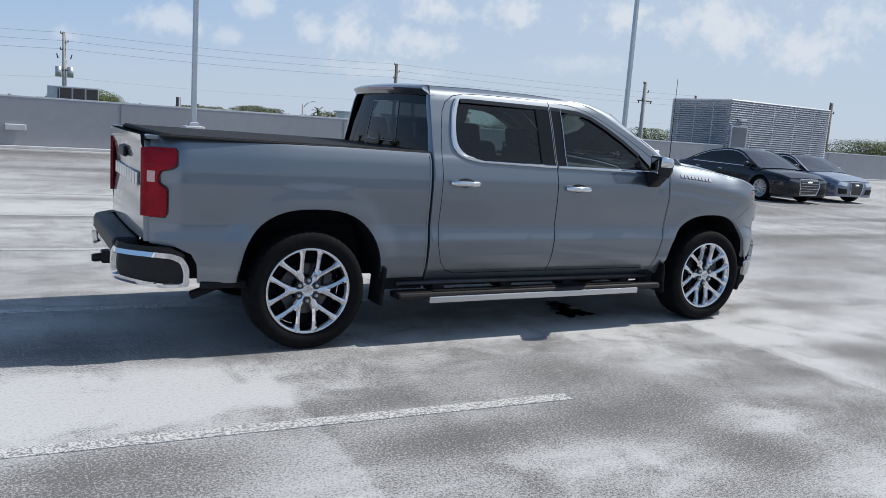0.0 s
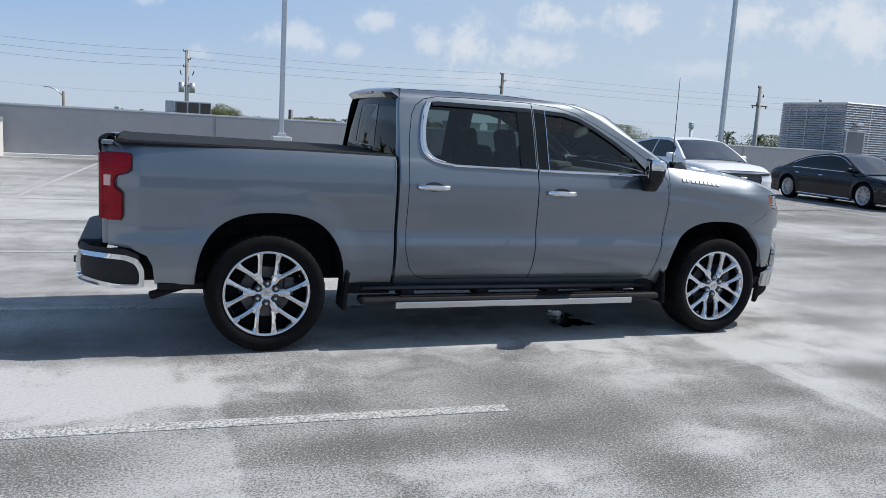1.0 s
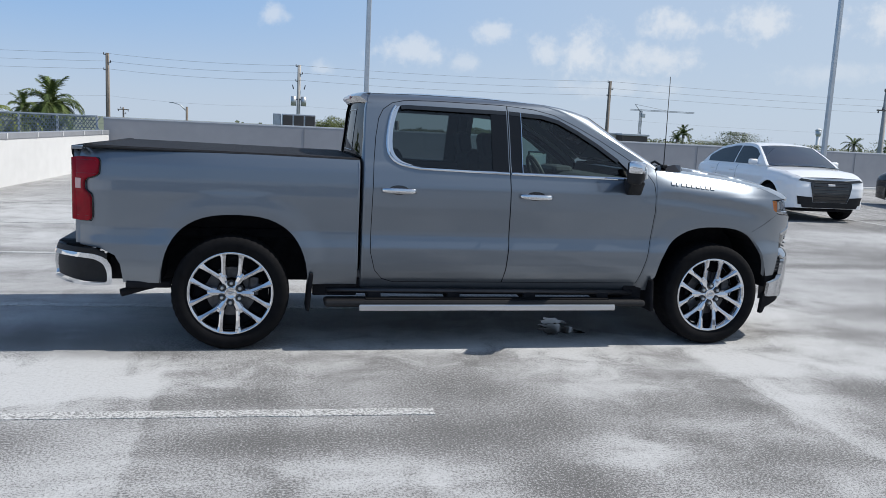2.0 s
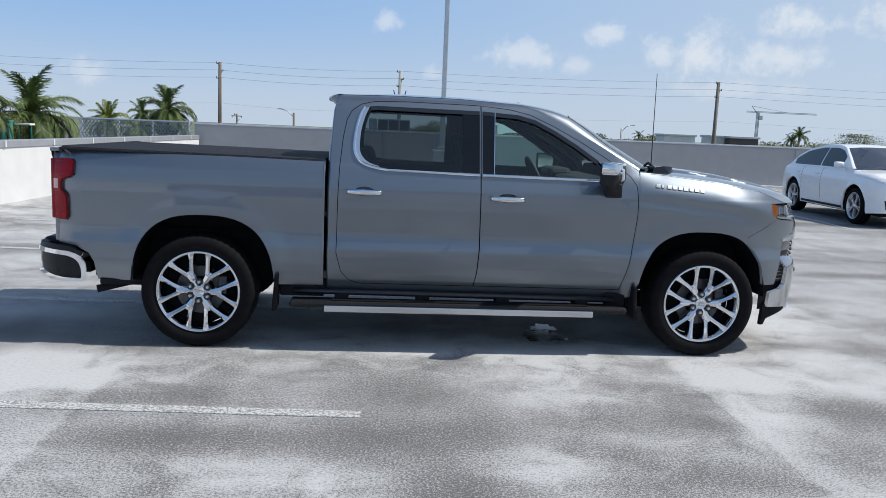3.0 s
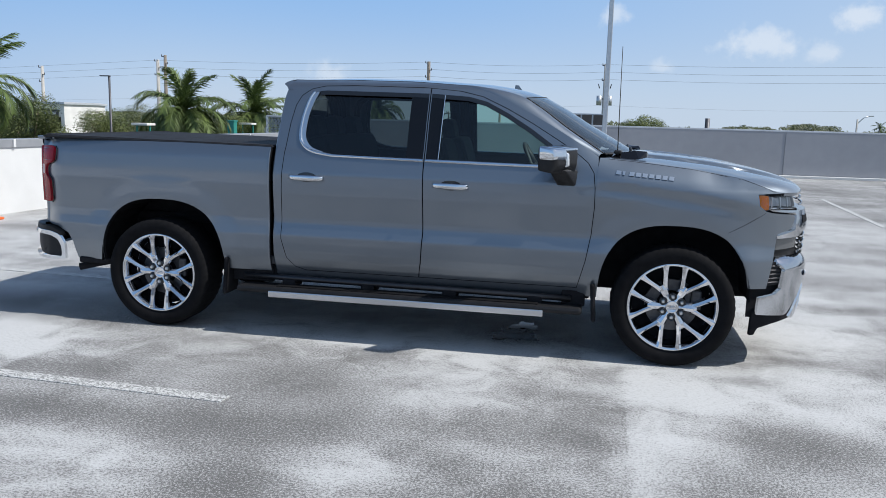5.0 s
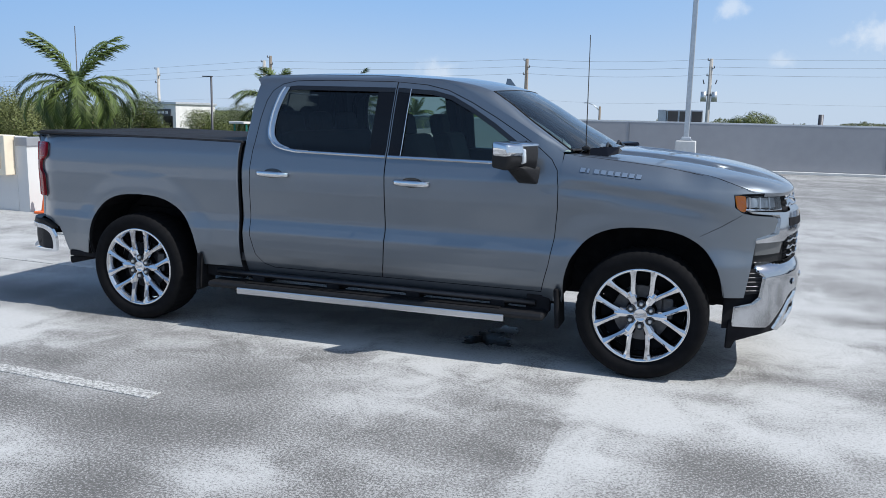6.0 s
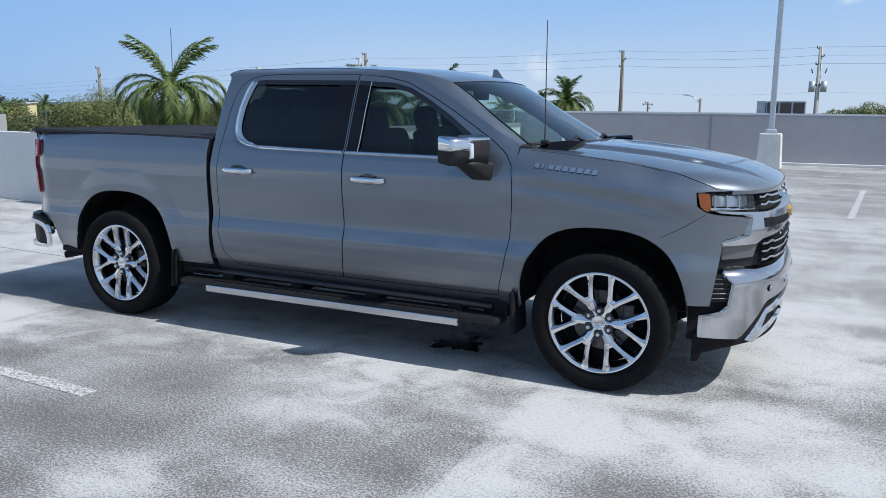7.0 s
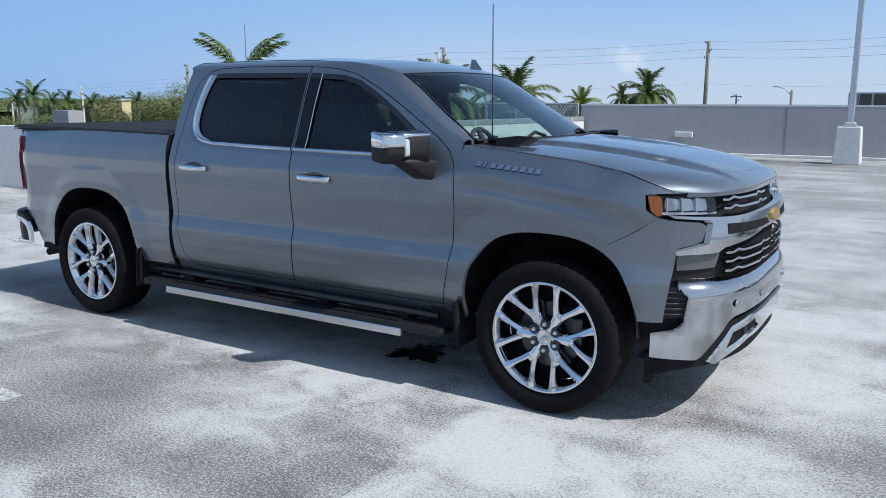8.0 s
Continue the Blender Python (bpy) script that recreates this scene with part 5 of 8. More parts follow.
def rear_corner(s):
    def f(a, z):
        """Round the rear corner: a runs from the back to the flank."""
        t = a * 0.86 if a < 0.55 else 0.473 + (a - 0.55) * 0.62
        z = z - 0.006 - 0.055 * (z - 0.465) / 0.30
        if t < 0.12:
            x, y = -3.06, 0.57 + t
        elif t < 0.48:
            q = (t - 0.12) / 0.36
            x, y = -3.06 + 0.26 * q ** 1.15, 0.69 + 0.25 * (1 - (1 - q) ** 1.6)
        else:
            x, y = -2.80 + (t - 0.48), 0.94 - 0.25 * max(0, t - 0.55) ** 1.5
        return (x - 0.025 * math.sin((z - 0.45) / 0.26 * math.pi) * (1 if t < 0.4 else 0), s * y, z)
    outer = [(0, 0.50), (0, 0.735), (0.40, 0.742), (0.60, 0.732), (0.72, 0.70), (0.785, 0.62), (0.79, 0.47), (0.60, 0.465), (0.40, 0.475)]
    hole = [(0.06, 0.518), (0.08, 0.70), (0.42, 0.705), (0.60, 0.692), (0.70, 0.655), (0.742, 0.58), (0.742, 0.486), (0.40, 0.496)]
    outer, hole = rounded(outer, 0.035, 4), rounded(hole, 0.035, 4)
    panel("bumper_corner", [outer, hole], f, chrome, rbp, step=(0.03, 0.03), depth=0.03, out=(-1, s, 0), label="chrome bumper corner")
    panel("corner_step", [shrink(hole, 0.001)], f, black, rbp, step=(0.05, 0.05), depth=0.0, out=(-1, s, 0), lift=-0.03)
    panel("step_pad", [[(0.0, 0.735), (0.0, 0.78), (0.40, 0.785), (0.60, 0.775), (0.74, 0.72), (0.735, 0.69), (0.60, 0.728), (0.40, 0.738)]], f, black, rbp, step=(0.03, 0.03), depth=0.05, out=(-1, s, 0), lift=-0.006)


for s in (-1, 1):
    rear_corner(s)
box("hitch_receiver", (-2.98, 0, 0.50), (0.20, 0.09, 0.09), black, truck, 0.01)
box("hitch_crossbar", (-2.80, 0, 0.50), (0.10, 1.1, 0.09), under, truck, 0.01)
tube("tow_ball_mount", [(-2.98, 0, 0.50), (-3.12, 0, 0.49), (-3.14, 0, 0.49)], [0.03, 0.03, 0.025], black, truck)
tube("exhaust_pipe", [(-1.9, -0.62, 0.46), (-2.3, -0.70, 0.45), (-2.48, -0.76, 0.415), (-2.62, -0.82, 0.385)], [0.026, 0.026, 0.027, 0.029], under, truck, 16)

for s in (-1, 1):
    box("bed_valance_and_fill", (-2.43, s * 0.868, 0.455), (0.30, 0.03, 0.045), under, truck, 0.01)
    # the next three are dark fillers, added where bright deck showed through
    box("bed_valance_and_fill", (-1.14, s * 0.860, 0.435), (0.32, 0.04, 0.105), under, truck, 0.01)
    box("cab_gap_filler", (-0.965, s * 0.84, 0.46), (0.10, 0.04, 0.12), under, truck, 0.01)
    box("sill_gap_fill", (1.215, s * 0.855, 0.415), (0.16, 0.04, 0.12), under, truck, 0.01)

# running boards
for s in (-1, 1):
    bm = bmesh.new()
    add_box(bm, (0.03, s * 0.918, 0.345), (2.50, 0.17, 0.05), 0.02)
    rb = part("running_board", bm, black, truck, "black running board with a chrome edge")
    bm = bmesh.new()
    add_box(bm, (0.025, s * 0.998, 0.318), (1.99, 0.022, 0.048), 0.008)
    part("board_trim", bm, satin, rb, "bright metal edge")
    bm = bmesh.new()
    add_box(bm, (0.03, s * 0.93, 0.372), (1.9, 0.09, 0.01), 0.003)
    part("step_tread", bm, rubber, rb)
    for x in (-0.85, -0.25, 0.35, 0.95):
        box("board_bracket", (x, s * 0.83, 0.385), (0.10, 0.16, 0.06), under, rb, 0.01)
    tube("rocker_pipe", [(-1.20, s * 0.885, 0.425), (-0.6, s * 0.885, 0.42), (1.2, s * 0.885, 0.41)], 0.022, dull, rb)
    box("mud_flap", (-1.325, s * 0.855, 0.42), (0.03, 0.22, 0.28), under, truck, 0.012, Euler((0, 0.08, 0)).to_matrix())
    box("mud_flap", (1.350, s * 0.850, 0.40), (0.03, 0.22, 0.26), under, truck, 0.012, Euler((0, -0.08, 0)).to_matrix())

# underbody and wheel housings
for a, nm in ((ARCH_R, "wheel_liner"), (ARCH_F, "wheel_liner")):
    for s in (-1, 1):
        bm = bmesh.new()
        line = [(a[0] + (x - a[0]) * 1.01, a[1] + (z - a[1]) * 1.01) for x, z in arch_line(a, 0.47, 0.47, 20)]
        ys = (0.93, 0.50)
        rows = [[bm.verts.new((x, s * y, z)) for x, z in line] for y in ys]
        for i in range(len(line) - 1):
            bm.faces.new((rows[0][i], rows[0][i + 1], rows[1][i + 1], rows[1][i]))
        bm.faces.new(rows[1])
        part(nm, bm, under, truck)
bm = bmesh.new()
for s in (-1, 1):
    add_box(bm, (-0.1, s * 0.42, 0.50), (5.3, 0.09, 0.17), 0.01)
# wide unseen pan added to block light from the deck under the truck
add_box(bm, (0.1, 0, 0.46), (2.45, 1.66, 0.12), 0.02)
add_box(bm, (-1.85, 0, 0.78), (1.8, 1.05, 0.08), 0.02)
add_box(bm, (2.0, 0, 0.62), (0.7, 0.9, 0.45), 0.05)
add_box(bm, (-1.1, 0.45, 0.42), (1.2, 0.35, 0.22), 0.04)
part("chassis_and_pan", bm, under, truck)
tube("rear_axle", [(-WB, -0.75, 0.40), (-WB, -0.15, 0.40), (-WB, 0, 0.40), (-WB, 0.15, 0.40), (-WB, 0.75, 0.40)], [0.045, 0.05, 0.15, 0.05, 0.045], under, truck)
tube("front_axle", [(WB, -0.75, 0.40), (WB, 0.75, 0.40)], 0.045, under, truck)


# wheels
def make_wheel():
    """A chrome wheel of six split spokes in a low-profile tyre; its outer face looks along -y from the hub."""
    w = empty("wheel", Matrix())
    bm = bmesh.new()
    prof = [(0.288, 0.006), (0.298, -0.018), (0.312, -0.030), (0.345, -0.040), (0.378, -0.036), (0.398, -0.020), (0.405, 0.002), (0.4075, 0.03), (0.408, 0.115), (0.4075, 0.20), (0.400, 0.235), (0.37, 0.262), (0.32, 0.262), (0.288, 0.245)]
    # the shoulders' blocks: every third step of the turn is cut back
    n = 150
    rings = add_lathe(bm, prof, n)
    for i, deep in ((6, 0.006), (7, 0.008), (9, 0.008), (10, 0.006)):
        for k in range(0, n, 3):
            v = rings[i][k]
            r = math.hypot(v.co.x, v.co.z)
            v.co.x *= (r - deep) / r
            v.co.z *= (r - deep) / r
    bmesh.ops.recalc_face_normals(bm, faces=bm.faces)
    ty = part("tyre", bm, rubber, w, "black low-profile tyre", smooth=True)
    ty.data.set_sharp_from_angle(angle=radians(40))
    bm = bmesh.new()
    add_lathe(bm, [(0.262, 0.20), (0.262, 0.07), (0.262, 0.03), (0.268, 0.012), (0.277, -0.008), (0.285, -0.020), (0.296, -0.020), (0.300, -0.012), (0.296, 0.01), (0.285, 0.02)], 72)
    bmesh.ops.recalc_face_normals(bm, faces=bm.faces)
    part("rim", bm, chrome, w, "polished chrome rim", smooth=True)
    for k in range(6):
        bm = bmesh.new()
        t0 = 2 * math.pi * (k + 0.5) / 6 + math.pi / 2
        # two arms that part from a short stem and run out to the rim
        for sg in (-1, 1):
            secs = []
            for r, da, hw, y in ((0.120, 0.080, 0.0190, 0.006), (0.150, 0.145, 0.0185, 0.000), (0.175, 0.190, 0.0175, -0.005), (0.20, 0.230, 0.0172, -0.009), (0.23, 0.266, 0.0178, -0.013), (0.255, 0.287, 0.0200, -0.016), (0.272, 0.297, 0.0240, -0.018), (0.288, 0.302, 0.031, -0.019)):
                a = t0 + sg * da
                c, s_ = math.cos(a), math.sin(a)
                tx, tz = -s_, c
                ring = []
                for off, dy in ((-hw * 1.35, 0.055), (-hw * 1.15, 0.018), (-hw * 0.80, 0.004), (-sg * hw * 0.20, -0.004), (hw * 0.80, 0.004), (hw * 1.15, 0.018), (hw * 1.35, 0.055)):
                    ring.append(bm.verts.new((r * c + tx * off, y + dy, r * s_ + tz * off)))
                secs.append(ring)
            for p, q in zip(secs, secs[1:]):
                for j in range(6):
                    bm.faces.new((p[j], p[j + 1], q[j + 1], q[j]))
        # the stem, waisted between its two nuts, with sloping flanks
        secs = []
        c, s_ = math.cos(t0), math.sin(t0)
        for r, hw, y in ((0.030, 0.024, 0.004), (0.055, 0.0255, 0.004), (0.075, 0.0265, 0.003), (0.100, 0.0285, 0.002), (0.122, 0.0320, 0.000), (0.142, 0.0335, -0.001), (0.160, 0.029, 0.004)):
            secs.append([bm.verts.new((r * c - s_ * o, y + dy, r * s_ + c * o)) for o, dy in ((-hw * 1.1, 0.055), (-hw, 0.016), (-hw * 0.70, 0.003), (0, -0.004), (hw * 0.70, 0.003), (hw, 0.016), (hw * 1.1, 0.055))])
        for p, q in zip(secs, secs[1:]):
            for j in range(6):
                bm.faces.new((p[j], p[j + 1], q[j + 1], q[j]))
        bm.faces.new(secs[-1])
        bmesh.ops.recalc_face_normals(bm, faces=bm.faces)
        part("spoke", bm, wheel_chrome, w, smooth=True).data.set_sharp_from_angle(angle=radians(22))
    bm = bmesh.new()
    add_lathe(bm, [(0.0, 0.0005), (0.034, 0.0), (0.040, -0.003), (0.043, 0.000), (0.046, 0.008), (0.080, 0.014), (0.084, 0.05)], 36)
    bmesh.ops.recalc_face_normals(bm, faces=bm.faces)
    part("hub_cap", bm, wheel_chrome, w, smooth=True)
    box("emblem", (0, -0.001, 0), (0.040, 0.006, 0.011), badge_silver, w, 0.002, Euler((0, -0.35, 0)).to_matrix())
    for k in range(6):
        a = 2 * math.pi * k / 6 + math.pi / 2
        bm = bmesh.new()
        add_lathe(bm, [(0.0, -0.014), (0.009, -0.013), (0.0135, -0.006), (0.0145, 0.02)], 8)
        for v in bm.verts:
            v.co += Vector((0.070 * math.cos(a), 0, 0.070 * math.sin(a)))
        bmesh.ops.recalc_face_normals(bm, faces=bm.faces)
        part("lug_nut", bm, satin, w)
        bm = bmesh.new()
        add_lathe(bm, [(0.010, 0.004), (0.0245, -0.003), (0.0265, 0.018)], 16)
        for v in bm.verts:
            v.co += Vector((0.070 * math.cos(a), 0, 0.070 * math.sin(a)))
        part("nut_seat", bm, gloss_black, w)
    bm = bmesh.new()
    add_lathe(bm, [(0.10, 0.075), (0.175, 0.075), (0.177, 0.10), (0.10, 0.10)], 40)
    bmesh.ops.recalc_face_normals(bm, faces=bm.faces)
    part("brake_disc", bm, iron, w, smooth=False)
    bm = bmesh.new()
    add_box(bm, (0.155, 0.085, 0.03), (0.07, 0.08, 0.17), 0.015)
    part("brake_caliper", bm, iron, w)
    bm = bmesh.new()
    add_lathe(bm, [(0.0, 0.13), (0.26, 0.13)], 40)
    part("backing_plate", bm, under, w)
    return w


wheel = make_wheel()
wheel.matrix_world = pose(-WB, -0.93, 0.407, 0, 2, 0)
wheel.parent = truck
for m in (pose(WB, -0.93, 0.407, 0, 1, 0), pose(-WB, 0.93, 0.407, 0, 20, 180), pose(WB, 0.93, 0.407, 0, 35, 180)):
    c = copy_thing(wheel, m)
    c.parent = truck


# antenna, wipers, roof fin, stain under the engine
tube("antenna", [(1.457, -0.757, 1.395), (1.457, -0.757, 1.42), (1.450, -0.757, 2.115)], [0.012, 0.004, 0.0025], black, truck, 6)
box("antenna_base", (1.459, -0.757, 1.416), (0.05, 0.04, 0.025), black, truck, 0.008)
bm = bmesh.new()
for p in ((0.735, 0.49, 1.798), (0.68, 0.465, 1.805), (0.68, 0.515, 1.803), (0.575, 0.47, 1.826), (0.575, 0.51, 1.825), (0.60, 0.475, 1.840), (0.60, 0.505, 1.840), (0.69, 0.49, 1.822)):
    bm.verts.new(p)
bmesh.ops.convex_hull(bm, input=bm.verts[:])
blade = [bm.verts.new(p) for p in ((0.715, 0.49, 1.805), (0.60, 0.478, 1.830), (0.60, 0.502, 1.830), (0.612, 0.484, 1.902), (0.612, 0.496, 1.902), (0.640, 0.486, 1.900), (0.640, 0.494, 1.900))]
bmesh.ops.convex_hull(bm, input=blade)
bmesh.ops.recalc_face_normals(bm, faces=bm.faces)
part("roof_fin", bm, paint, truck)
for y0, y1 in ((-0.62, 0.02), (0.02, 0.62)):
    pts = [(1.50 + 0.10 * (1 - (y / 0.8) ** 2), y, 1.405) for y in (y0, (y0 + y1) / 2, y1)]
    wp = tube("wiper", pts, 0.008, black, truck, 6)
    tube("wiper_arm", [(1.56, y0 + 0.05, 1.40), (1.55, y0 + 0.2, 1.44), (1.56, (y0 + y1) / 2, 1.415)], 0.010, black, wp, 6)
    box("wiper_pivot", (1.57, y0 + 0.05, 1.395), (0.06, 0.05, 0.035), black, wp, 0.01)
panel("cowl_cover", [[(-0.97, 0), (0.97, 0), (0.97, 1), (-0.97, 1)]], lambda u, v: (1.33 + 0.14 * v + 0.26 * (1 - u * u), u * 0.86, 1.372 + 0.010 * (1 - u * u) - 0.02 * v), black, truck, step=(0.15, 0.3), depth=0.0, out=(0, 0, 1))

for s in (-1, 1):
    bm = bmesh.new()
    for p in ((1.40, 0.80, 1.375), (1.60, 0.77, 1.372), (1.655, 0.70, 1.385), (1.47, 0.74, 1.414), (1.58, 0.70, 1.428), (1.655, 0.66, 1.424), (1.42, 0.64, 1.408), (1.67, 0.62, 1.405)):
        bm.verts.new((p[0], s * p[1], p[2]))
    bmesh.ops.convex_hull(bm, input=bm.verts[:])
    bmesh.ops.recalc_face_normals(bm, faces=bm.faces)
    part("cowl_end", bm, pillar_black, truck)

# ---- the truck's cabin ----
cabin_trim = material("cabin_trim", (0.035, 0.036, 0.040), 0.6, vary=0.2, scale=20)
headliner_mat = material("headliner", (0.30, 0.30, 0.29), 0.9, vary=0.08, scale=20)


def seat(x, y, wide, name):
    st = empty(name, Matrix())
    st.parent = truck
    box("cushion", (x + 0.20, y, 0.87), (0.52, wide, 0.16), fabric, st, 0.05)
    box("backrest", (x - 0.10, y, 1.17), (0.17, wide * 0.96, 0.60), fabric, st, 0.06, Euler((0, -0.28, 0)).to_matrix())
    k = 1 if wide < 0.8 else 3
    for i in range(k):
        yy = y + (i - (k - 1) / 2) * 0.48
        box("headrest", (x - 0.24, yy, 1.515), (0.11, 0.27, 0.19), fabric, st, 0.045, Euler((0, -0.2, 0)).to_matrix())
    return st


seat(0.32, -0.40, 0.54, "front_seat")
seat(0.32, 0.40, 0.54, "front_seat")
seat(-0.56, 0.0, 1.45, "rear_bench")
bm = bmesh.new()
add_box(bm, (1.12, 0, 1.17), (0.42, 1.66, 0.26), 0.07)
add_box(bm, (0.98, 0.40, 1.30), (0.20, 0.40, 0.10), 0.04)
add_box(bm, (0.45, 0, 0.92), (0.9, 0.26, 0.30), 0.05)
part("dashboard", bm, cabin_trim, truck)
bm = bmesh.new()
prof = [Vector((0, 0.185 * math.cos(t), 0.185 * math.sin(t))) for t in (2 * math.pi * k / 24 for k in range(25))]
rot = Euler((0, -0.45, 0)).to_matrix()
add_tube(bm, [rot @ p + Vector((0.80, 0.40, 1.25)) for p in prof], 0.017, 8, closed=False)
for a in (0, 120, 240):
    p = rot @ Vector((0, 0.17 * math.cos(radians(a + 90)), 0.17 * math.sin(radians(a + 90)))) + Vector((0.80, 0.40, 1.25))
    add_tube(bm, [Vector((0.81, 0.40, 1.25)), p], [0.03, 0.018], 8)
bmesh.ops.recalc_face_normals(bm, faces=bm.faces)
part("steering_wheel", bm, cabin_trim, truck, smooth=True)
bm = bmesh.new()
add_box(bm, (0.1, 0, 0.55), (2.2, 1.80, 0.06), 0.01)
part("cabin_floor", bm, cabin_trim, truck)
for s in (-1, 1):
    panel("door_lining", [[(-0.88, 0.55), (1.28, 0.55), (1.28, 1.30), (-0.88, 1.32)]], lambda x, z, s=s: (x, s * (half_width(0.4, min(z, 1.3)) - 0.07), z), cabin_trim, truck, step=(0.4, 0.2), depth=0.0, out=(0, -s, 0))
panel("headliner", [[(-0.93, 0.03), (0.93, 0.03), (0.93, 0.97), (-0.93, 0.97)]], lambda u, v: tuple(Vector(roof_map(u, v)) - Vector((0, 0, 0.035))), headliner_mat, truck, step=(0.2, 0.2), depth=0.0, out=(0, 0, -1))
box("rear_view_mirror", (0.72, 0, 1.70), (0.03, 0.24, 0.07), cabin_trim, truck, 0.012)

# a dark wet patch with ragged edges under the engine
stain_mat = material("wet_oil_stain", (0.0015, 0.0015, 0.002), 0.12, spec=0.12, vary=0.3, scale=10)
rnd = random.Random(5)
for cx, cy, rx, ry, turn in ((0.78, -0.45, 0.155, 0.17, 0.3), (0.83, -0.17, 0.115, 0.10, 1.0)):
    bm = bmesh.new()
    vs = []
    for k in range(64):
        t = 2 * math.pi * k / 64
        q = 1 + 0.20 * math.sin(3 * t + cx * 9 + cy * 7) + 0.18 * math.sin(7 * t + 1) + rnd.uniform(-0.16, 0.16)
        a, b = rx * q * math.cos(t), ry * q * math.sin(t)
        vs.append(bm.verts.new((cx + a * math.cos(turn) - b * math.sin(turn), cy + a * math.sin(turn) + b * math.cos(turn), 0.005)))
    bm.faces.new(vs)
    tagged(part("oil_stain", bm, stain_mat), "dark wet oil stain on the concrete", "stain", kind="structure")

# ---- parked cars ----
def car_wheel(spokes, r=0.36, w=0.24):
    wl = empty("wheel", Matrix())
    bm = bmesh.new()
    add_lathe(bm, [(r * 0.72, 0.0), (r * 0.76, -0.012), (r * 0.90, -0.012), (r * 0.98, 0.02), (r, 0.05), (r, w - 0.05), (r * 0.97, w - 0.02), (r * 0.72, w - 0.01)], 40)
    bmesh.ops.recalc_face_normals(bm, faces=bm.faces)
    part("tyre", bm, rubber, wl, smooth=True)
    bm = bmesh.new()
    add_lathe(bm, [(r * 0.62, 0.14), (r * 0.64, 0.03), (r * 0.70, -0.006), (r * 0.735, -0.006), (r * 0.73, 0.01)], 40)
    bmesh.ops.recalc_face_normals(bm, faces=bm.faces)
    part("rim", bm, satin, wl, smooth=True)
    for k in range(spokes):
        bm = bmesh.new()
        a = 2 * math.pi * k / spokes
        for da in (-0.13, 0.13):
            c0, s0 = math.cos(a + da * 0.5), math.sin(a + da * 0.5)
            c1, s1 = math.cos(a + da), math.sin(a + da)
            ring = []
            for c, s_, rr, hw, y in ((c0, s0, 0.04, 0.016, 0.02), (c1, s1, r * 0.72, 0.013, 0.0)):
                ring.append([bm.verts.new((rr * c - s_ * o, y + dy, rr * s_ + c * o)) for o, dy in ((-hw, 0.03), (-hw * 0.7, 0), (hw * 0.7, 0), (hw, 0.03))])
            for j in range(3):
                bm.faces.new((ring[0][j], ring[0][j + 1], ring[1][j + 1], ring[1][j]))
        bmesh.ops.recalc_face_normals(bm, faces=bm.faces)
        part("spoke", bm, satin, wl)
    bm = bmesh.new()
    add_lathe(bm, [(0.0, 0.0), (0.06, 0.004), (0.065, 0.04)], 20)
    part("hub_cap", bm, satin, wl, smooth=True)
    bm = bmesh.new()
    add_lathe(bm, [(0.0, 0.06), (r * 0.66, 0.06)], 24)
    part("brake_disc", bm, iron, wl)
    return wl


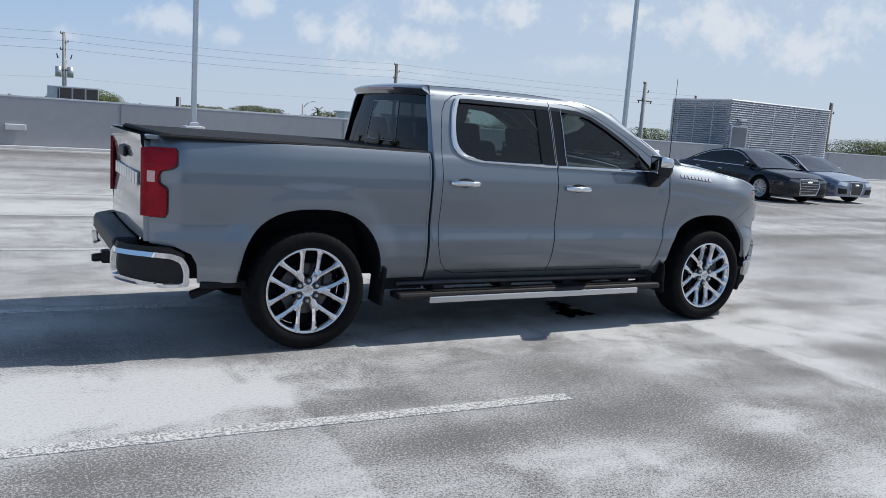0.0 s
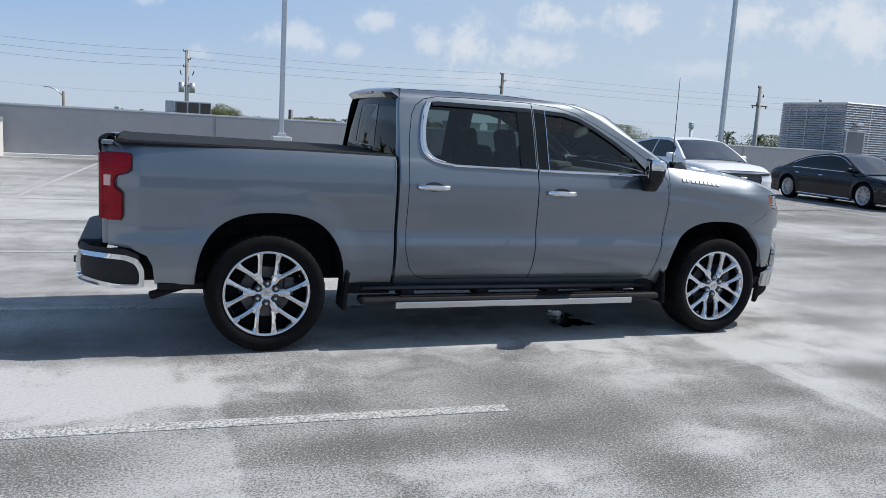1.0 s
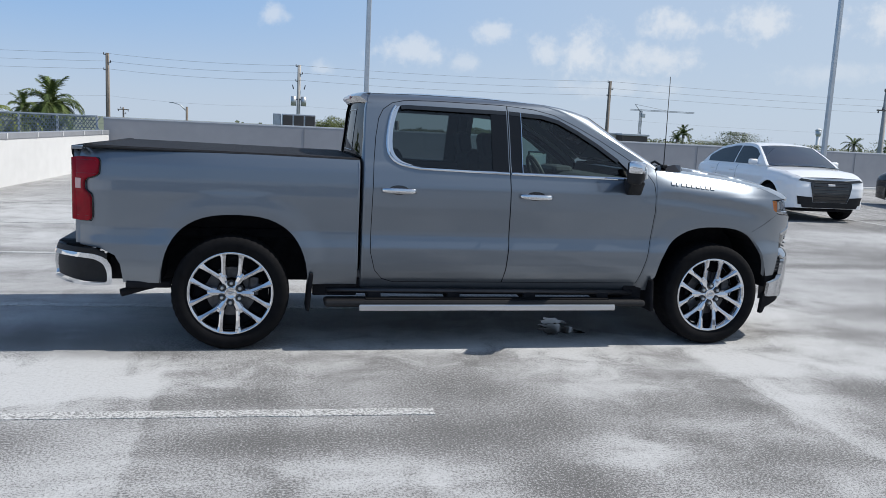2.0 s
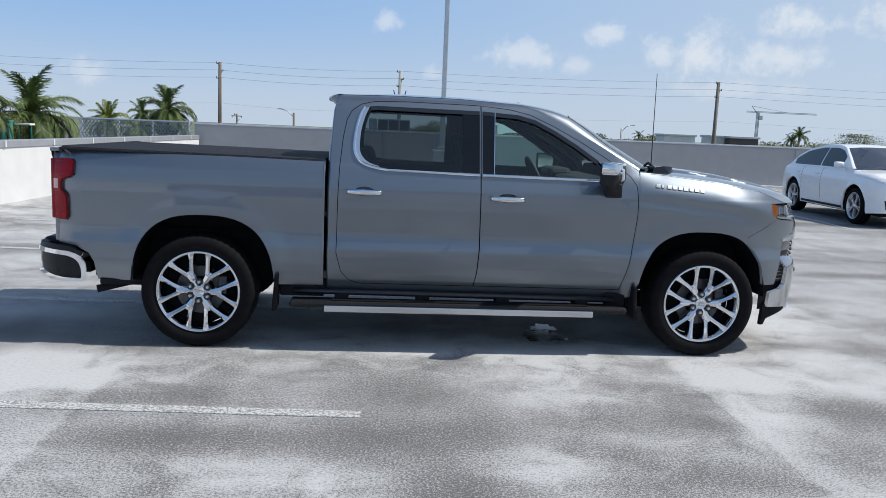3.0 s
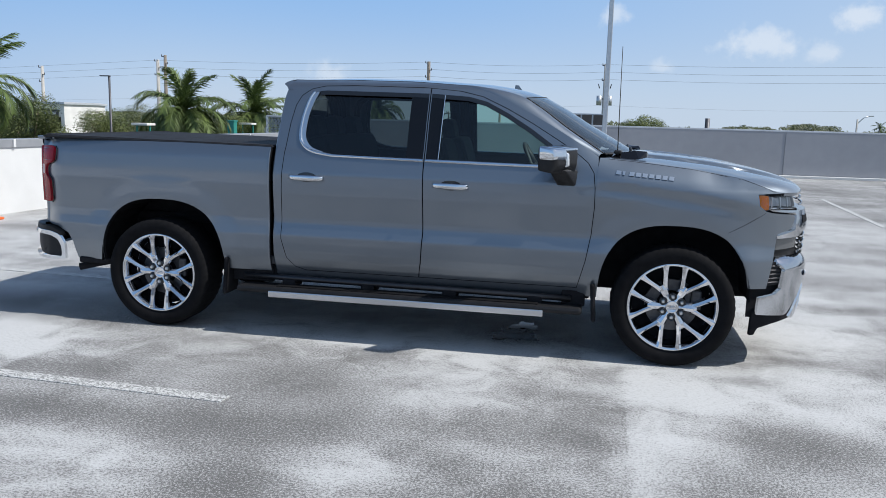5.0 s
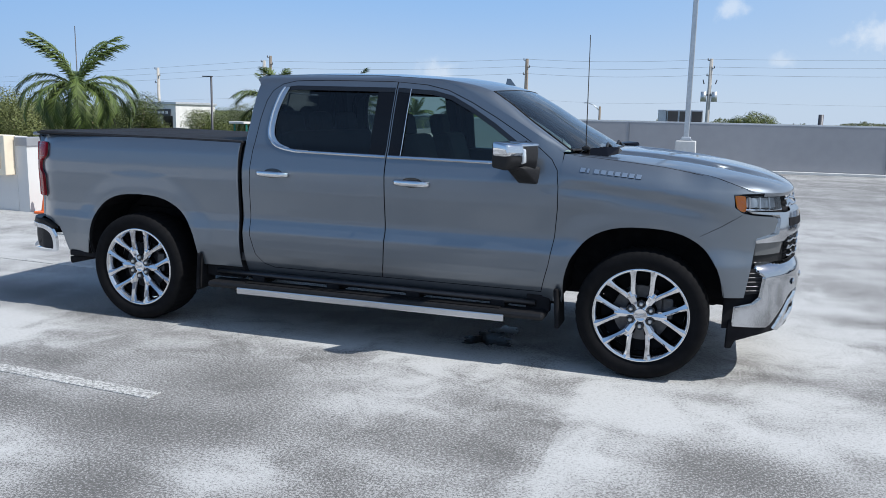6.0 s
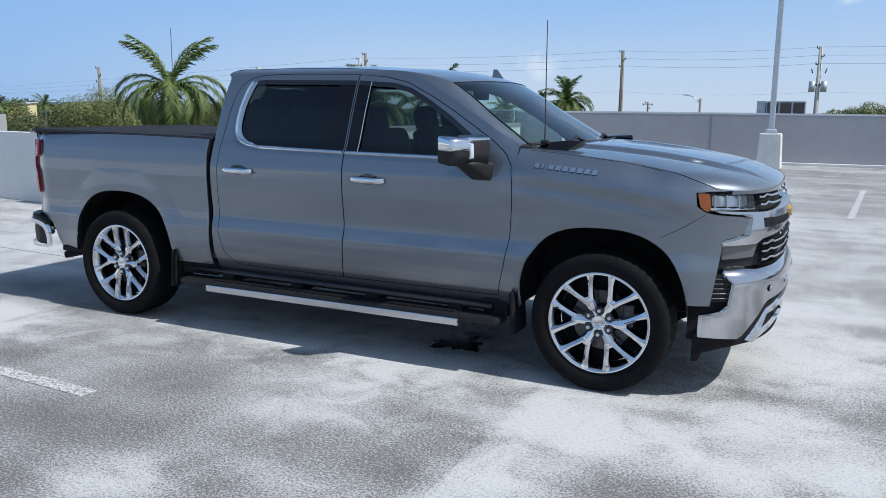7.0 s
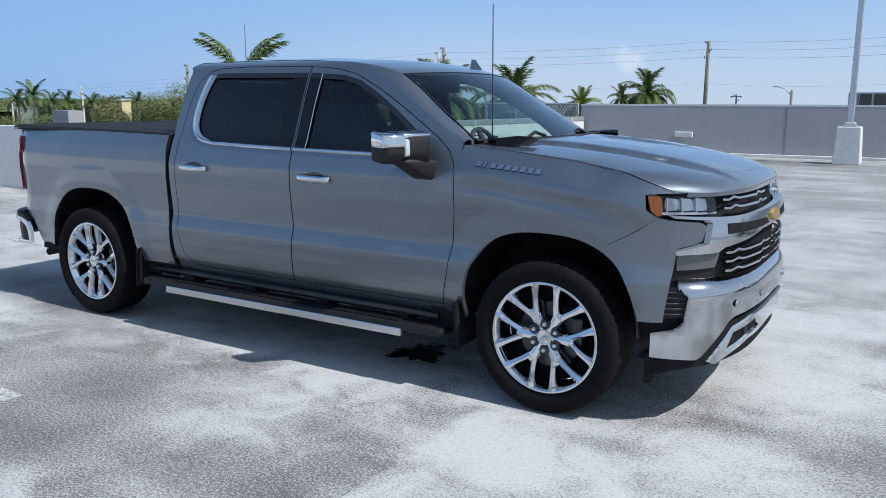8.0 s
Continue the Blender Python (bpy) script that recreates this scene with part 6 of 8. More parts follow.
def parked_car(name, label, m, body_mat, L, hw, wb, front, shoulder, roof, belt, wr=0.36, spokes=10, roof_mat=None, windows=((0.36, 0.98),), bright=None, low=0.20, gap=0.045, lamp=None, lamp_h=0.13, roof_hw=0.66, grille_z=(0.38, 0.78), grille_w=0.42, slat=None, lip=False):
    """A car built round its middle between the axles, nose along +x. shoulder and roof: heights along x; belt: where the cabin starts and ends."""
    car = empty(name, Matrix(), label, "car", "parked cars")
    x1 = wb / 2 + front
    x0 = x1 - L
    xm, half = (x0 + x1) / 2, L / 2
    ax = (wb / 2, -wb / 2)

    def zs(x):
        return smooth_interp(x, shoulder, 0.08)

    def plan_k(x):
        return max(0.0, 1 - min(1, abs(x - xm) / half) ** 7) ** (1 / 7)

    def width(x, z):
        k = (z - low) / (zs(x) - low)
        w = hw * plan_k(x) * (0.945 + 0.055 * math.sin(math.pi * min(1, max(0, k * 0.85 + 0.1))))
        w -= 0.10 * max(0.0, 1 - (zs(x) - z) / 0.10) ** 2 * (0.6 if belt[0] < x < belt[1] else 1.0)
        w += 0.012 * math.exp(-((k - 0.72) / 0.05) ** 2) - 0.015 * math.exp(-((k - 0.30) / 0.12) ** 2)
        for a in ax:
            q = math.hypot(x - a, z - wr)
            w += 0.025 * (1 - sstep(wr + 0.05, wr + 0.16, q))
        return w

    xa, xb = x0 + 0.10, x1 - 0.10
    ra = wr + gap
    foot = []
    for a in sorted(ax):
        foot += [(a - ra, low)] + [(a - ra * math.cos(t), wr + ra * math.sin(t)) for t in (math.pi * k / 14 for k in range(15))] + [(a + ra, low)]
    top = [(xb + (xa - xb) * k / 30, zs(xb + (xa - xb) * k / 30)) for k in range(31)]
    for s in (-1, 1):
        f = lambda x, z, s=s: (x, s * width(x, z), z)
        body = panel("flank", [[(xa, low + 0.06)] + foot + [(xb, low + 0.04)] + top], f, body_mat, car, step=(0.12, 0.06), depth=0.03, out=(0, s, 0))
        # sill, door gaps and handles
        for gx in (belt[0] + (belt[1] - belt[0]) * q for q in ((0.30, 0.60) if L > 4.7 else (0.42,))):
            strip_along("door_gap", [(gx + 0.03, low + 0.14), (gx, zs(gx) - 0.02)], f, 0.012, 0.001, gloss_black, body, (0, s, 0))
            strip_along("door_handle", [(gx - 0.30, zs(gx) - 0.15), (gx - 0.12, zs(gx) - 0.15)], f, 0.03, 0.025, bright or body_mat, body, (0, s, 0))
        strip_along("sill_trim", [(ax[1] + ra + 0.05, low + 0.05), (ax[0] - ra - 0.05, low + 0.05)], f, 0.05, 0.012, bright or black, body, (0, s, 0))
    # ends and deck
    for e, nm in ((1, "nose"), (-1, "tail")):
        xe = xb if e > 0 else xa

        def cap(u, z, e=e, xe=xe):
            w = width(xe, z)
            y = u * w
            k = min(1.0, abs(y) / (hw * 1.02))
            lean = 0.05 * ((z - 0.5) / 0.4) ** 2
            return (xe + e * (half * ((1 - k ** 7) ** (1 / 7) - (1 - min(1, w / (hw * 1.02)) ** 7) ** (1 / 7)) - lean * (1 - u * u)), y, z)
        panel(nm, [[(-1, low + 0.04), (1, low + 0.04), (1, zs(xe)), (-1, zs(xe))]], cap, body_mat, car, step=(0.1, 0.06), depth=0.0, out=(e, 0, 0))
        if e > 0:
            g = panel("grille", [rounded([(-grille_w, grille_z[1] - 0.04), (-grille_w * 0.9, grille_z[1]), (grille_w * 0.9, grille_z[1]), (grille_w, grille_z[1] - 0.04), (grille_w * 0.8, grille_z[0]), (-grille_w * 0.8, grille_z[0])], 0.03)], cap, gloss_black, car, step=(0.1, 0.08), depth=0.01, out=(1, 0, 0), lift=0.012)
            for k in range(6):
                zz = grille_z[0] + 0.04 + (grille_z[1] - grille_z[0] - 0.08) * k / 5
                strip_along("grille_slat", [(-grille_w * 0.84, zz), (grille_w * 0.84, zz)], cap, 0.016, 0.02, slat or bright or satin, g, (1, 0, 0))
            rimpts = [(-grille_w * 0.9, grille_z[1]), (grille_w * 0.9, grille_z[1]), (grille_w * 1.0, grille_z[1] - 0.05), (grille_w * 0.82, grille_z[0]), (-grille_w * 0.82, grille_z[0]), (-grille_w * 1.0, grille_z[1] - 0.05), (-grille_w * 0.9, grille_z[1])]
            strip_along("grille_frame", rimpts, cap, 0.03, 0.022, bright or gloss_black, g, (1, 0, 0))
            strip_along("emblem", [(-0.10, grille_z[1] - 0.09), (0.10, grille_z[1] - 0.09)], cap, 0.05, 0.03, satin, g, (1, 0, 0))
            if lip:
                panel("lower_lip", [rounded([(-0.82, low + 0.05), (0.82, low + 0.05), (0.86, low + 0.17), (-0.86, low + 0.17)], 0.03)], cap, black, car, step=(0.1, 0.06), depth=0.005, out=(1, 0, 0), lift=0.010)
            for s in (-1, 1):
                z1 = zs(xe)
                panel("headlamp", [[(s * 0.52, z1 - 0.05), (s * 0.985, z1 - 0.02), (s * 0.985, z1 - 0.02 - 0.75 * lamp_h), (s * 0.56, z1 - 0.04 - lamp_h)]], cap, lamp or clear_lens, car, step=(0.1, 0.05), depth=0.005, out=(1, 0, 0), lift=0.008)
                panel("air_intake", [[(s * 0.55, low + 0.28), (s * 0.96, low + 0.30), (s * 0.93, low + 0.12), (s * 0.50, low + 0.12)]], cap, black, car, step=(0.1, 0.06), depth=0.005, out=(1, 0, 0), lift=0.008)
    deck_f = lambda u, x: (x, u * width(x, zs(x)), zs(x) + 0.045 * (1 - abs(u) ** 2.2) * (1 - 0.7 * sstep(xb - 0.5, xb, x)) * (1 - 0.7 * sstep(xa + 0.5, xa, x)))
    panel("bonnet_and_deck", [[(-1, xa), (1, xa), (1, xb), (-1, xb)]], deck_f, body_mat, car, step=(0.12, 0.12), depth=0.0, out=(0, 0, 1))
    # cabin
    bw = hw * 0.90

    def zr(x):
        return smooth_interp(x, roof, 0.06)

    def side_y(x, z):
        k = max(0.0, (z - zs(x)) / max(0.2, max(p[1] for p in roof) - zs(x)))
        return (bw - (bw - hw * roof_hw) * k ** 1.25) * (1 - 0.05 * max(0, -x / half) ** 2)
    n = 24
    xs = [belt[0] + (belt[1] - belt[0]) * k / n for k in range(n + 1)]
    outline = [(x, zr(x)) for x in xs[::-1]] + [(belt[0], zs(belt[0]) - 0.02), (belt[1], zs(belt[1]) - 0.02)]
    for s in (-1, 1):
        f = lambda x, z, s=s: (x, s * side_y(x, z), z)
        fr = panel("cabin_side", [outline], f, roof_mat or body_mat, car, step=(0.15, 0.08), depth=0.0, out=(0, s, 0))
        for a, b in windows:
            wa, wb_ = belt[0] + (belt[1] - belt[0]) * a, belt[0] + (belt[1] - belt[0]) * b
            m_ = 10
            up = [(wb_ + (wa - wb_) * k / m_, max(zs(wb_ + (wa - wb_) * k / m_) + 0.03, zr(wb_ + (wa - wb_) * k / m_) - 0.065)) for k in range(m_ + 1)]
            loop = [(wa, zs(wa) + 0.025), (wb_, zs(wb_) + 0.025)] + up
            panel("side_window", [loop], f, car_glass, fr, step=(0.2, 0.1), depth=0.003, out=(0, s, 0), lift=0.004)
        if bright:
            wa, wb_ = belt[0] + (belt[1] - belt[0]) * windows[0][0], belt[0] + (belt[1] - belt[0]) * windows[-1][1]
            arc = [(wa + (wb_ - wa) * k / 16, max(zs(wa + (wb_ - wa) * k / 16) + 0.03, zr(wa + (wb_ - wa) * k / 16) - 0.055)) for k in range(17)]
            strip_along("window_trim", arc, f, 0.022, 0.01, bright, fr, (0, s, 0))
            strip_along("window_trim", [(wa, zs(wa) + 0.018), (wb_, zs(wb_) + 0.018)], f, 0.02, 0.01, bright, fr, (0, s, 0))
        # mirror
        mx = belt[1] - 0.42
        bm = bmesh.new()
        add_box(bm, (mx, s * (bw + 0.14), zs(mx) + 0.09), (0.12, 0.20, 0.13), 0.035)
        add_box(bm, (mx, s * (bw + 0.03), zs(mx) + 0.03), (0.06, 0.12, 0.04), 0.01)
        part("door_mirror", bm, body_mat, fr, smooth=True)
    top_i = max(roof, key=lambda p: p[1])
    flat = [p[0] for p in roof if p[1] > top_i[1] - 0.06]
    r0, r1 = min(flat), max(flat)

    def over(u, x):
        return (x, u * side_y(x, zr(x)), zr(x) + 0.035 * (1 - abs(u) ** 2.2))
    panel("roof_panel", [[(-1, r0), (1, r0), (1, r1), (-1, r1)]], over, roof_mat or body_mat, car, step=(0.2, 0.15), depth=0.0, out=(0, 0, 1), lift=0.002)

    def swell(u, x):
        k = 1 - abs(u) ** 2
        e = 1 if x > 0 else -1
        return (x + e * 0.10 * k, u * side_y(x, zr(x)), zr(x) + 0.03 * k)
    sc = panel("windscreen", [[(-1, r1), (1, r1), (1, belt[1] - 0.02), (-1, belt[1] - 0.02)]], swell, boosted_screen, car, step=(0.2, 0.1), depth=0.0, out=(1, 0, 1))
    panel("rear_screen", [[(-1, belt[0] + 0.02), (1, belt[0] + 0.02), (1, r0), (-1, r0)]], swell, roof_mat or car_glass, car, step=(0.2, 0.1), depth=0.0, out=(-1, 0, 1))
    box("dashboard", ((r1 + belt[1]) / 2 + 0.02, 0, zs(belt[1]) + 0.055), ((belt[1] - r1) * 0.85, hw * 1.25, 0.05), dash_mat, car, 0.02)
    for u in (-0.99, 0.99):
        strip_along("screen_pillar", [(u, r1), (u, belt[1] - 0.02)], swell, 0.07, 0.012, bright if roof_mat else body_mat, sc, (1, 0, 1))
    bm = bmesh.new()
    add_box(bm, (0, 0, 0.33), (L - 0.7, hw * 1.5, 0.22), 0.03)
    add_box(bm, (0, 0, 0.75), (1.6, hw * 1.3, 0.25), 0.05)
    part("underbody", bm, under, car)
    w = car_wheel(spokes, wr)
    first = True
    for a in ax:
        for s, turn in ((-1, 0), (1, 180)):
            mm = pose(a, s * (hw - 0.03), wr, 0, 7 * a, turn)
            if first:
                w.matrix_world = mm
                o, first = w, False
            else:
                o = copy_thing(w, mm)
            o.parent = car
    for a in ax:
        for s in (-1, 1):
            bm = bmesh.new()
            pts = [(a - ra * math.cos(t), wr + ra * math.sin(t)) for t in (math.pi * k / 12 for k in range(13))]
            rows = [[bm.verts.new((x, s * y, z)) for x, z in pts] for y in (hw - 0.05, hw - 0.35)]
            for i in range(12):
                bm.faces.new((rows[0][i], rows[0][i + 1], rows[1][i + 1], rows[1][i]))
            bm.faces.new(rows[1])
            part("wheel_liner", bm, under, car)
    car.matrix_world = m
    return car


car_glass = glass("car_glass", (0.30, 0.33, 0.35), clear=0.22)
# index raised to strengthen the windscreens' reflection of the sky
boosted_screen = glass("boosted_windscreen", (0.85, 0.92, 0.92), clear=0.80, ior=3.0)
# pale grey puts sunlight into the dashboard's colour to brighten the windscreens
dash_mat = material("sunlit_dashboard", (0.30, 0.31, 0.32), 0.8, vary=0.15, scale=8)
white_paint = material("white_car_paint", (0.86, 0.86, 0.86), 0.35, coat=1.0, vary=0.02, scale=4)
black_paint = material("black_car_paint", (0.006, 0.007, 0.011), 0.2, 0.0, coat=0.25, spec=0.35, vary=0.1, scale=4)
blue_grey_paint = metallic_paint("blue_grey_car_paint", (0.16, 0.19, 0.25), 0.5, 0.3)
soft_top = material("soft_top_cloth", (0.012, 0.012, 0.013), 0.9, vary=0.2, scale=40)


def heading(x, y, turn):
    """A pose on the deck with the nose towards -y, turned by some degrees."""
    return pose(x, y, 0, 0, 0, -90 + turn)


parked_car("suv", "white coupe-roofed sport utility car with dark glass", heading(10.60, 11.02, -4.5), white_paint, 4.99, 0.985, 2.99, 0.92,
           [(-2.6, 1.04), (-2.2, 1.13), (-1.2, 1.14), (0.7, 1.14), (1.1, 1.14), (1.9, 1.08), (2.25, 1.00), (2.5, 0.88)],
           [(-2.05, 1.12), (-1.75, 1.36), (-1.3, 1.55), (-0.6, 1.65), (0.1, 1.655), (0.42, 1.60), (0.85, 1.38), (1.24, 1.14)], (-2.08, 1.24), wr=0.39, gap=0.07, lamp=gloss_black, lamp_h=0.06, spokes=5, windows=((0.10, 0.52), (0.535, 0.83)), bright=None, low=0.27, grille_z=(0.46, 0.90), grille_w=0.60, slat=dull, lip=True)
parked_car("sedan", "long black saloon car with chrome window trim", heading(17.25, 11.95, -5.0), black_paint, 5.3, 0.965, 3.12, 0.99,
           [(-2.7, 0.86), (-2.3, 0.97), (-1.2, 0.98), (0.9, 0.95), (1.3, 0.93), (2.1, 0.84), (2.4, 0.76), (2.6, 0.68)],
           [(-1.95, 0.98), (-1.45, 1.21), (-0.9, 1.38), (-0.2, 1.47), (0.2, 1.45), (0.5, 1.38), (0.95, 1.16), (1.42, 0.93)], (-1.98, 1.42), wr=0.36, spokes=10, windows=((0.13, 0.47), (0.485, 0.83)), bright=chrome, low=0.17, lamp=smoke_lens, lamp_h=0.085, grille_z=(0.26, 0.71), grille_w=0.52)
parked_car("convertible", "blue-grey convertible car with a closed black soft top", heading(20.05, 12.1, -5.0), blue_grey_paint, 4.65, 0.93, 2.75, 0.90,
           [(-2.4, 0.84), (-2.0, 0.93), (-1.0, 0.94), (0.7, 0.91), (1.1, 0.89), (1.8, 0.80), (2.1, 0.72), (2.3, 0.65)],
           [(-1.55, 0.94), (-1.2, 1.18), (-0.8, 1.33), (-0.2, 1.39), (0.05, 1.37), (0.3, 1.30), (0.7, 1.10), (1.08, 0.89)], (-1.58, 1.08), wr=0.345, spokes=10, roof_mat=soft_top, windows=((0.40, 0.83),), bright=chrome, low=0.17, grille_z=(0.25, 0.66), grille_w=0.36, slat=gloss_black)

# ---- on the deck: lamp posts, plant room, screen, small fixtures ----
def lamp_post(x, y, label):
    lp = empty("lamp_post", pose(x, y, 0), label, "lamp post", "deck lamp posts")
    bm = bmesh.new()
    add_box(bm, (0, 0, 0.49), (0.66, 0.66, 0.98), 0.025, taper=0.86)
    part("plinth", bm, concrete, lp)
    box("base_plate", (0, 0, 1.0), (0.34, 0.34, 0.03), galv, lp, 0.005)
    box("base_cover", (0, 0, 1.05), (0.26, 0.26, 0.09), cap_mat, lp, 0.02)
    for dx in (-0.12, 0.12):
        for dy in (-0.12, 0.12):
            box("anchor_bolt", (dx, dy, 1.03), (0.03, 0.03, 0.05), galv, lp, 0.006)
    bm = bmesh.new()
    add_box(bm, (0, 0, 5.05), (0.15, 0.15, 8.0), 0.02, taper=0.9)
    part("post", bm, galv, lp)
    for s in (-1, 1):
        h = box("lamp_head", (s * 0.55, 0, 9.08), (0.75, 0.36, 0.14), galv, lp, 0.03)
        box("diffuser", (s * 0.55, 0, 9.0), (0.55, 0.28, 0.03), clear_lens, h, 0.005)
    return lp


lamp_post(1.41, 19.05, "tall grey lamp post on a square concrete plinth")
lamp_post(17.57, 18.35, "tall grey lamp post on a concrete plinth by the cars")

louvre_mat = material("louvre_metal", (0.46, 0.48, 0.51), 0.5, 0.4, vary=0.1, scale=6)
pr = empty("plant_enclosure", pose(28.35, 22.95, 0, 0, 0, 2), "louvred grey metal plant enclosure with a steel door", "plant room")
box("core", (3.95, 1.9, 1.83), (7.5, 3.4, 3.60), under, pr)
for k in range(34):
    z = 0.08 + 0.111 * k
    bm = bmesh.new()
    add_box(bm, (3.95, -0.04, z), (8.0, 0.12, 0.062), 0.0, Euler((-0.6, 0, 0)).to_matrix())
    part("slat", bm, louvre_mat, pr)
    bm = bmesh.new()
    add_box(bm, (-0.04, 1.9, z), (0.12, 3.85, 0.062), 0.0, Euler((0, -0.6, 0)).to_matrix())
    part("slat", bm, louvre_mat, pr)
for x in (1.6, 3.3, 5.0, 6.6):
    box("mullion", (x, -0.06, 1.88), (0.06, 0.07, 3.74), louvre_mat, pr)
for y in (1.0, 2.2, 3.3):
    box("mullion", (-0.06, y, 1.88), (0.07, 0.06, 3.74), louvre_mat, pr)
d = box("door", (0.66, -0.15, 1.22), (1.06, 0.06, 2.42), material("grey_door_paint", (0.14, 0.15, 0.17), 0.5, vary=0.05, scale=6), pr, 0.01)
box("door_frame", (0.66, -0.13, 2.47), (1.24, 0.09, 0.08), louvre_mat, d)
for x in (0.08, 1.24):
    box("door_frame", (x, -0.13, 1.22), (0.08, 0.09, 2.42), louvre_mat, d)
box("door_handle", (1.08, -0.20, 1.05), (0.12, 0.04, 0.03), satin, d, 0.008)
box("bulkhead_lamp", (0.75, -0.20, 2.80), (0.46, 0.20, 0.13), cap_mat, pr, 0.02)

# guard band along the ramp wall
band = empty("ramp_guard_band", Matrix(), "grey metal guard strip along the white ramp wall", "guard rail", kind="structure")
ra_, rb_ = Vector((-7.63, 3.55, 0)), Vector((-6.53, 20.1, 0))
mid, dd = (ra_ + rb_) / 2, rb_ - ra_
rot = Matrix.Rotation(math.atan2(dd.y, dd.x), 3, "Z")
bm = bmesh.new()
add_box(bm, mid + Vector((0, 0, 1.055)), (dd.length, 0.26, 0.13), 0.01, rot)
part("guard_strip", bm, material("guard_metal", (0.30, 0.31, 0.33), 0.5, 0.3, vary=0.1, scale=6), band)
for k in range(9):
    p = ra_ + dd * ((k + 0.5) / 9)
    box("clip", p + Vector((0.14, 0, 1.06)), (0.03, 0.05, 0.12), white_wall, band, 0.005)

# pierced metal screen beyond the ramp
scr = empty("pierced_screen", Matrix(), "blue-grey pierced metal screen panels", "screen", kind="structure")
screen_mat = material("screen_metal", (0.20, 0.235, 0.29), 0.5, 0.4, vary=0.1, scale=8)
bm = bmesh.new()
for k in range(31):
    x = -10.2 + 0.11 * k
    for a in (-0.62, 0.62):
        for z in (0.80, 1.28):
            add_box(bm, (x, 20.55, z), (0.020, 0.02, 0.58), 0.0, Euler((0, a, 0)).to_matrix())
for k in range(9):
    add_box(bm, (-8.55, 20.56, 0.60 + 0.112 * k), (3.40, 0.016, 0.016))
lat = part("lattice", bm, screen_mat, scr)
tagged(lat, kind="stuff")
for z in (0.55, 1.53):
    box("screen_rail", (-8.55, 20.55, z), (3.45, 0.06, 0.04), cap_mat, scr)
for x in (-10.27, -9.1, -8.0, -6.85):
    box("screen_post", (x, 20.58, 0.77), (0.06, 0.06, 1.55), cap_mat, scr)
wall_between("wall_ramp_far", (-14, 20.7), (-6.6, 20.7), 0.55, 0.25, grey_wall, label="low grey wall below the metal screen", cap=False)

# light fixture on the far wall, cabinet and traffic cone by the ramp
wl = box("wall_light", (-3.3, 20.50, 0.61), (0.55, 0.10, 0.17), white_wall, None, 0.02)
tagged(wl, "white plastic emergency light on the grey wall", "wall light")
hc = empty("hose_cabinet", pose(-8.02, 3.525, 0.83, 0, 0, -4), "cream metal cabinet hung on the white parapet", "cabinet")
cream = material("cream_paint", (0.74, 0.66, 0.52), 0.5, vary=0.08, scale=8)
box("body", (0.03, 0.0, 0.02), (0.40, 0.20, 0.60), cream, hc, 0.012)
box("recess", (0.03, -0.103, 0.03), (0.20, 0.012, 0.42), material("cabinet_inside", (0.42, 0.33, 0.22), 0.6, vary=0.2, scale=10), hc, 0.004)
cone = empty("traffic_cone", pose(-7.2, 3.58, 0), "orange rubber traffic cone beside the white wall", "traffic cone")
orange = material("orange_rubber", (0.75, 0.13, 0.02), 0.55, vary=0.12, scale=12)
box("foot", (0, 0, 0.018), (0.29, 0.29, 0.036), orange, cone, 0.012)
bm = bmesh.new()
add_lathe(bm, [(0.11, 0.036), (0.10, 0.05), (0.026, 0.50), (0.018, 0.52), (0.0, 0.52)], 20, "z")
bmesh.ops.recalc_face_normals(bm, faces=bm.faces)
part("cone_body", bm, orange, cone, smooth=True)
kb = box("wall_kerb", ((FAR_A.x + FAR_B.x) / 2, (FAR_A.y + FAR_B.y) / 2 - 0.12, 0.04), ((FAR_B - FAR_A).length, 0.20, 0.08), concrete, None, 0.01, Matrix.Rotation(math.atan2((FAR_B - FAR_A).y, (FAR_B - FAR_A).x), 3, "Z"))
tagged(kb, "pale concrete kerb along the foot of the grey wall", "kerb", kind="structure")
joint_mat = material("joint_sealant", (0.20, 0.205, 0.22), 0.7, vary=0.1, scale=4)
for k in range(8):
    p = FAR_A + (FAR_B - FAR_A).normalized() * (6.2 + 7.6 * k)
    jt = box("wall_joint", (p.x, p.y - 0.004, 0.75), (0.02, 0.012, 1.42), joint_mat, None, 0.0)
    tagged(jt, "narrow sealed joint in the grey wall", "joint", kind="structure")

# ---- beyond the deck ----
ground_mat = material("town_ground", (0.12, 0.14, 0.09), 0.9, vary=0.4, scale=0.05)
gd = slab("ground", -2500, -2500, 2500, 2500, GROUND - 0.5, GROUND, ground_mat)
tagged(gd, "grassy and paved town ground below the deck", "ground", kind="structure")
wall_between("wall_east", (60, -40), (60, 26), 1.47, 0.25, grey_wall, label="grey painted parapet wall", cap=True)
wall_between("wall_south", (-14, -40), (60, -40), 1.47, 0.25, grey_wall, label="grey painted parapet wall behind the walk")
wall_between("wall_far_west", (-14, -40), (-14, 4), 1.13, 0.22, white_wall, label="white painted parapet wall", cap=False)

wood = material("weathered_pole_wood", (0.20, 0.17, 0.14), 0.85, vary=0.25, scale=6, bump=0.3, bump_scale=40)
con_pole = material("concrete_pole", (0.42, 0.40, 0.37), 0.85, vary=0.15, scale=4)
wire_mat = material("wire", (0.10, 0.10, 0.105), 0.6)
dark_metal = material("dark_metal", (0.09, 0.09, 0.10), 0.5, 0.5, vary=0.15, scale=6)


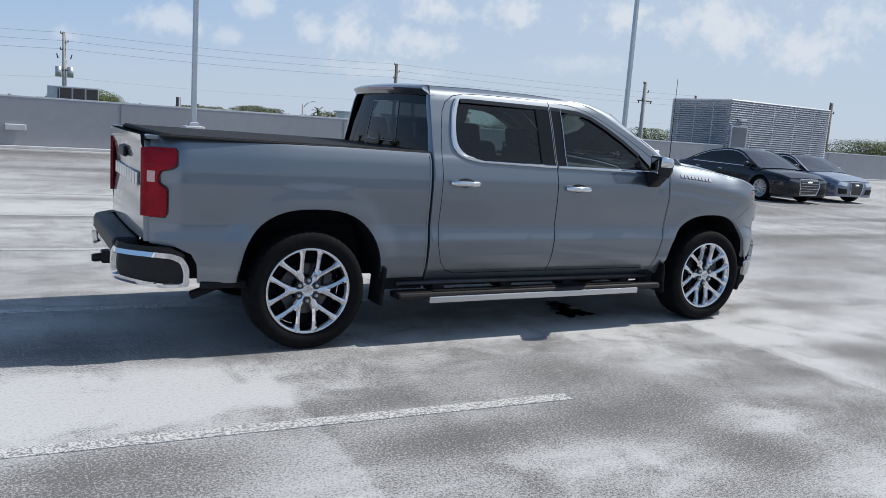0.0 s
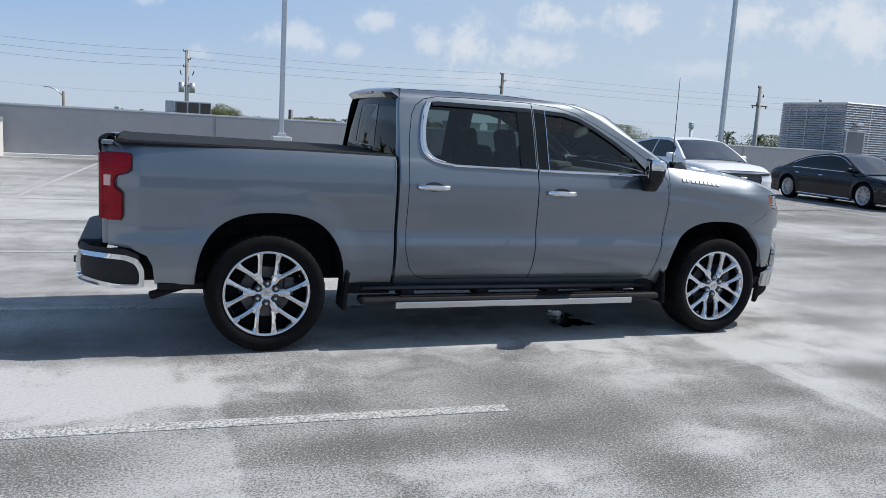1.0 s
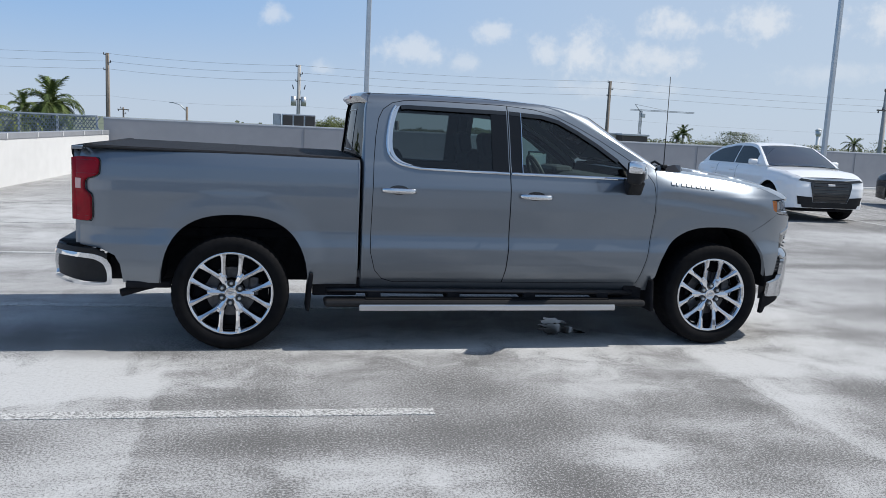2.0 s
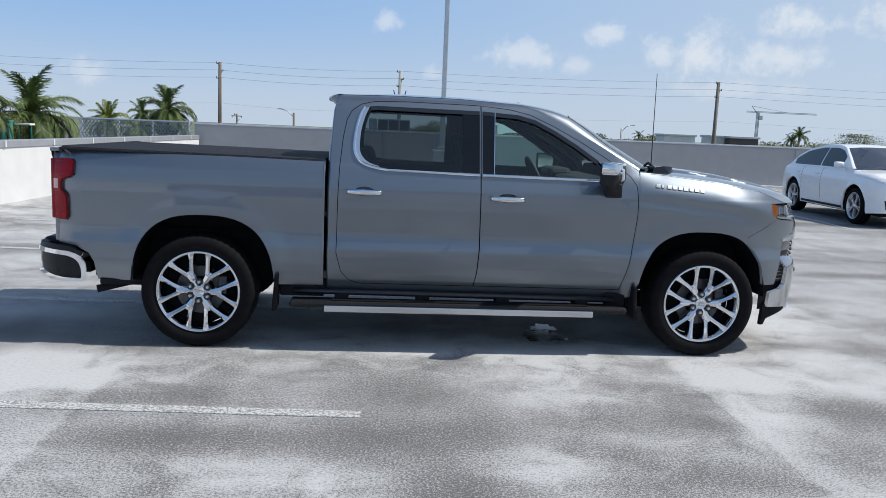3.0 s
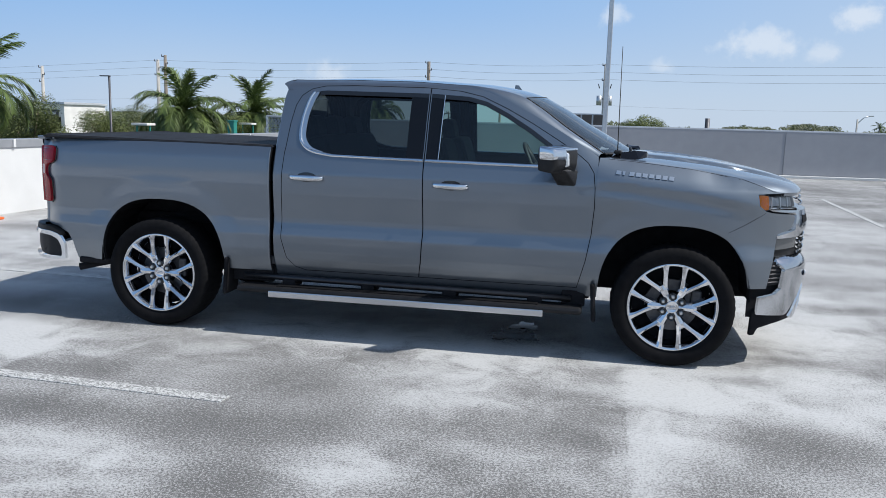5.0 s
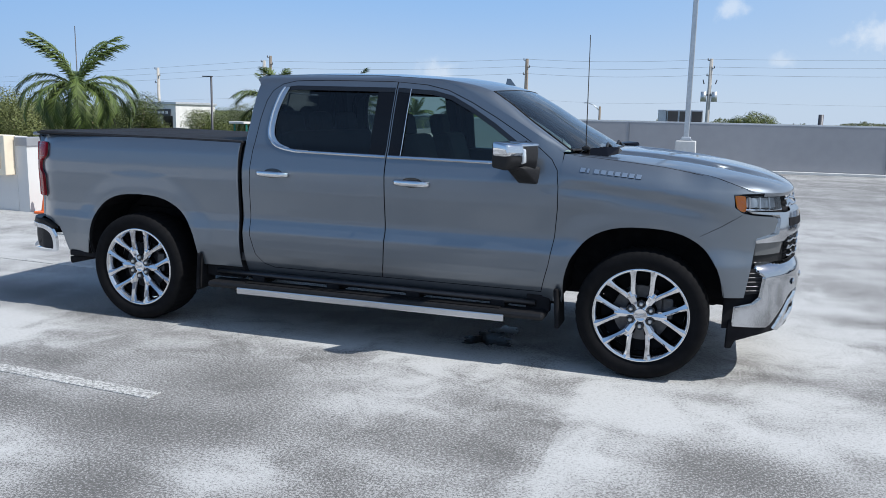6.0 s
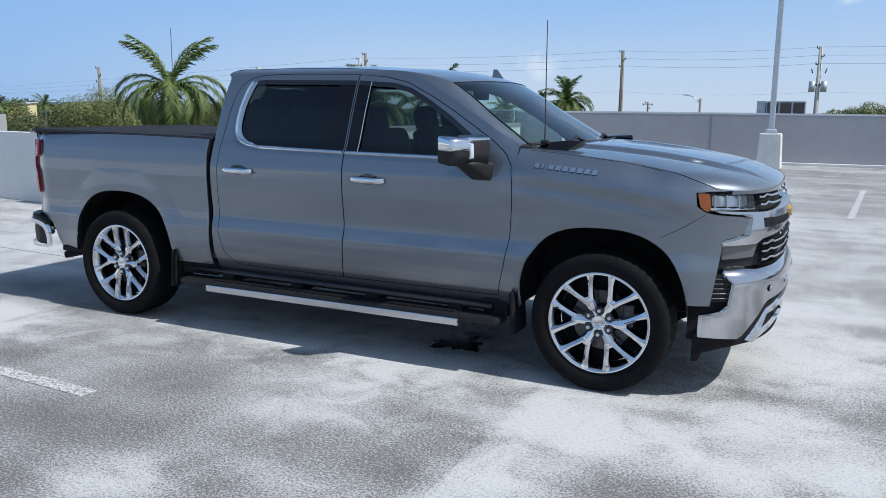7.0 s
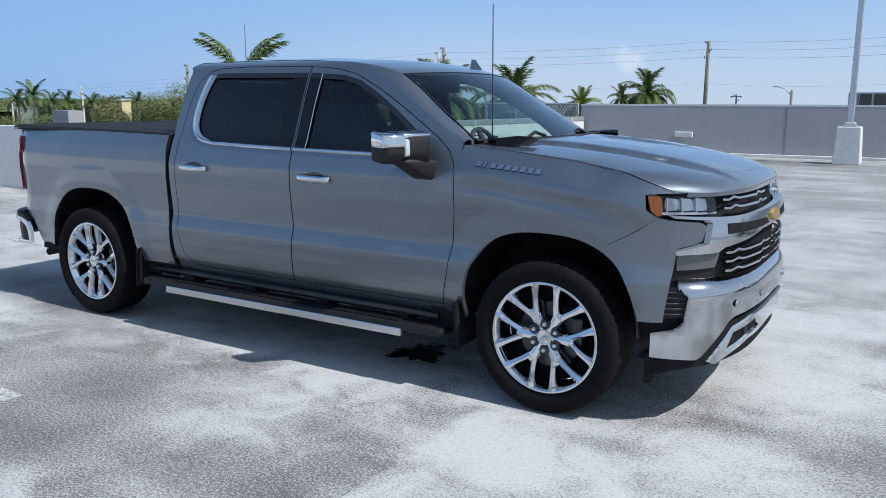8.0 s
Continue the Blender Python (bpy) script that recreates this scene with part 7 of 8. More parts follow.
def utility_pole(x, y, top, mat, r=0.20, transformers=False, crossarm=0.0, arm=2.6, label="weathered wooden utility pole"):
    up = empty("utility_pole", pose(x, y, GROUND), label, "utility pole", "utility poles")
    h = top - GROUND
    tube("pole", [(0, 0, 0), (0, 0, h)], [r * 1.3, r * 0.85], mat, up, 10)
    for k, z in enumerate((h - 0.15, h - 0.85, h - 1.55)):
        s = 1 if k % 2 else -1
        box("insulator_bracket", (s * 0.16, -0.1, z), (0.32, 0.07, 0.07), dark_metal, up, 0.02)
        tube("insulator", [(s * 0.30, -0.1, z), (s * 0.30, -0.1, z + 0.20)], [0.05, 0.035], dark_metal, up, 8)
    if transformers:
        for s in (-1, 1):
            tube("transformer", [(s * 0.48, -0.1, h - 3.9), (s * 0.48, -0.1, h - 3.0)], [0.26, 0.26], galv, up, 14)
            tube("fuse_holder", [(s * 0.5, -0.1, h - 2.3), (s * 0.62, -0.1, h - 1.9)], [0.06, 0.05], dark_metal, up, 6)
        box("bracket", (0, -0.1, h - 3.3), (1.2, 0.12, 0.12), dark_metal, up, 0.02)
    if crossarm:
        box("crossarm", (0, -0.1, h - crossarm), (arm, 0.11, 0.11), wood, up, 0.02)
        for s in (-0.42 * arm, 0.42 * arm):
            tube("insulator", [(s, -0.1, h - crossarm - 0.22), (s, -0.1, h - crossarm)], [0.05, 0.04], dark_metal, up, 8)
    return up


POLES = [(-44.3, 71.6, 6.8, con_pole), (-16.2, 74.7, 7.2, wood), (1.35, 74.0, 7.15, con_pole), (33.5, 73.6, 7.5, wood), (78.0, 74.0, 7.6, wood), (-161.5, 108.2, 4.6, con_pole)]
for i, (x, y, top, mt) in enumerate(POLES):
    utility_pole(x, y, top, mt, 0.19, transformers=(i == 2), label="utility pole with two grey transformers" if i == 2 else "weathered utility pole with power lines")
utility_pole(44.9, 47.5, 6.3, con_pole, 0.19, crossarm=1.6, arm=1.6, label="grey pole with a short crossarm")
utility_pole(-41.25, 67.76, 7.0, wood, 0.17)
utility_pole(-54.0, 66.5, 5.7, con_pole, 0.17)
utility_pole(-65.6, 55.3, 5.3, wood, 0.17)
utility_pole(56.8, 38.1, 5.5, wood, 0.17)
utility_pole(-19.6, 104.0, 2.55, wood, 0.12, crossarm=0.3, arm=1.4, label="far pole with a crossarm")


def wire(a, b, sag, r=0.016):
    a, b = Vector(a), Vector(b)
    pts = [a.lerp(b, t) - Vector((0, 0, sag * 4 * t * (1 - t))) for t in (k / 12 for k in range(13))]
    return tagged(tube("power_line", pts, r, wire_mat, None, 5), "thin dark power line between utility poles", "power line", "power lines")


order = [POLES[5], POLES[0], POLES[1], POLES[2], POLES[3], POLES[4]]
for a, b in zip(order, order[1:]):
    for dz in (0.05, 0.75, 1.45, 3.9):
        wire((a[0], a[1] - 0.15, a[2] - dz), (b[0], b[1] - 0.15, b[2] - dz), 0.25 + 0.02 * dz, 0.0095 if dz < 3 else 0.005)

# palms and trees
trunk_mat = material("palm_trunk", (0.30, 0.27, 0.23), 0.9, vary=0.3, scale=5, bump=0.4, bump_scale=20)
bark = material("tree_bark", (0.16, 0.12, 0.09), 0.9, vary=0.3, scale=6, bump=0.4, bump_scale=25)


def leaf_material(name, color, vary=0.45):
    m = material(name, color, 0.55, spec=0.3)
    nt = m.node_tree
    p = nt.nodes["Principled BSDF"]
    g, o, mx = nt.nodes.new("ShaderNodeNewGeometry"), nt.nodes.new("ShaderNodeObjectInfo"), nt.nodes.new("ShaderNodeMix")
    mx.data_type = "RGBA"
    add = nt.nodes.new("ShaderNodeMath")
    add.operation, add.inputs[1].default_value = "MULTIPLY_ADD", 0.6
    h = nt.nodes.new("ShaderNodeMath")
    h.operation, h.inputs[1].default_value = "MULTIPLY", 0.4
    nt.links.new(o.outputs["Random"], h.inputs[0])
    nt.links.new(g.outputs["Random Per Island"], add.inputs[0]), nt.links.new(h.outputs[0], add.inputs[2])
    mx.inputs["A"].default_value = (*(c * (1 - vary) for c in color), 1)
    mx.inputs["B"].default_value = (min(1, color[0] * (1 + vary * 1.3)), min(1, color[1] * (1 + vary)), color[2], 1)
    nt.links.new(add.outputs[0], mx.inputs["Factor"]), nt.links.new(mx.outputs["Result"], p.inputs["Base Color"])
    p.inputs["Transmission Weight"].default_value = 0.0
    return m


palm_leaf = leaf_material("palm_leaf", (0.078, 0.120, 0.044), 0.55)
tree_leaf = leaf_material("tree_leaf", (0.098, 0.128, 0.054), 0.5)
light_leaf = leaf_material("light_leaf", (0.17, 0.19, 0.08), 0.4)
tree_leaf_dull = leaf_material("tree_leaf_dull", (0.120, 0.150, 0.080), 0.62)


far_leaf = leaf_material("far_leaf", (0.075, 0.095, 0.052), 0.45)
light_palm_leaf = leaf_material("light_palm_leaf", (0.15, 0.20, 0.042), 0.45)


def frond_mesh(length, droop, seed, mat=palm_leaf):
    """An arching palm leaf: a midrib with drooping leaflets on both sides, growing along +x."""
    r = random.Random(seed)
    bm = bmesh.new()
    n = 64
    ribs = []
    ang, p = 0.55, Vector((0, 0, 0))
    for i in range(n + 1):
        ribs.append((p.copy(), ang))
        ang -= droop / n * (0.5 + 1.3 * i / n)
        p = p + Vector((math.cos(ang), 0, math.sin(ang))) * length / n
    add_tube(bm, [q for q, _ in ribs[::3]], [0.035 * (1 - 0.85 * k / len(ribs[::3])) for k in range(len(ribs[::3]))], 4)
    for i in range(3, n):
        q, a = ribs[i]
        f = i / n
        ll = length * 0.25 * math.sin(math.pi * (0.16 + 0.78 * f)) ** 0.6 * r.uniform(0.75, 1.15)
        for s in (-1, 1):
            out = Vector((0.80 * math.cos(a), s * r.uniform(0.6, 0.85), 0.80 * math.sin(a) + 0.25 - 0.3 * f + r.uniform(-0.2, 0.2))).normalized()
            hang = Vector((0, 0, -ll * r.uniform(0.10, 0.65)))
            w = Vector((math.cos(a), 0, math.sin(a))) * r.uniform(0.022, 0.034)
            m_ = q + out * ll * 0.55 + hang * 0.18
            e = q + out * ll + hang
            v = [bm.verts.new(c) for c in (q - w, q + w, m_ + w * 0.9, m_ - w * 0.9, e)]
            bm.faces.new((v[0], v[1], v[2], v[3])), bm.faces.new((v[3], v[2], v[4]))
    me = bpy.data.meshes.new("frond")
    bm.to_mesh(me), bm.free()
    me.materials.append(mat)
    return me


FRONDS = [frond_mesh(2.6, 1.25, 1), frond_mesh(2.7, 1.75, 2), frond_mesh(2.4, 2.4, 3), frond_mesh(2.5, 0.75, 4)]
LIGHT_FRONDS = [frond_mesh(2.6, 1.2, 5, light_palm_leaf), frond_mesh(2.7, 1.7, 6, light_palm_leaf), frond_mesh(2.4, 2.2, 7, light_palm_leaf), frond_mesh(2.5, 0.5, 8, light_palm_leaf)]


def palm(x, y, crown_z, size, n, seed, lean=0.0, fronds=FRONDS, steep=0, label="green coconut palm with drooping fronds"):
    r = random.Random(seed)
    t = empty("palm_tree", pose(x, y, GROUND), label, "palm tree", "palm trees")
    h = crown_z - GROUND
    tube("trunk", [(0, 0, 0), (lean * 0.3, 0, h * 0.5), (lean, 0, h)], [0.22, 0.16, 0.13], trunk_mat, t, 10)
    for k in range(n):
        up = k / n
        ob = new("frond", fronds[(0, 3, 1, 0, 2, 1)[k % 6] if up < 0.75 else 3])
        az = 360 * k * 0.382 + r.uniform(-12, 12)
        ob.matrix_world = Matrix.Translation((lean, 0, h)) @ pose(0, 0, 0, 0, 0, az) @ pose(0, 0, 0, 0, 38 - steep - 86 * up + r.uniform(-9, 9), 0) @ Matrix.Scale(size * r.uniform(0.85, 1.1), 4)
        ob.parent = t
    return t




def royal_palm(x, y, crown_z, size, seed, skirt=30, fan=7, fronds=FRONDS, label="green palm with an upright fan above a dense hanging skirt"):
    """A palm whose young fronds stand up in a narrow fan over a thick skirt."""
    r = random.Random(seed)
    t = empty("palm_tree", pose(x, y, GROUND), label, "palm tree", "palm trees")
    h = crown_z - GROUND
    tube("trunk", [(0, 0, 0), (0, 0, h * 0.5), (0, 0, h)], [0.22, 0.17, 0.14], trunk_mat, t, 10)
    turns = [(360 * k / fan, r.uniform(-58, -42), 0.92, 3) for k in range(fan)]
    turns += [(45 * k + 10, r.uniform(-24, -4), 1.0, (1, 0)[k % 2]) for k in range(8)]
    turns += [(360 * k * 0.382, 8 + 40 * k / skirt, 1.0, (1, 2)[k % 2]) for k in range(skirt)]
    for az, tilt, q, kind in turns:
        ob = new("frond", fronds[kind])
        ob.matrix_world = Matrix.Translation((0, 0, h)) @ pose(0, 0, 0, 0, 0, az + r.uniform(-10, 10)) @ pose(0, 0, 0, 0, tilt + r.uniform(-5, 5), 0) @ Matrix.Scale(size * q * r.uniform(0.88, 1.1), 4)
        ob.parent = t
    return t


royal_palm(-23.8, 49.6, 1.45, 1.45, 1, 40)
royal_palm(-21.6, 35.4, 1.6, 1.2, 2, 40)
royal_palm(-18.9, 65.4, 2.15, 1.12, 4, 38, 6)
royal_palm(-20.5, 63.5, 1.8, 0.6, 41, 14, 5)
royal_palm(-19.9, 53.0, 1.15, 0.72, 5, 14, 6, LIGHT_FRONDS, "light green palm with an upright fan")
royal_palm(-18.5, 55.0, 0.75, 0.70, 51, 16, 0, LIGHT_FRONDS, "low light green palm with hanging fronds")
# the nearest palm: two tall fans above a skirt of hanging fronds
near_palm = empty("palm_tree", pose(-23.5, 21.9, GROUND), "green palm with two tall fans above hanging fronds", "palm tree", "palm trees")
tube("trunk", [(0, 0, 0), (0, 0, 4.2), (0, 0, 8.9)], [0.22, 0.17, 0.15], trunk_mat, near_palm, 10)
for az, tilt, size, kind in ((223, -42, 1.12, 3), (43, -40, 1.16, 3), (235, -36, 1.05, 3), (30, -34, 1.05, 3), (205, -46, 0.95, 3), (60, -48, 0.95, 3), (213, -8, 1.05, 1), (52, -6, 1.1, 1), (238, 6, 1.05, 1), (30, 8, 1.1, 1), (222, 22, 1.1, 1), (44, 24, 1.15, 1), (133, -22, 0.9, 1), (228, -34, 1.1, 3), (40, -32, 1.12, 3), (216, 34, 1.15, 2), (50, 36, 1.15, 2), (265, 12, 1.0, 1), (0, 12, 1.0, 1), (313, -6, 1.0, 1), (313, 20, 1.1, 2), (278, 22, 1.15, 2), (350, 20, 1.15, 2), (255, 30, 1.2, 2), (12, 30, 1.2, 2), (325, 34, 1.2, 2), (170, 14, 1.1, 1), (95, 14, 1.1, 1), (295, 34, 1.1, 2)):
    ob = new("frond", FRONDS[kind])
    ob.matrix_world = Matrix.Translation((0, 0, 8.85)) @ pose(0, 0, 0, 0, 0, az) @ pose(0, 0, 0, 0, tilt, 0) @ Matrix.Scale(size, 4)
    ob.parent = near_palm
for x, y, z, size, n, sd in ((-65.3, 36.2, 1.5, 0.60, 16, 6), (-62.9, 36.2, 1.9, 0.66, 18, 7), (-67.2, 40.7, 1.25, 0.58, 16, 8), (-69.8, 44.0, 1.25, 0.60, 16, 82), (-62.0, 41.2, 1.25, 0.55, 16, 83), (-80.0, 60.0, 1.3, 0.7, 16, 85)):
    palm(x, y, z, size, n, sd, label="small distant green palm tree")
palm(51.6, 90.4, 2.5, 0.62, 22, 9)
palm(45.8, 81.2, 1.9, 0.45, 18, 10)
palm(61.4, 70.6, 2.1, 0.55, 18, 11)
palm(64.5, 69.0, 1.9, 0.5, 18, 12)
palm(33.0, 96.0, 1.8, 0.4, 14, 13)


def tree(x, y, top, spread, n, seed, mat=None, name="tree", label="leafy green tree with an uneven crown", leaf=0.105):
    """A trunk with limbs, and a crown of many small leaf clumps round the limbs' ends."""
    r = random.Random(seed)
    t = empty(name, pose(x, y, GROUND), label, "tree", "trees")
    h = top - GROUND
    bm = bmesh.new()
    add_tube(bm, [(0, 0, 0), (0.1, 0, h * 0.35), (0, 0.1, h * 0.55)], [0.28, 0.2, 0.15], 8)
    ends = []
    for k in range(9):
        a = 2 * math.pi * k / 9 + r.uniform(-0.3, 0.3)
        q = Vector((spread * 0.62 * math.cos(a) * r.uniform(0.5, 1.15), spread * 0.62 * math.sin(a) * r.uniform(0.5, 1.15), h * r.uniform(0.68, 0.90)))
        add_tube(bm, [(0, 0, h * r.uniform(0.35, 0.5)), q * 0.55 + Vector((0, 0, h * 0.25)), q], [0.12, 0.07, 0.03], 6)
        ends.append((q, r.uniform(0.30, 0.50) * spread))
    ends.append((Vector((0, 0, h * 0.88)), 0.42 * spread))
    bmesh.ops.recalc_face_normals(bm, faces=bm.faces)
    part("trunk", bm, bark, t, smooth=True)
    vs, fs = [], []
    near = math.hypot(x, y) < 60
    leaf *= 0.52 if near else 0.9
    for _ in range((17 if near else 6) * n):
        c, rad = ends[r.randrange(len(ends))]
        d = Vector((r.gauss(0, 1), r.gauss(0, 1), r.gauss(0, 1))).normalized()
        p = c + d * rad * (r.uniform(0.5, 1.0) + 0.16 * noise.noise((d + c) * 3.1))
        p.z = min(p.z, h + r.uniform(-0.3, 0.1))
        a = Vector((r.gauss(0, 1), r.gauss(0, 1), r.gauss(0, 0.6))).normalized()
        b = a.cross(d if abs(a.dot(d)) < 0.95 else Vector((0, 0, 1))).normalized()
        w = leaf * r.uniform(0.5, 1.2)
        i = len(vs)
        vs += [p - a * w, p + b * w * 0.45, p + a * w, p - b * w * 0.45]
        fs.append((i, i + 1, i + 2, i + 3))
    me = bpy.data.meshes.new("crown")
    me.from_pydata([tuple(v) for v in vs], [], fs)
    me.materials.append(mat or tree_leaf)
    ob = new("crown", me)
    ob.parent = t
    return t


tree(-30.6, 24.6, 2.55, 2.7, 2000, 1, tree_leaf_dull)
tree(-32.2, 22.4, 1.2, 1.8, 1200, 15, tree_leaf_dull)
tree(-33.0, 33.0, 1.6, 2.6, 1600, 2)
tree(-28.0, 31.0, 2.45, 2.2, 1500, 3)
tree(-31.5, 44.0, 1.65, 3.0, 1800, 4)
tree(-28.8, 45.5, 2.1, 2.6, 1500, 42, tree_leaf_dull)
tree(-26.0, 46.0, 1.5, 3.2, 1800, 5)
tree(-45.0, 26.0, 0.6, 3.4, 1800, 61)
tree(-46.0, 22.5, 0.7, 2.8, 1500, 62)
tree(-54.7, 37.7, 2.0, 2.0, 1500, 7, light_leaf)
tree(-50.0, 46.0, 1.9, 3.6, 1800, 71, tree_leaf_dull)
tree(45.5, 28.2, 2.3, 4.2, 2000, 8)
tree(50.0, 27.0, 2.5, 4.2, 2000, 9)
tree(6.2, 93.0, 2.6, 3.2, 3200, 11)
tree(51.4, 78.0, 2.9, 5.0, 1800, 12)
tree(72.0, 75.0, 2.8, 5.0, 1800, 14)


def far_woods(name, x0, x1, y, top, n, seed, mat):
    """A distant strip of woods: many leaf clumps with a ragged top."""
    r = random.Random(seed)
    vs, fs = [], []
    for _ in range(6 * n):
        x = r.uniform(x0, x1)
        crest = top + 1.3 * noise.noise((x * 0.16, seed, 0)) + 0.6 * noise.noise((x * 0.6, seed, 3)) + 0.35 * noise.noise((x * 2.1, seed, 5))
        z = crest - abs(r.gauss(0, 1.0))
        p = Vector((x, y + r.uniform(-3, 3), z))
        a = Vector((r.gauss(0, 1), r.gauss(0, 1), r.gauss(0, 1))).normalized()
        b = a.orthogonal().normalized()
        w = r.uniform(0.07, 0.18)
        i = len(vs)
        vs += [p - a * w, p + b * w * 0.6, p + a * w, p - b * w * 0.6]
        fs.append((i, i + 1, i + 2, i + 3))
    # the mass under the crest down to the ground
    me = bpy.data.meshes.new(name)
    k = len(vs)
    m_ = 40
    for j in range(m_ + 1):
        x = x0 + (x1 - x0) * j / m_
        crest = top - 1.0 + 1.3 * noise.noise((x * 0.16, seed, 0))
        vs += [Vector((x, y, GROUND)), Vector((x, y, crest)), Vector((x, y + 2, GROUND)), Vector((x, y + 2, crest))]
    for j in range(m_):
        q = k + 4 * j
        fs += [(q, q + 4, q + 5, q + 1), (q + 1, q + 5, q + 7, q + 3), (q + 3, q + 7, q + 6, q + 2)]
    me.from_pydata([tuple(v) for v in vs], [], fs)
    me.materials.append(mat)
    return tagged(new(name, me), "distant band of dark green woods", "woods", kind="stuff")


far_woods("far_woods", -10, 14, 118, 1.0, 900, 1, far_leaf)
far_woods("far_woods", 16, 44, 108, 1.55, 2400, 2, far_leaf)
far_woods("far_woods", 44, 100, 100, 1.45, 2600, 3, far_leaf)
far_woods("far_woods", -130, -60, 78, 1.6, 2600, 4, tree_leaf)
far_woods("far_woods", 60, 120, 45, 1.3, 1800, 5, tree_leaf)
far_woods("far_woods", -110, -75, 40, 1.4, 1500, 6, tree_leaf_dull)

# buildings, rooftop units, crane, tower, street lamps
stucco = material("pale_stucco", (0.70, 0.69, 0.67), 0.85, vary=0.1, scale=1.5)
yellow_stucco = material("yellow_stucco", (0.56, 0.48, 0.28), 0.85, vary=0.1, scale=1.5)
brown_metal = material("brown_cladding", (0.09, 0.075, 0.07), 0.6, vary=0.15, scale=3)


def block(name, x, y, w, d, top, mat, label, parapet=True, windows=0):
    b = empty(name, pose(x, y, GROUND), label, "building")
    h = top - GROUND
    bm = bmesh.new()
    add_box(bm, (0, 0, h / 2), (w, d, h))
    part("wall", bm, mat, b)
    if parapet:
        box("roof_edge", (0, 0, h + 0.1), (w + 0.3, d + 0.3, 0.22), cap_mat, b, 0.03)
    for k in range(windows):
        x_ = -w / 2 + w * (k + 0.5) / windows
        wi = box("window", (x_, -d / 2 - 0.03, h - 1.6), (w / windows * 0.6, 0.08, 1.1), gloss_black, b)
        box("sill", (x_, -d / 2 - 0.07, h - 2.2), (w / windows * 0.68, 0.16, 0.08), cap_mat, wi)
    return b


block("building", 34.85, 88, 3.75, 3, 2.0, stucco, "low pale flat-roofed building", windows=3)
block("building", 36.5, 74, 2.9, 2, 1.95, brown_metal, "low dark-clad flat-roofed building")
block("building", 34.35, 75.5, 1.9, 2, 1.98, stucco, "pale concrete rooftop block")
shop = block("building", -46.6, 58.5, 5.0, 5, 1.9, stucco, "pale building with a dark sign band", windows=3)
sign = box("sign_board", (0.4, -2.56, 1.9 - GROUND - 0.75), (3.2, 0.10, 0.62), dark_metal, shop, 0.02)
for k in range(7):
    box("sign_bar", (-0.8 + 0.40 * k, -2.63, 1.9 - GROUND - 0.75), (0.26, 0.04, 0.22), cap_mat, sign)
block("building", -52.0, 67.0, 5.0, 6, 1.9, stucco, "white low building behind trees", windows=2)
block("building", -92.2, 67.3, 0.7, 1.5, 1.45, yellow_stucco, "yellow stucco building behind trees", windows=2)
# the grey wall colour stands in for shade on this pale block
block("building", -23.2, 13.05, 0.95, 0.6, 1.22, grey_wall, "pale concrete stair head beside the deck", parapet=False)
teal = material("teal_paint", (0.03, 0.22, 0.19), 0.5, vary=0.2, scale=6)


def canopy(x, y, top, wide, label):
    """A small flat roof on two posts."""
    cp = empty("canopy", pose(x, y, GROUND), label, "canopy", "small canopies")
    h = top - GROUND
    box("canopy_roof", (0, 0, h), (wide, 0.8, 0.12), stucco, cp, 0.02)
    for q in (-0.4, 0.4):
        box("post", (q * wide, 0, h / 2), (0.08, 0.08, h - 0.1), teal, cp, 0.01)


canopy(-22.9, 46.5, 0.86, 0.95, "small white canopy on teal posts")
canopy(-22.1, 32.1, 0.88, 0.92, "small white canopy on teal posts below the palms")
tb = empty("service_cabinet", pose(-23.15, 44.6, GROUND), "teal painted metal service cabinet", "cabinet")
box("body", (0, 0, 3.75), (0.50, 0.5, 7.5), teal, tb, 0.03)
box("lid", (0, 0, 7.54), (0.58, 0.58, 0.10), teal, tb, 0.02)
mast = empty("flag_mast", pose(-26.04, 24.71, GROUND), "slim grey mast behind the palm", "mast")
tube("pole", [(0, 0, 0), (0, 0, 11.7)], [0.05, 0.018], dark_metal, mast, 6)
box("base_plate", (0, 0, 0.02), (0.3, 0.3, 0.04), dark_metal, mast, 0.005)


def roof_unit(x, y, w, z0, z1, mat, label, fins=True):
    u = empty("rooftop_unit", pose(x, y, GROUND), label, "air conditioner")
    box("casing", (0, 0, (z0 + z1) / 2 - GROUND), (w, 1.4, z1 - z0), galv, u, 0.03)
    if fins:
        for k in range(3):
            box("coil_panel", (-w / 2 + w * (k + 0.5) / 3, -0.72, (z0 + z1) / 2 - GROUND), (w / 3 * 0.86, 0.05, (z1 - z0) * 0.8), mat, u, 0.01)
    box("base_frame", (0, 0, (z0 - GROUND) / 2), (w * 1.1, 1.6, z0 - GROUND), stucco, u)
    return u


roof_unit(0.35, 46.5, 2.1, 1.35, 2.15, brown_metal, "grey rooftop air conditioner with dark coil panels")
roof_unit(-1.0, 46.8, 0.5, 1.35, 2.15, galv, "narrow grey rooftop unit", False)
tagged(tube("roof_vent", [(10.9, 72.6, GROUND), (10.9, 72.6, 2.25)], [0.24, 0.22], dark_metal, None, 10), "dark round roof vent pipe", "vent pipe")


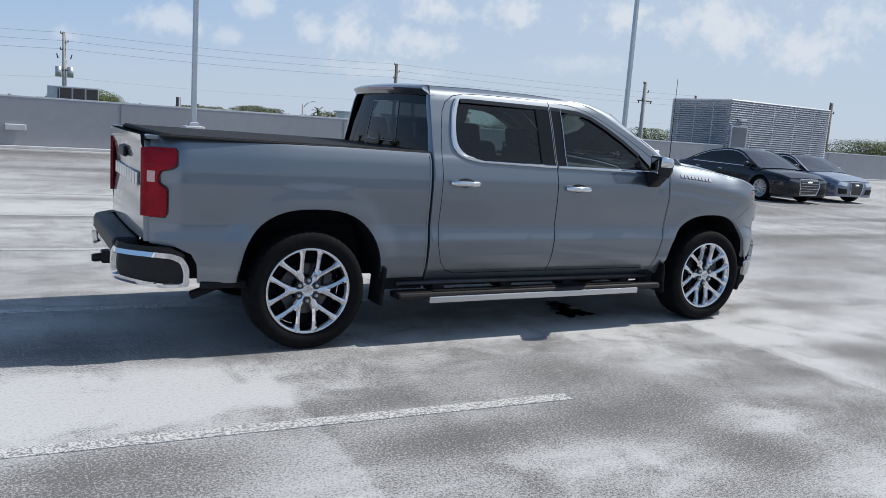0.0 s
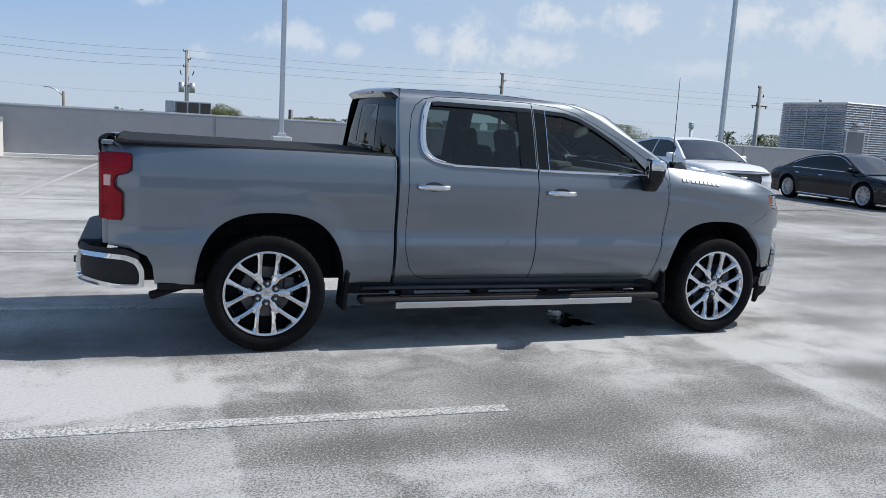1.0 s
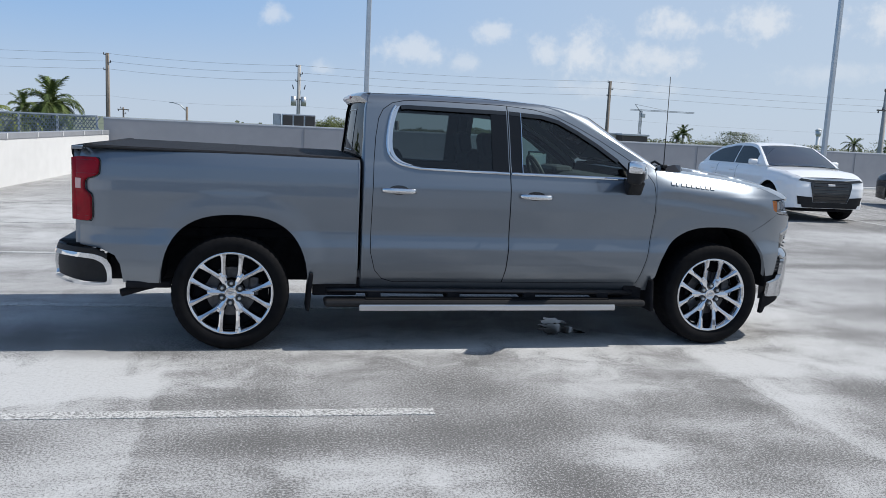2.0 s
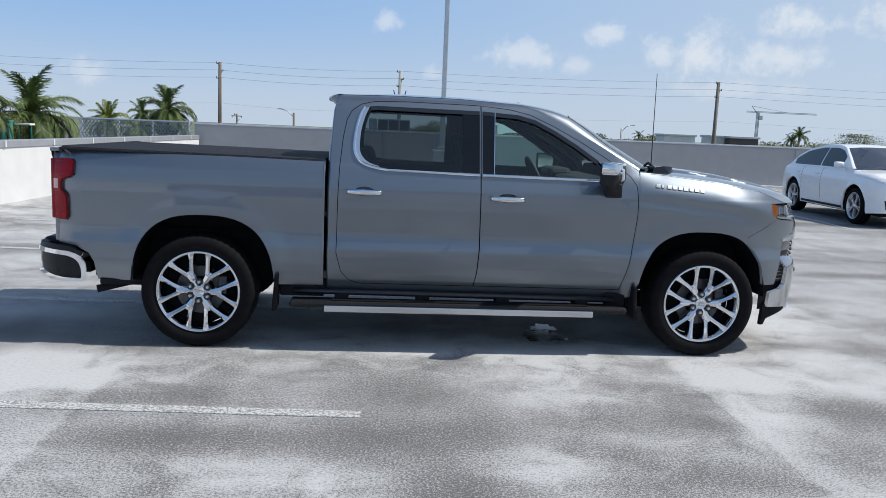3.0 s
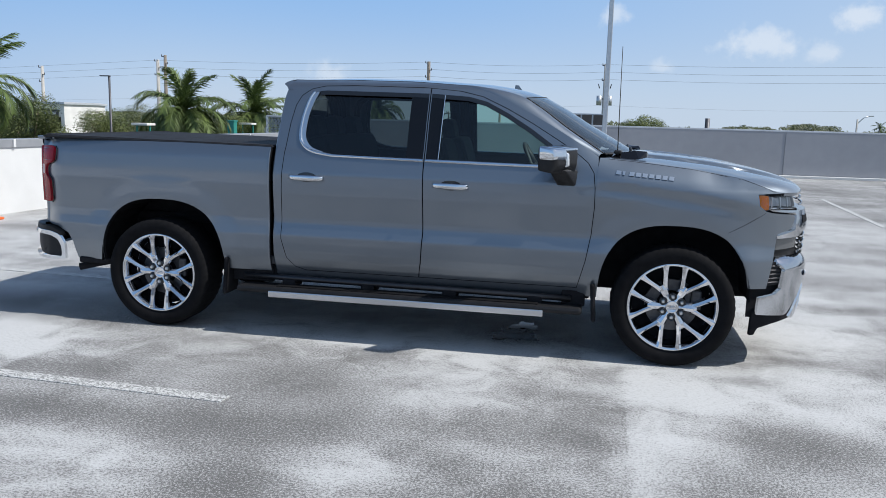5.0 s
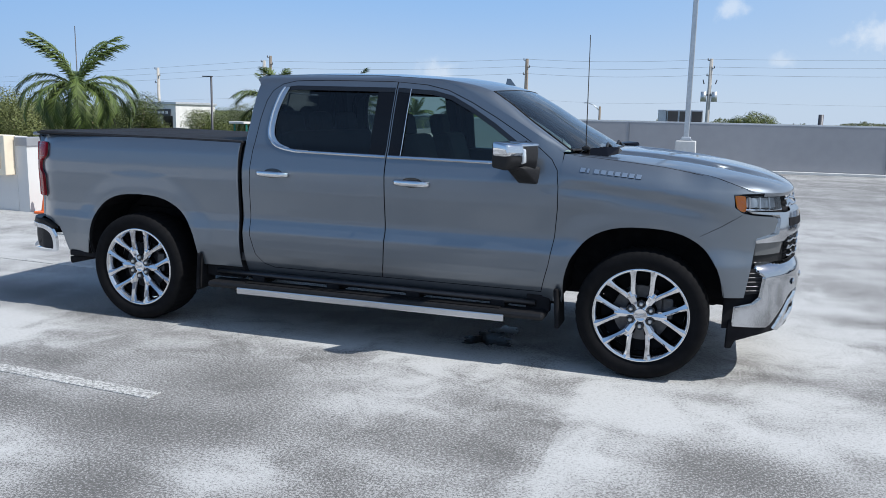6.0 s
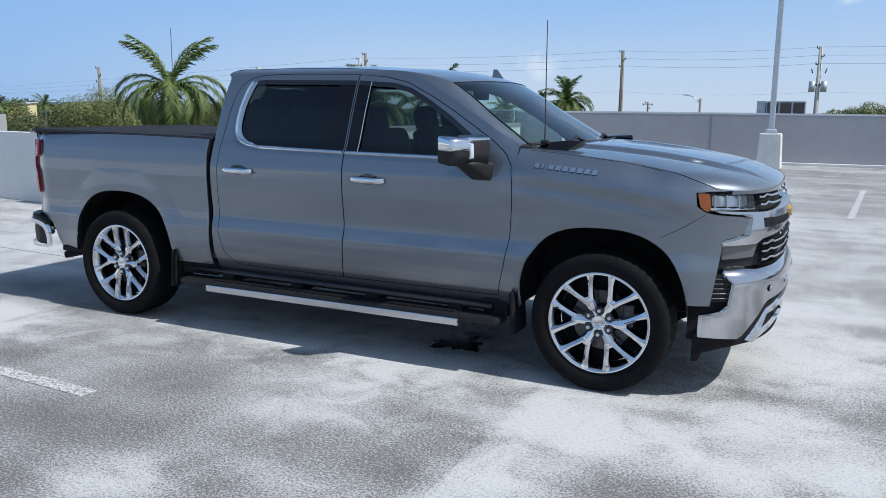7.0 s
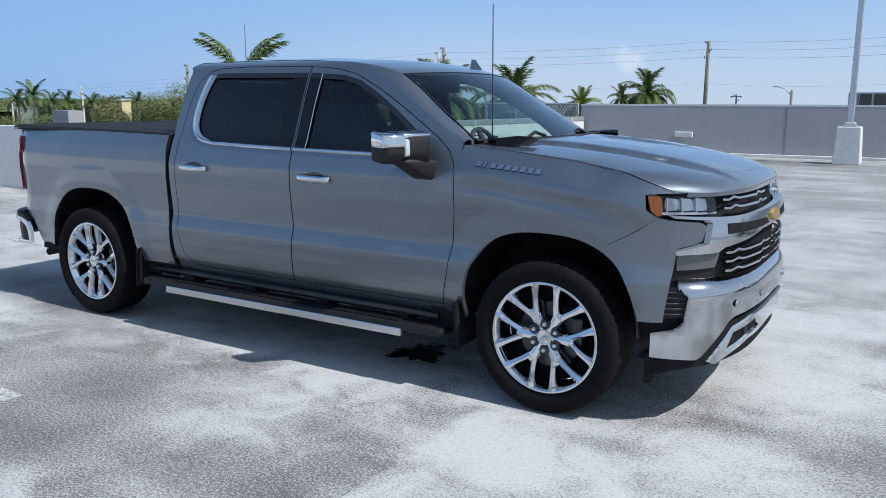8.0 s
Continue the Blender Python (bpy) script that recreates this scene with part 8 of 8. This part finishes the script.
def street_lamp(x, y, top, arm, label, r=0.13, mat=None):
    sl = empty("street_lamp", pose(x, y, GROUND), label, "street lamp", "street lamps")
    h = top - GROUND
    tube("post", [(0, 0, 0), (0, 0, h)], [r, r * 0.7], mat or con_pole, sl, 8)
    tube("arm", [(0, 0, h - 0.5), (arm * 0.5, 0, h + 0.15), (arm, 0, h + 0.35)], [0.05, 0.05, 0.04], galv, sl, 6)
    box("lamp_head", (arm * 1.12, 0, h + 0.36), (0.50, 0.24, 0.11), galv, sl, 0.04)
    return sl


street_lamp(-9.95, 83.7, 2.75, -1.35, "street lamp with a curved arm on a dark post", 0.17, wood)
flat_lamp = empty("street_lamp", pose(-26.2, 35.5, GROUND), "slim dark grey street lamp with a flat head", "street lamp", "street lamps")
tube("post", [(0, 0, 0), (0, 0, 3.43 - GROUND)], [0.085, 0.06], dark_metal, flat_lamp, 8)
box("lamp_head", (-0.22, -0.05, 3.46 - GROUND), (0.58, 0.24, 0.06), dark_metal, flat_lamp, 0.015)
street_lamp(-66.0, 43.0, 2.2, -3.0, "street lamp with a curved arm")
street_lamp(-70.0, 38.5, 2.0, 3.0, "street lamp with a curved arm")
street_lamp(28.4, 88.7, 2.7, 1.2, "street lamp above the far trees")

# grey lightened so that the colour carries the haze of distance
crane_mat = material("hazed_crane_paint", (0.26, 0.28, 0.30), 0.6)
cr = empty("tower_crane", pose(107.7, 219, GROUND), "distant grey tower crane with a long jib", "crane")
for dx in (-0.28, 0.28):
    for dy in (-0.28, 0.28):
        box("mast_chord", (dx, dy, 8.3), (0.13, 0.13, 16.6), crane_mat, cr)
for k in range(16):
    box("mast_brace", (0, -0.28, 1 + 1.0 * k), (0.78, 0.06, 0.06), crane_mat, cr, 0, Euler((0, 0.75 if k % 2 else -0.75, 0)).to_matrix())
for z in (16.6, 16.9):
    box("jib_chord", (7, 0, z), (21, 0.13, 0.13), crane_mat, cr)
for k in range(20):
    box("jib_brace", (-3 + 1.05 * k, 0, 16.75), (0.42, 0.05, 0.05), crane_mat, cr, 0, Euler((0, 0.8 if k % 2 else -0.8, 0)).to_matrix())
tube("tie", [(0, 0, 16), (-2, 0, 18.4)], 0.10, crane_mat, cr, 6)
tube("tie", [(-2, 0, 18.4), (9, 0, 16.9)], 0.05, crane_mat, cr, 5)
box("cab", (0.5, -0.5, 15.2), (1.1, 1.0, 1.2), galv, cr, 0.1)
tw = empty("control_tower", pose(118.8, 152.7, GROUND), "distant slim pale control tower", "tower")
tube("shaft", [(0, 0, 0), (0, 0, 10.6)], [0.45, 0.36], stucco, tw, 12)
tube("tower_cab", [(0, 0, 10.6), (0, 0, 11.0), (0, 0, 11.9)], [0.36, 0.60, 0.66], galv, tw, 12)
tube("cab_roof", [(0, 0, 11.9), (0, 0, 12.1), (0, 0, 12.4)], [0.70, 0.66, 0.2], stucco, tw, 12)
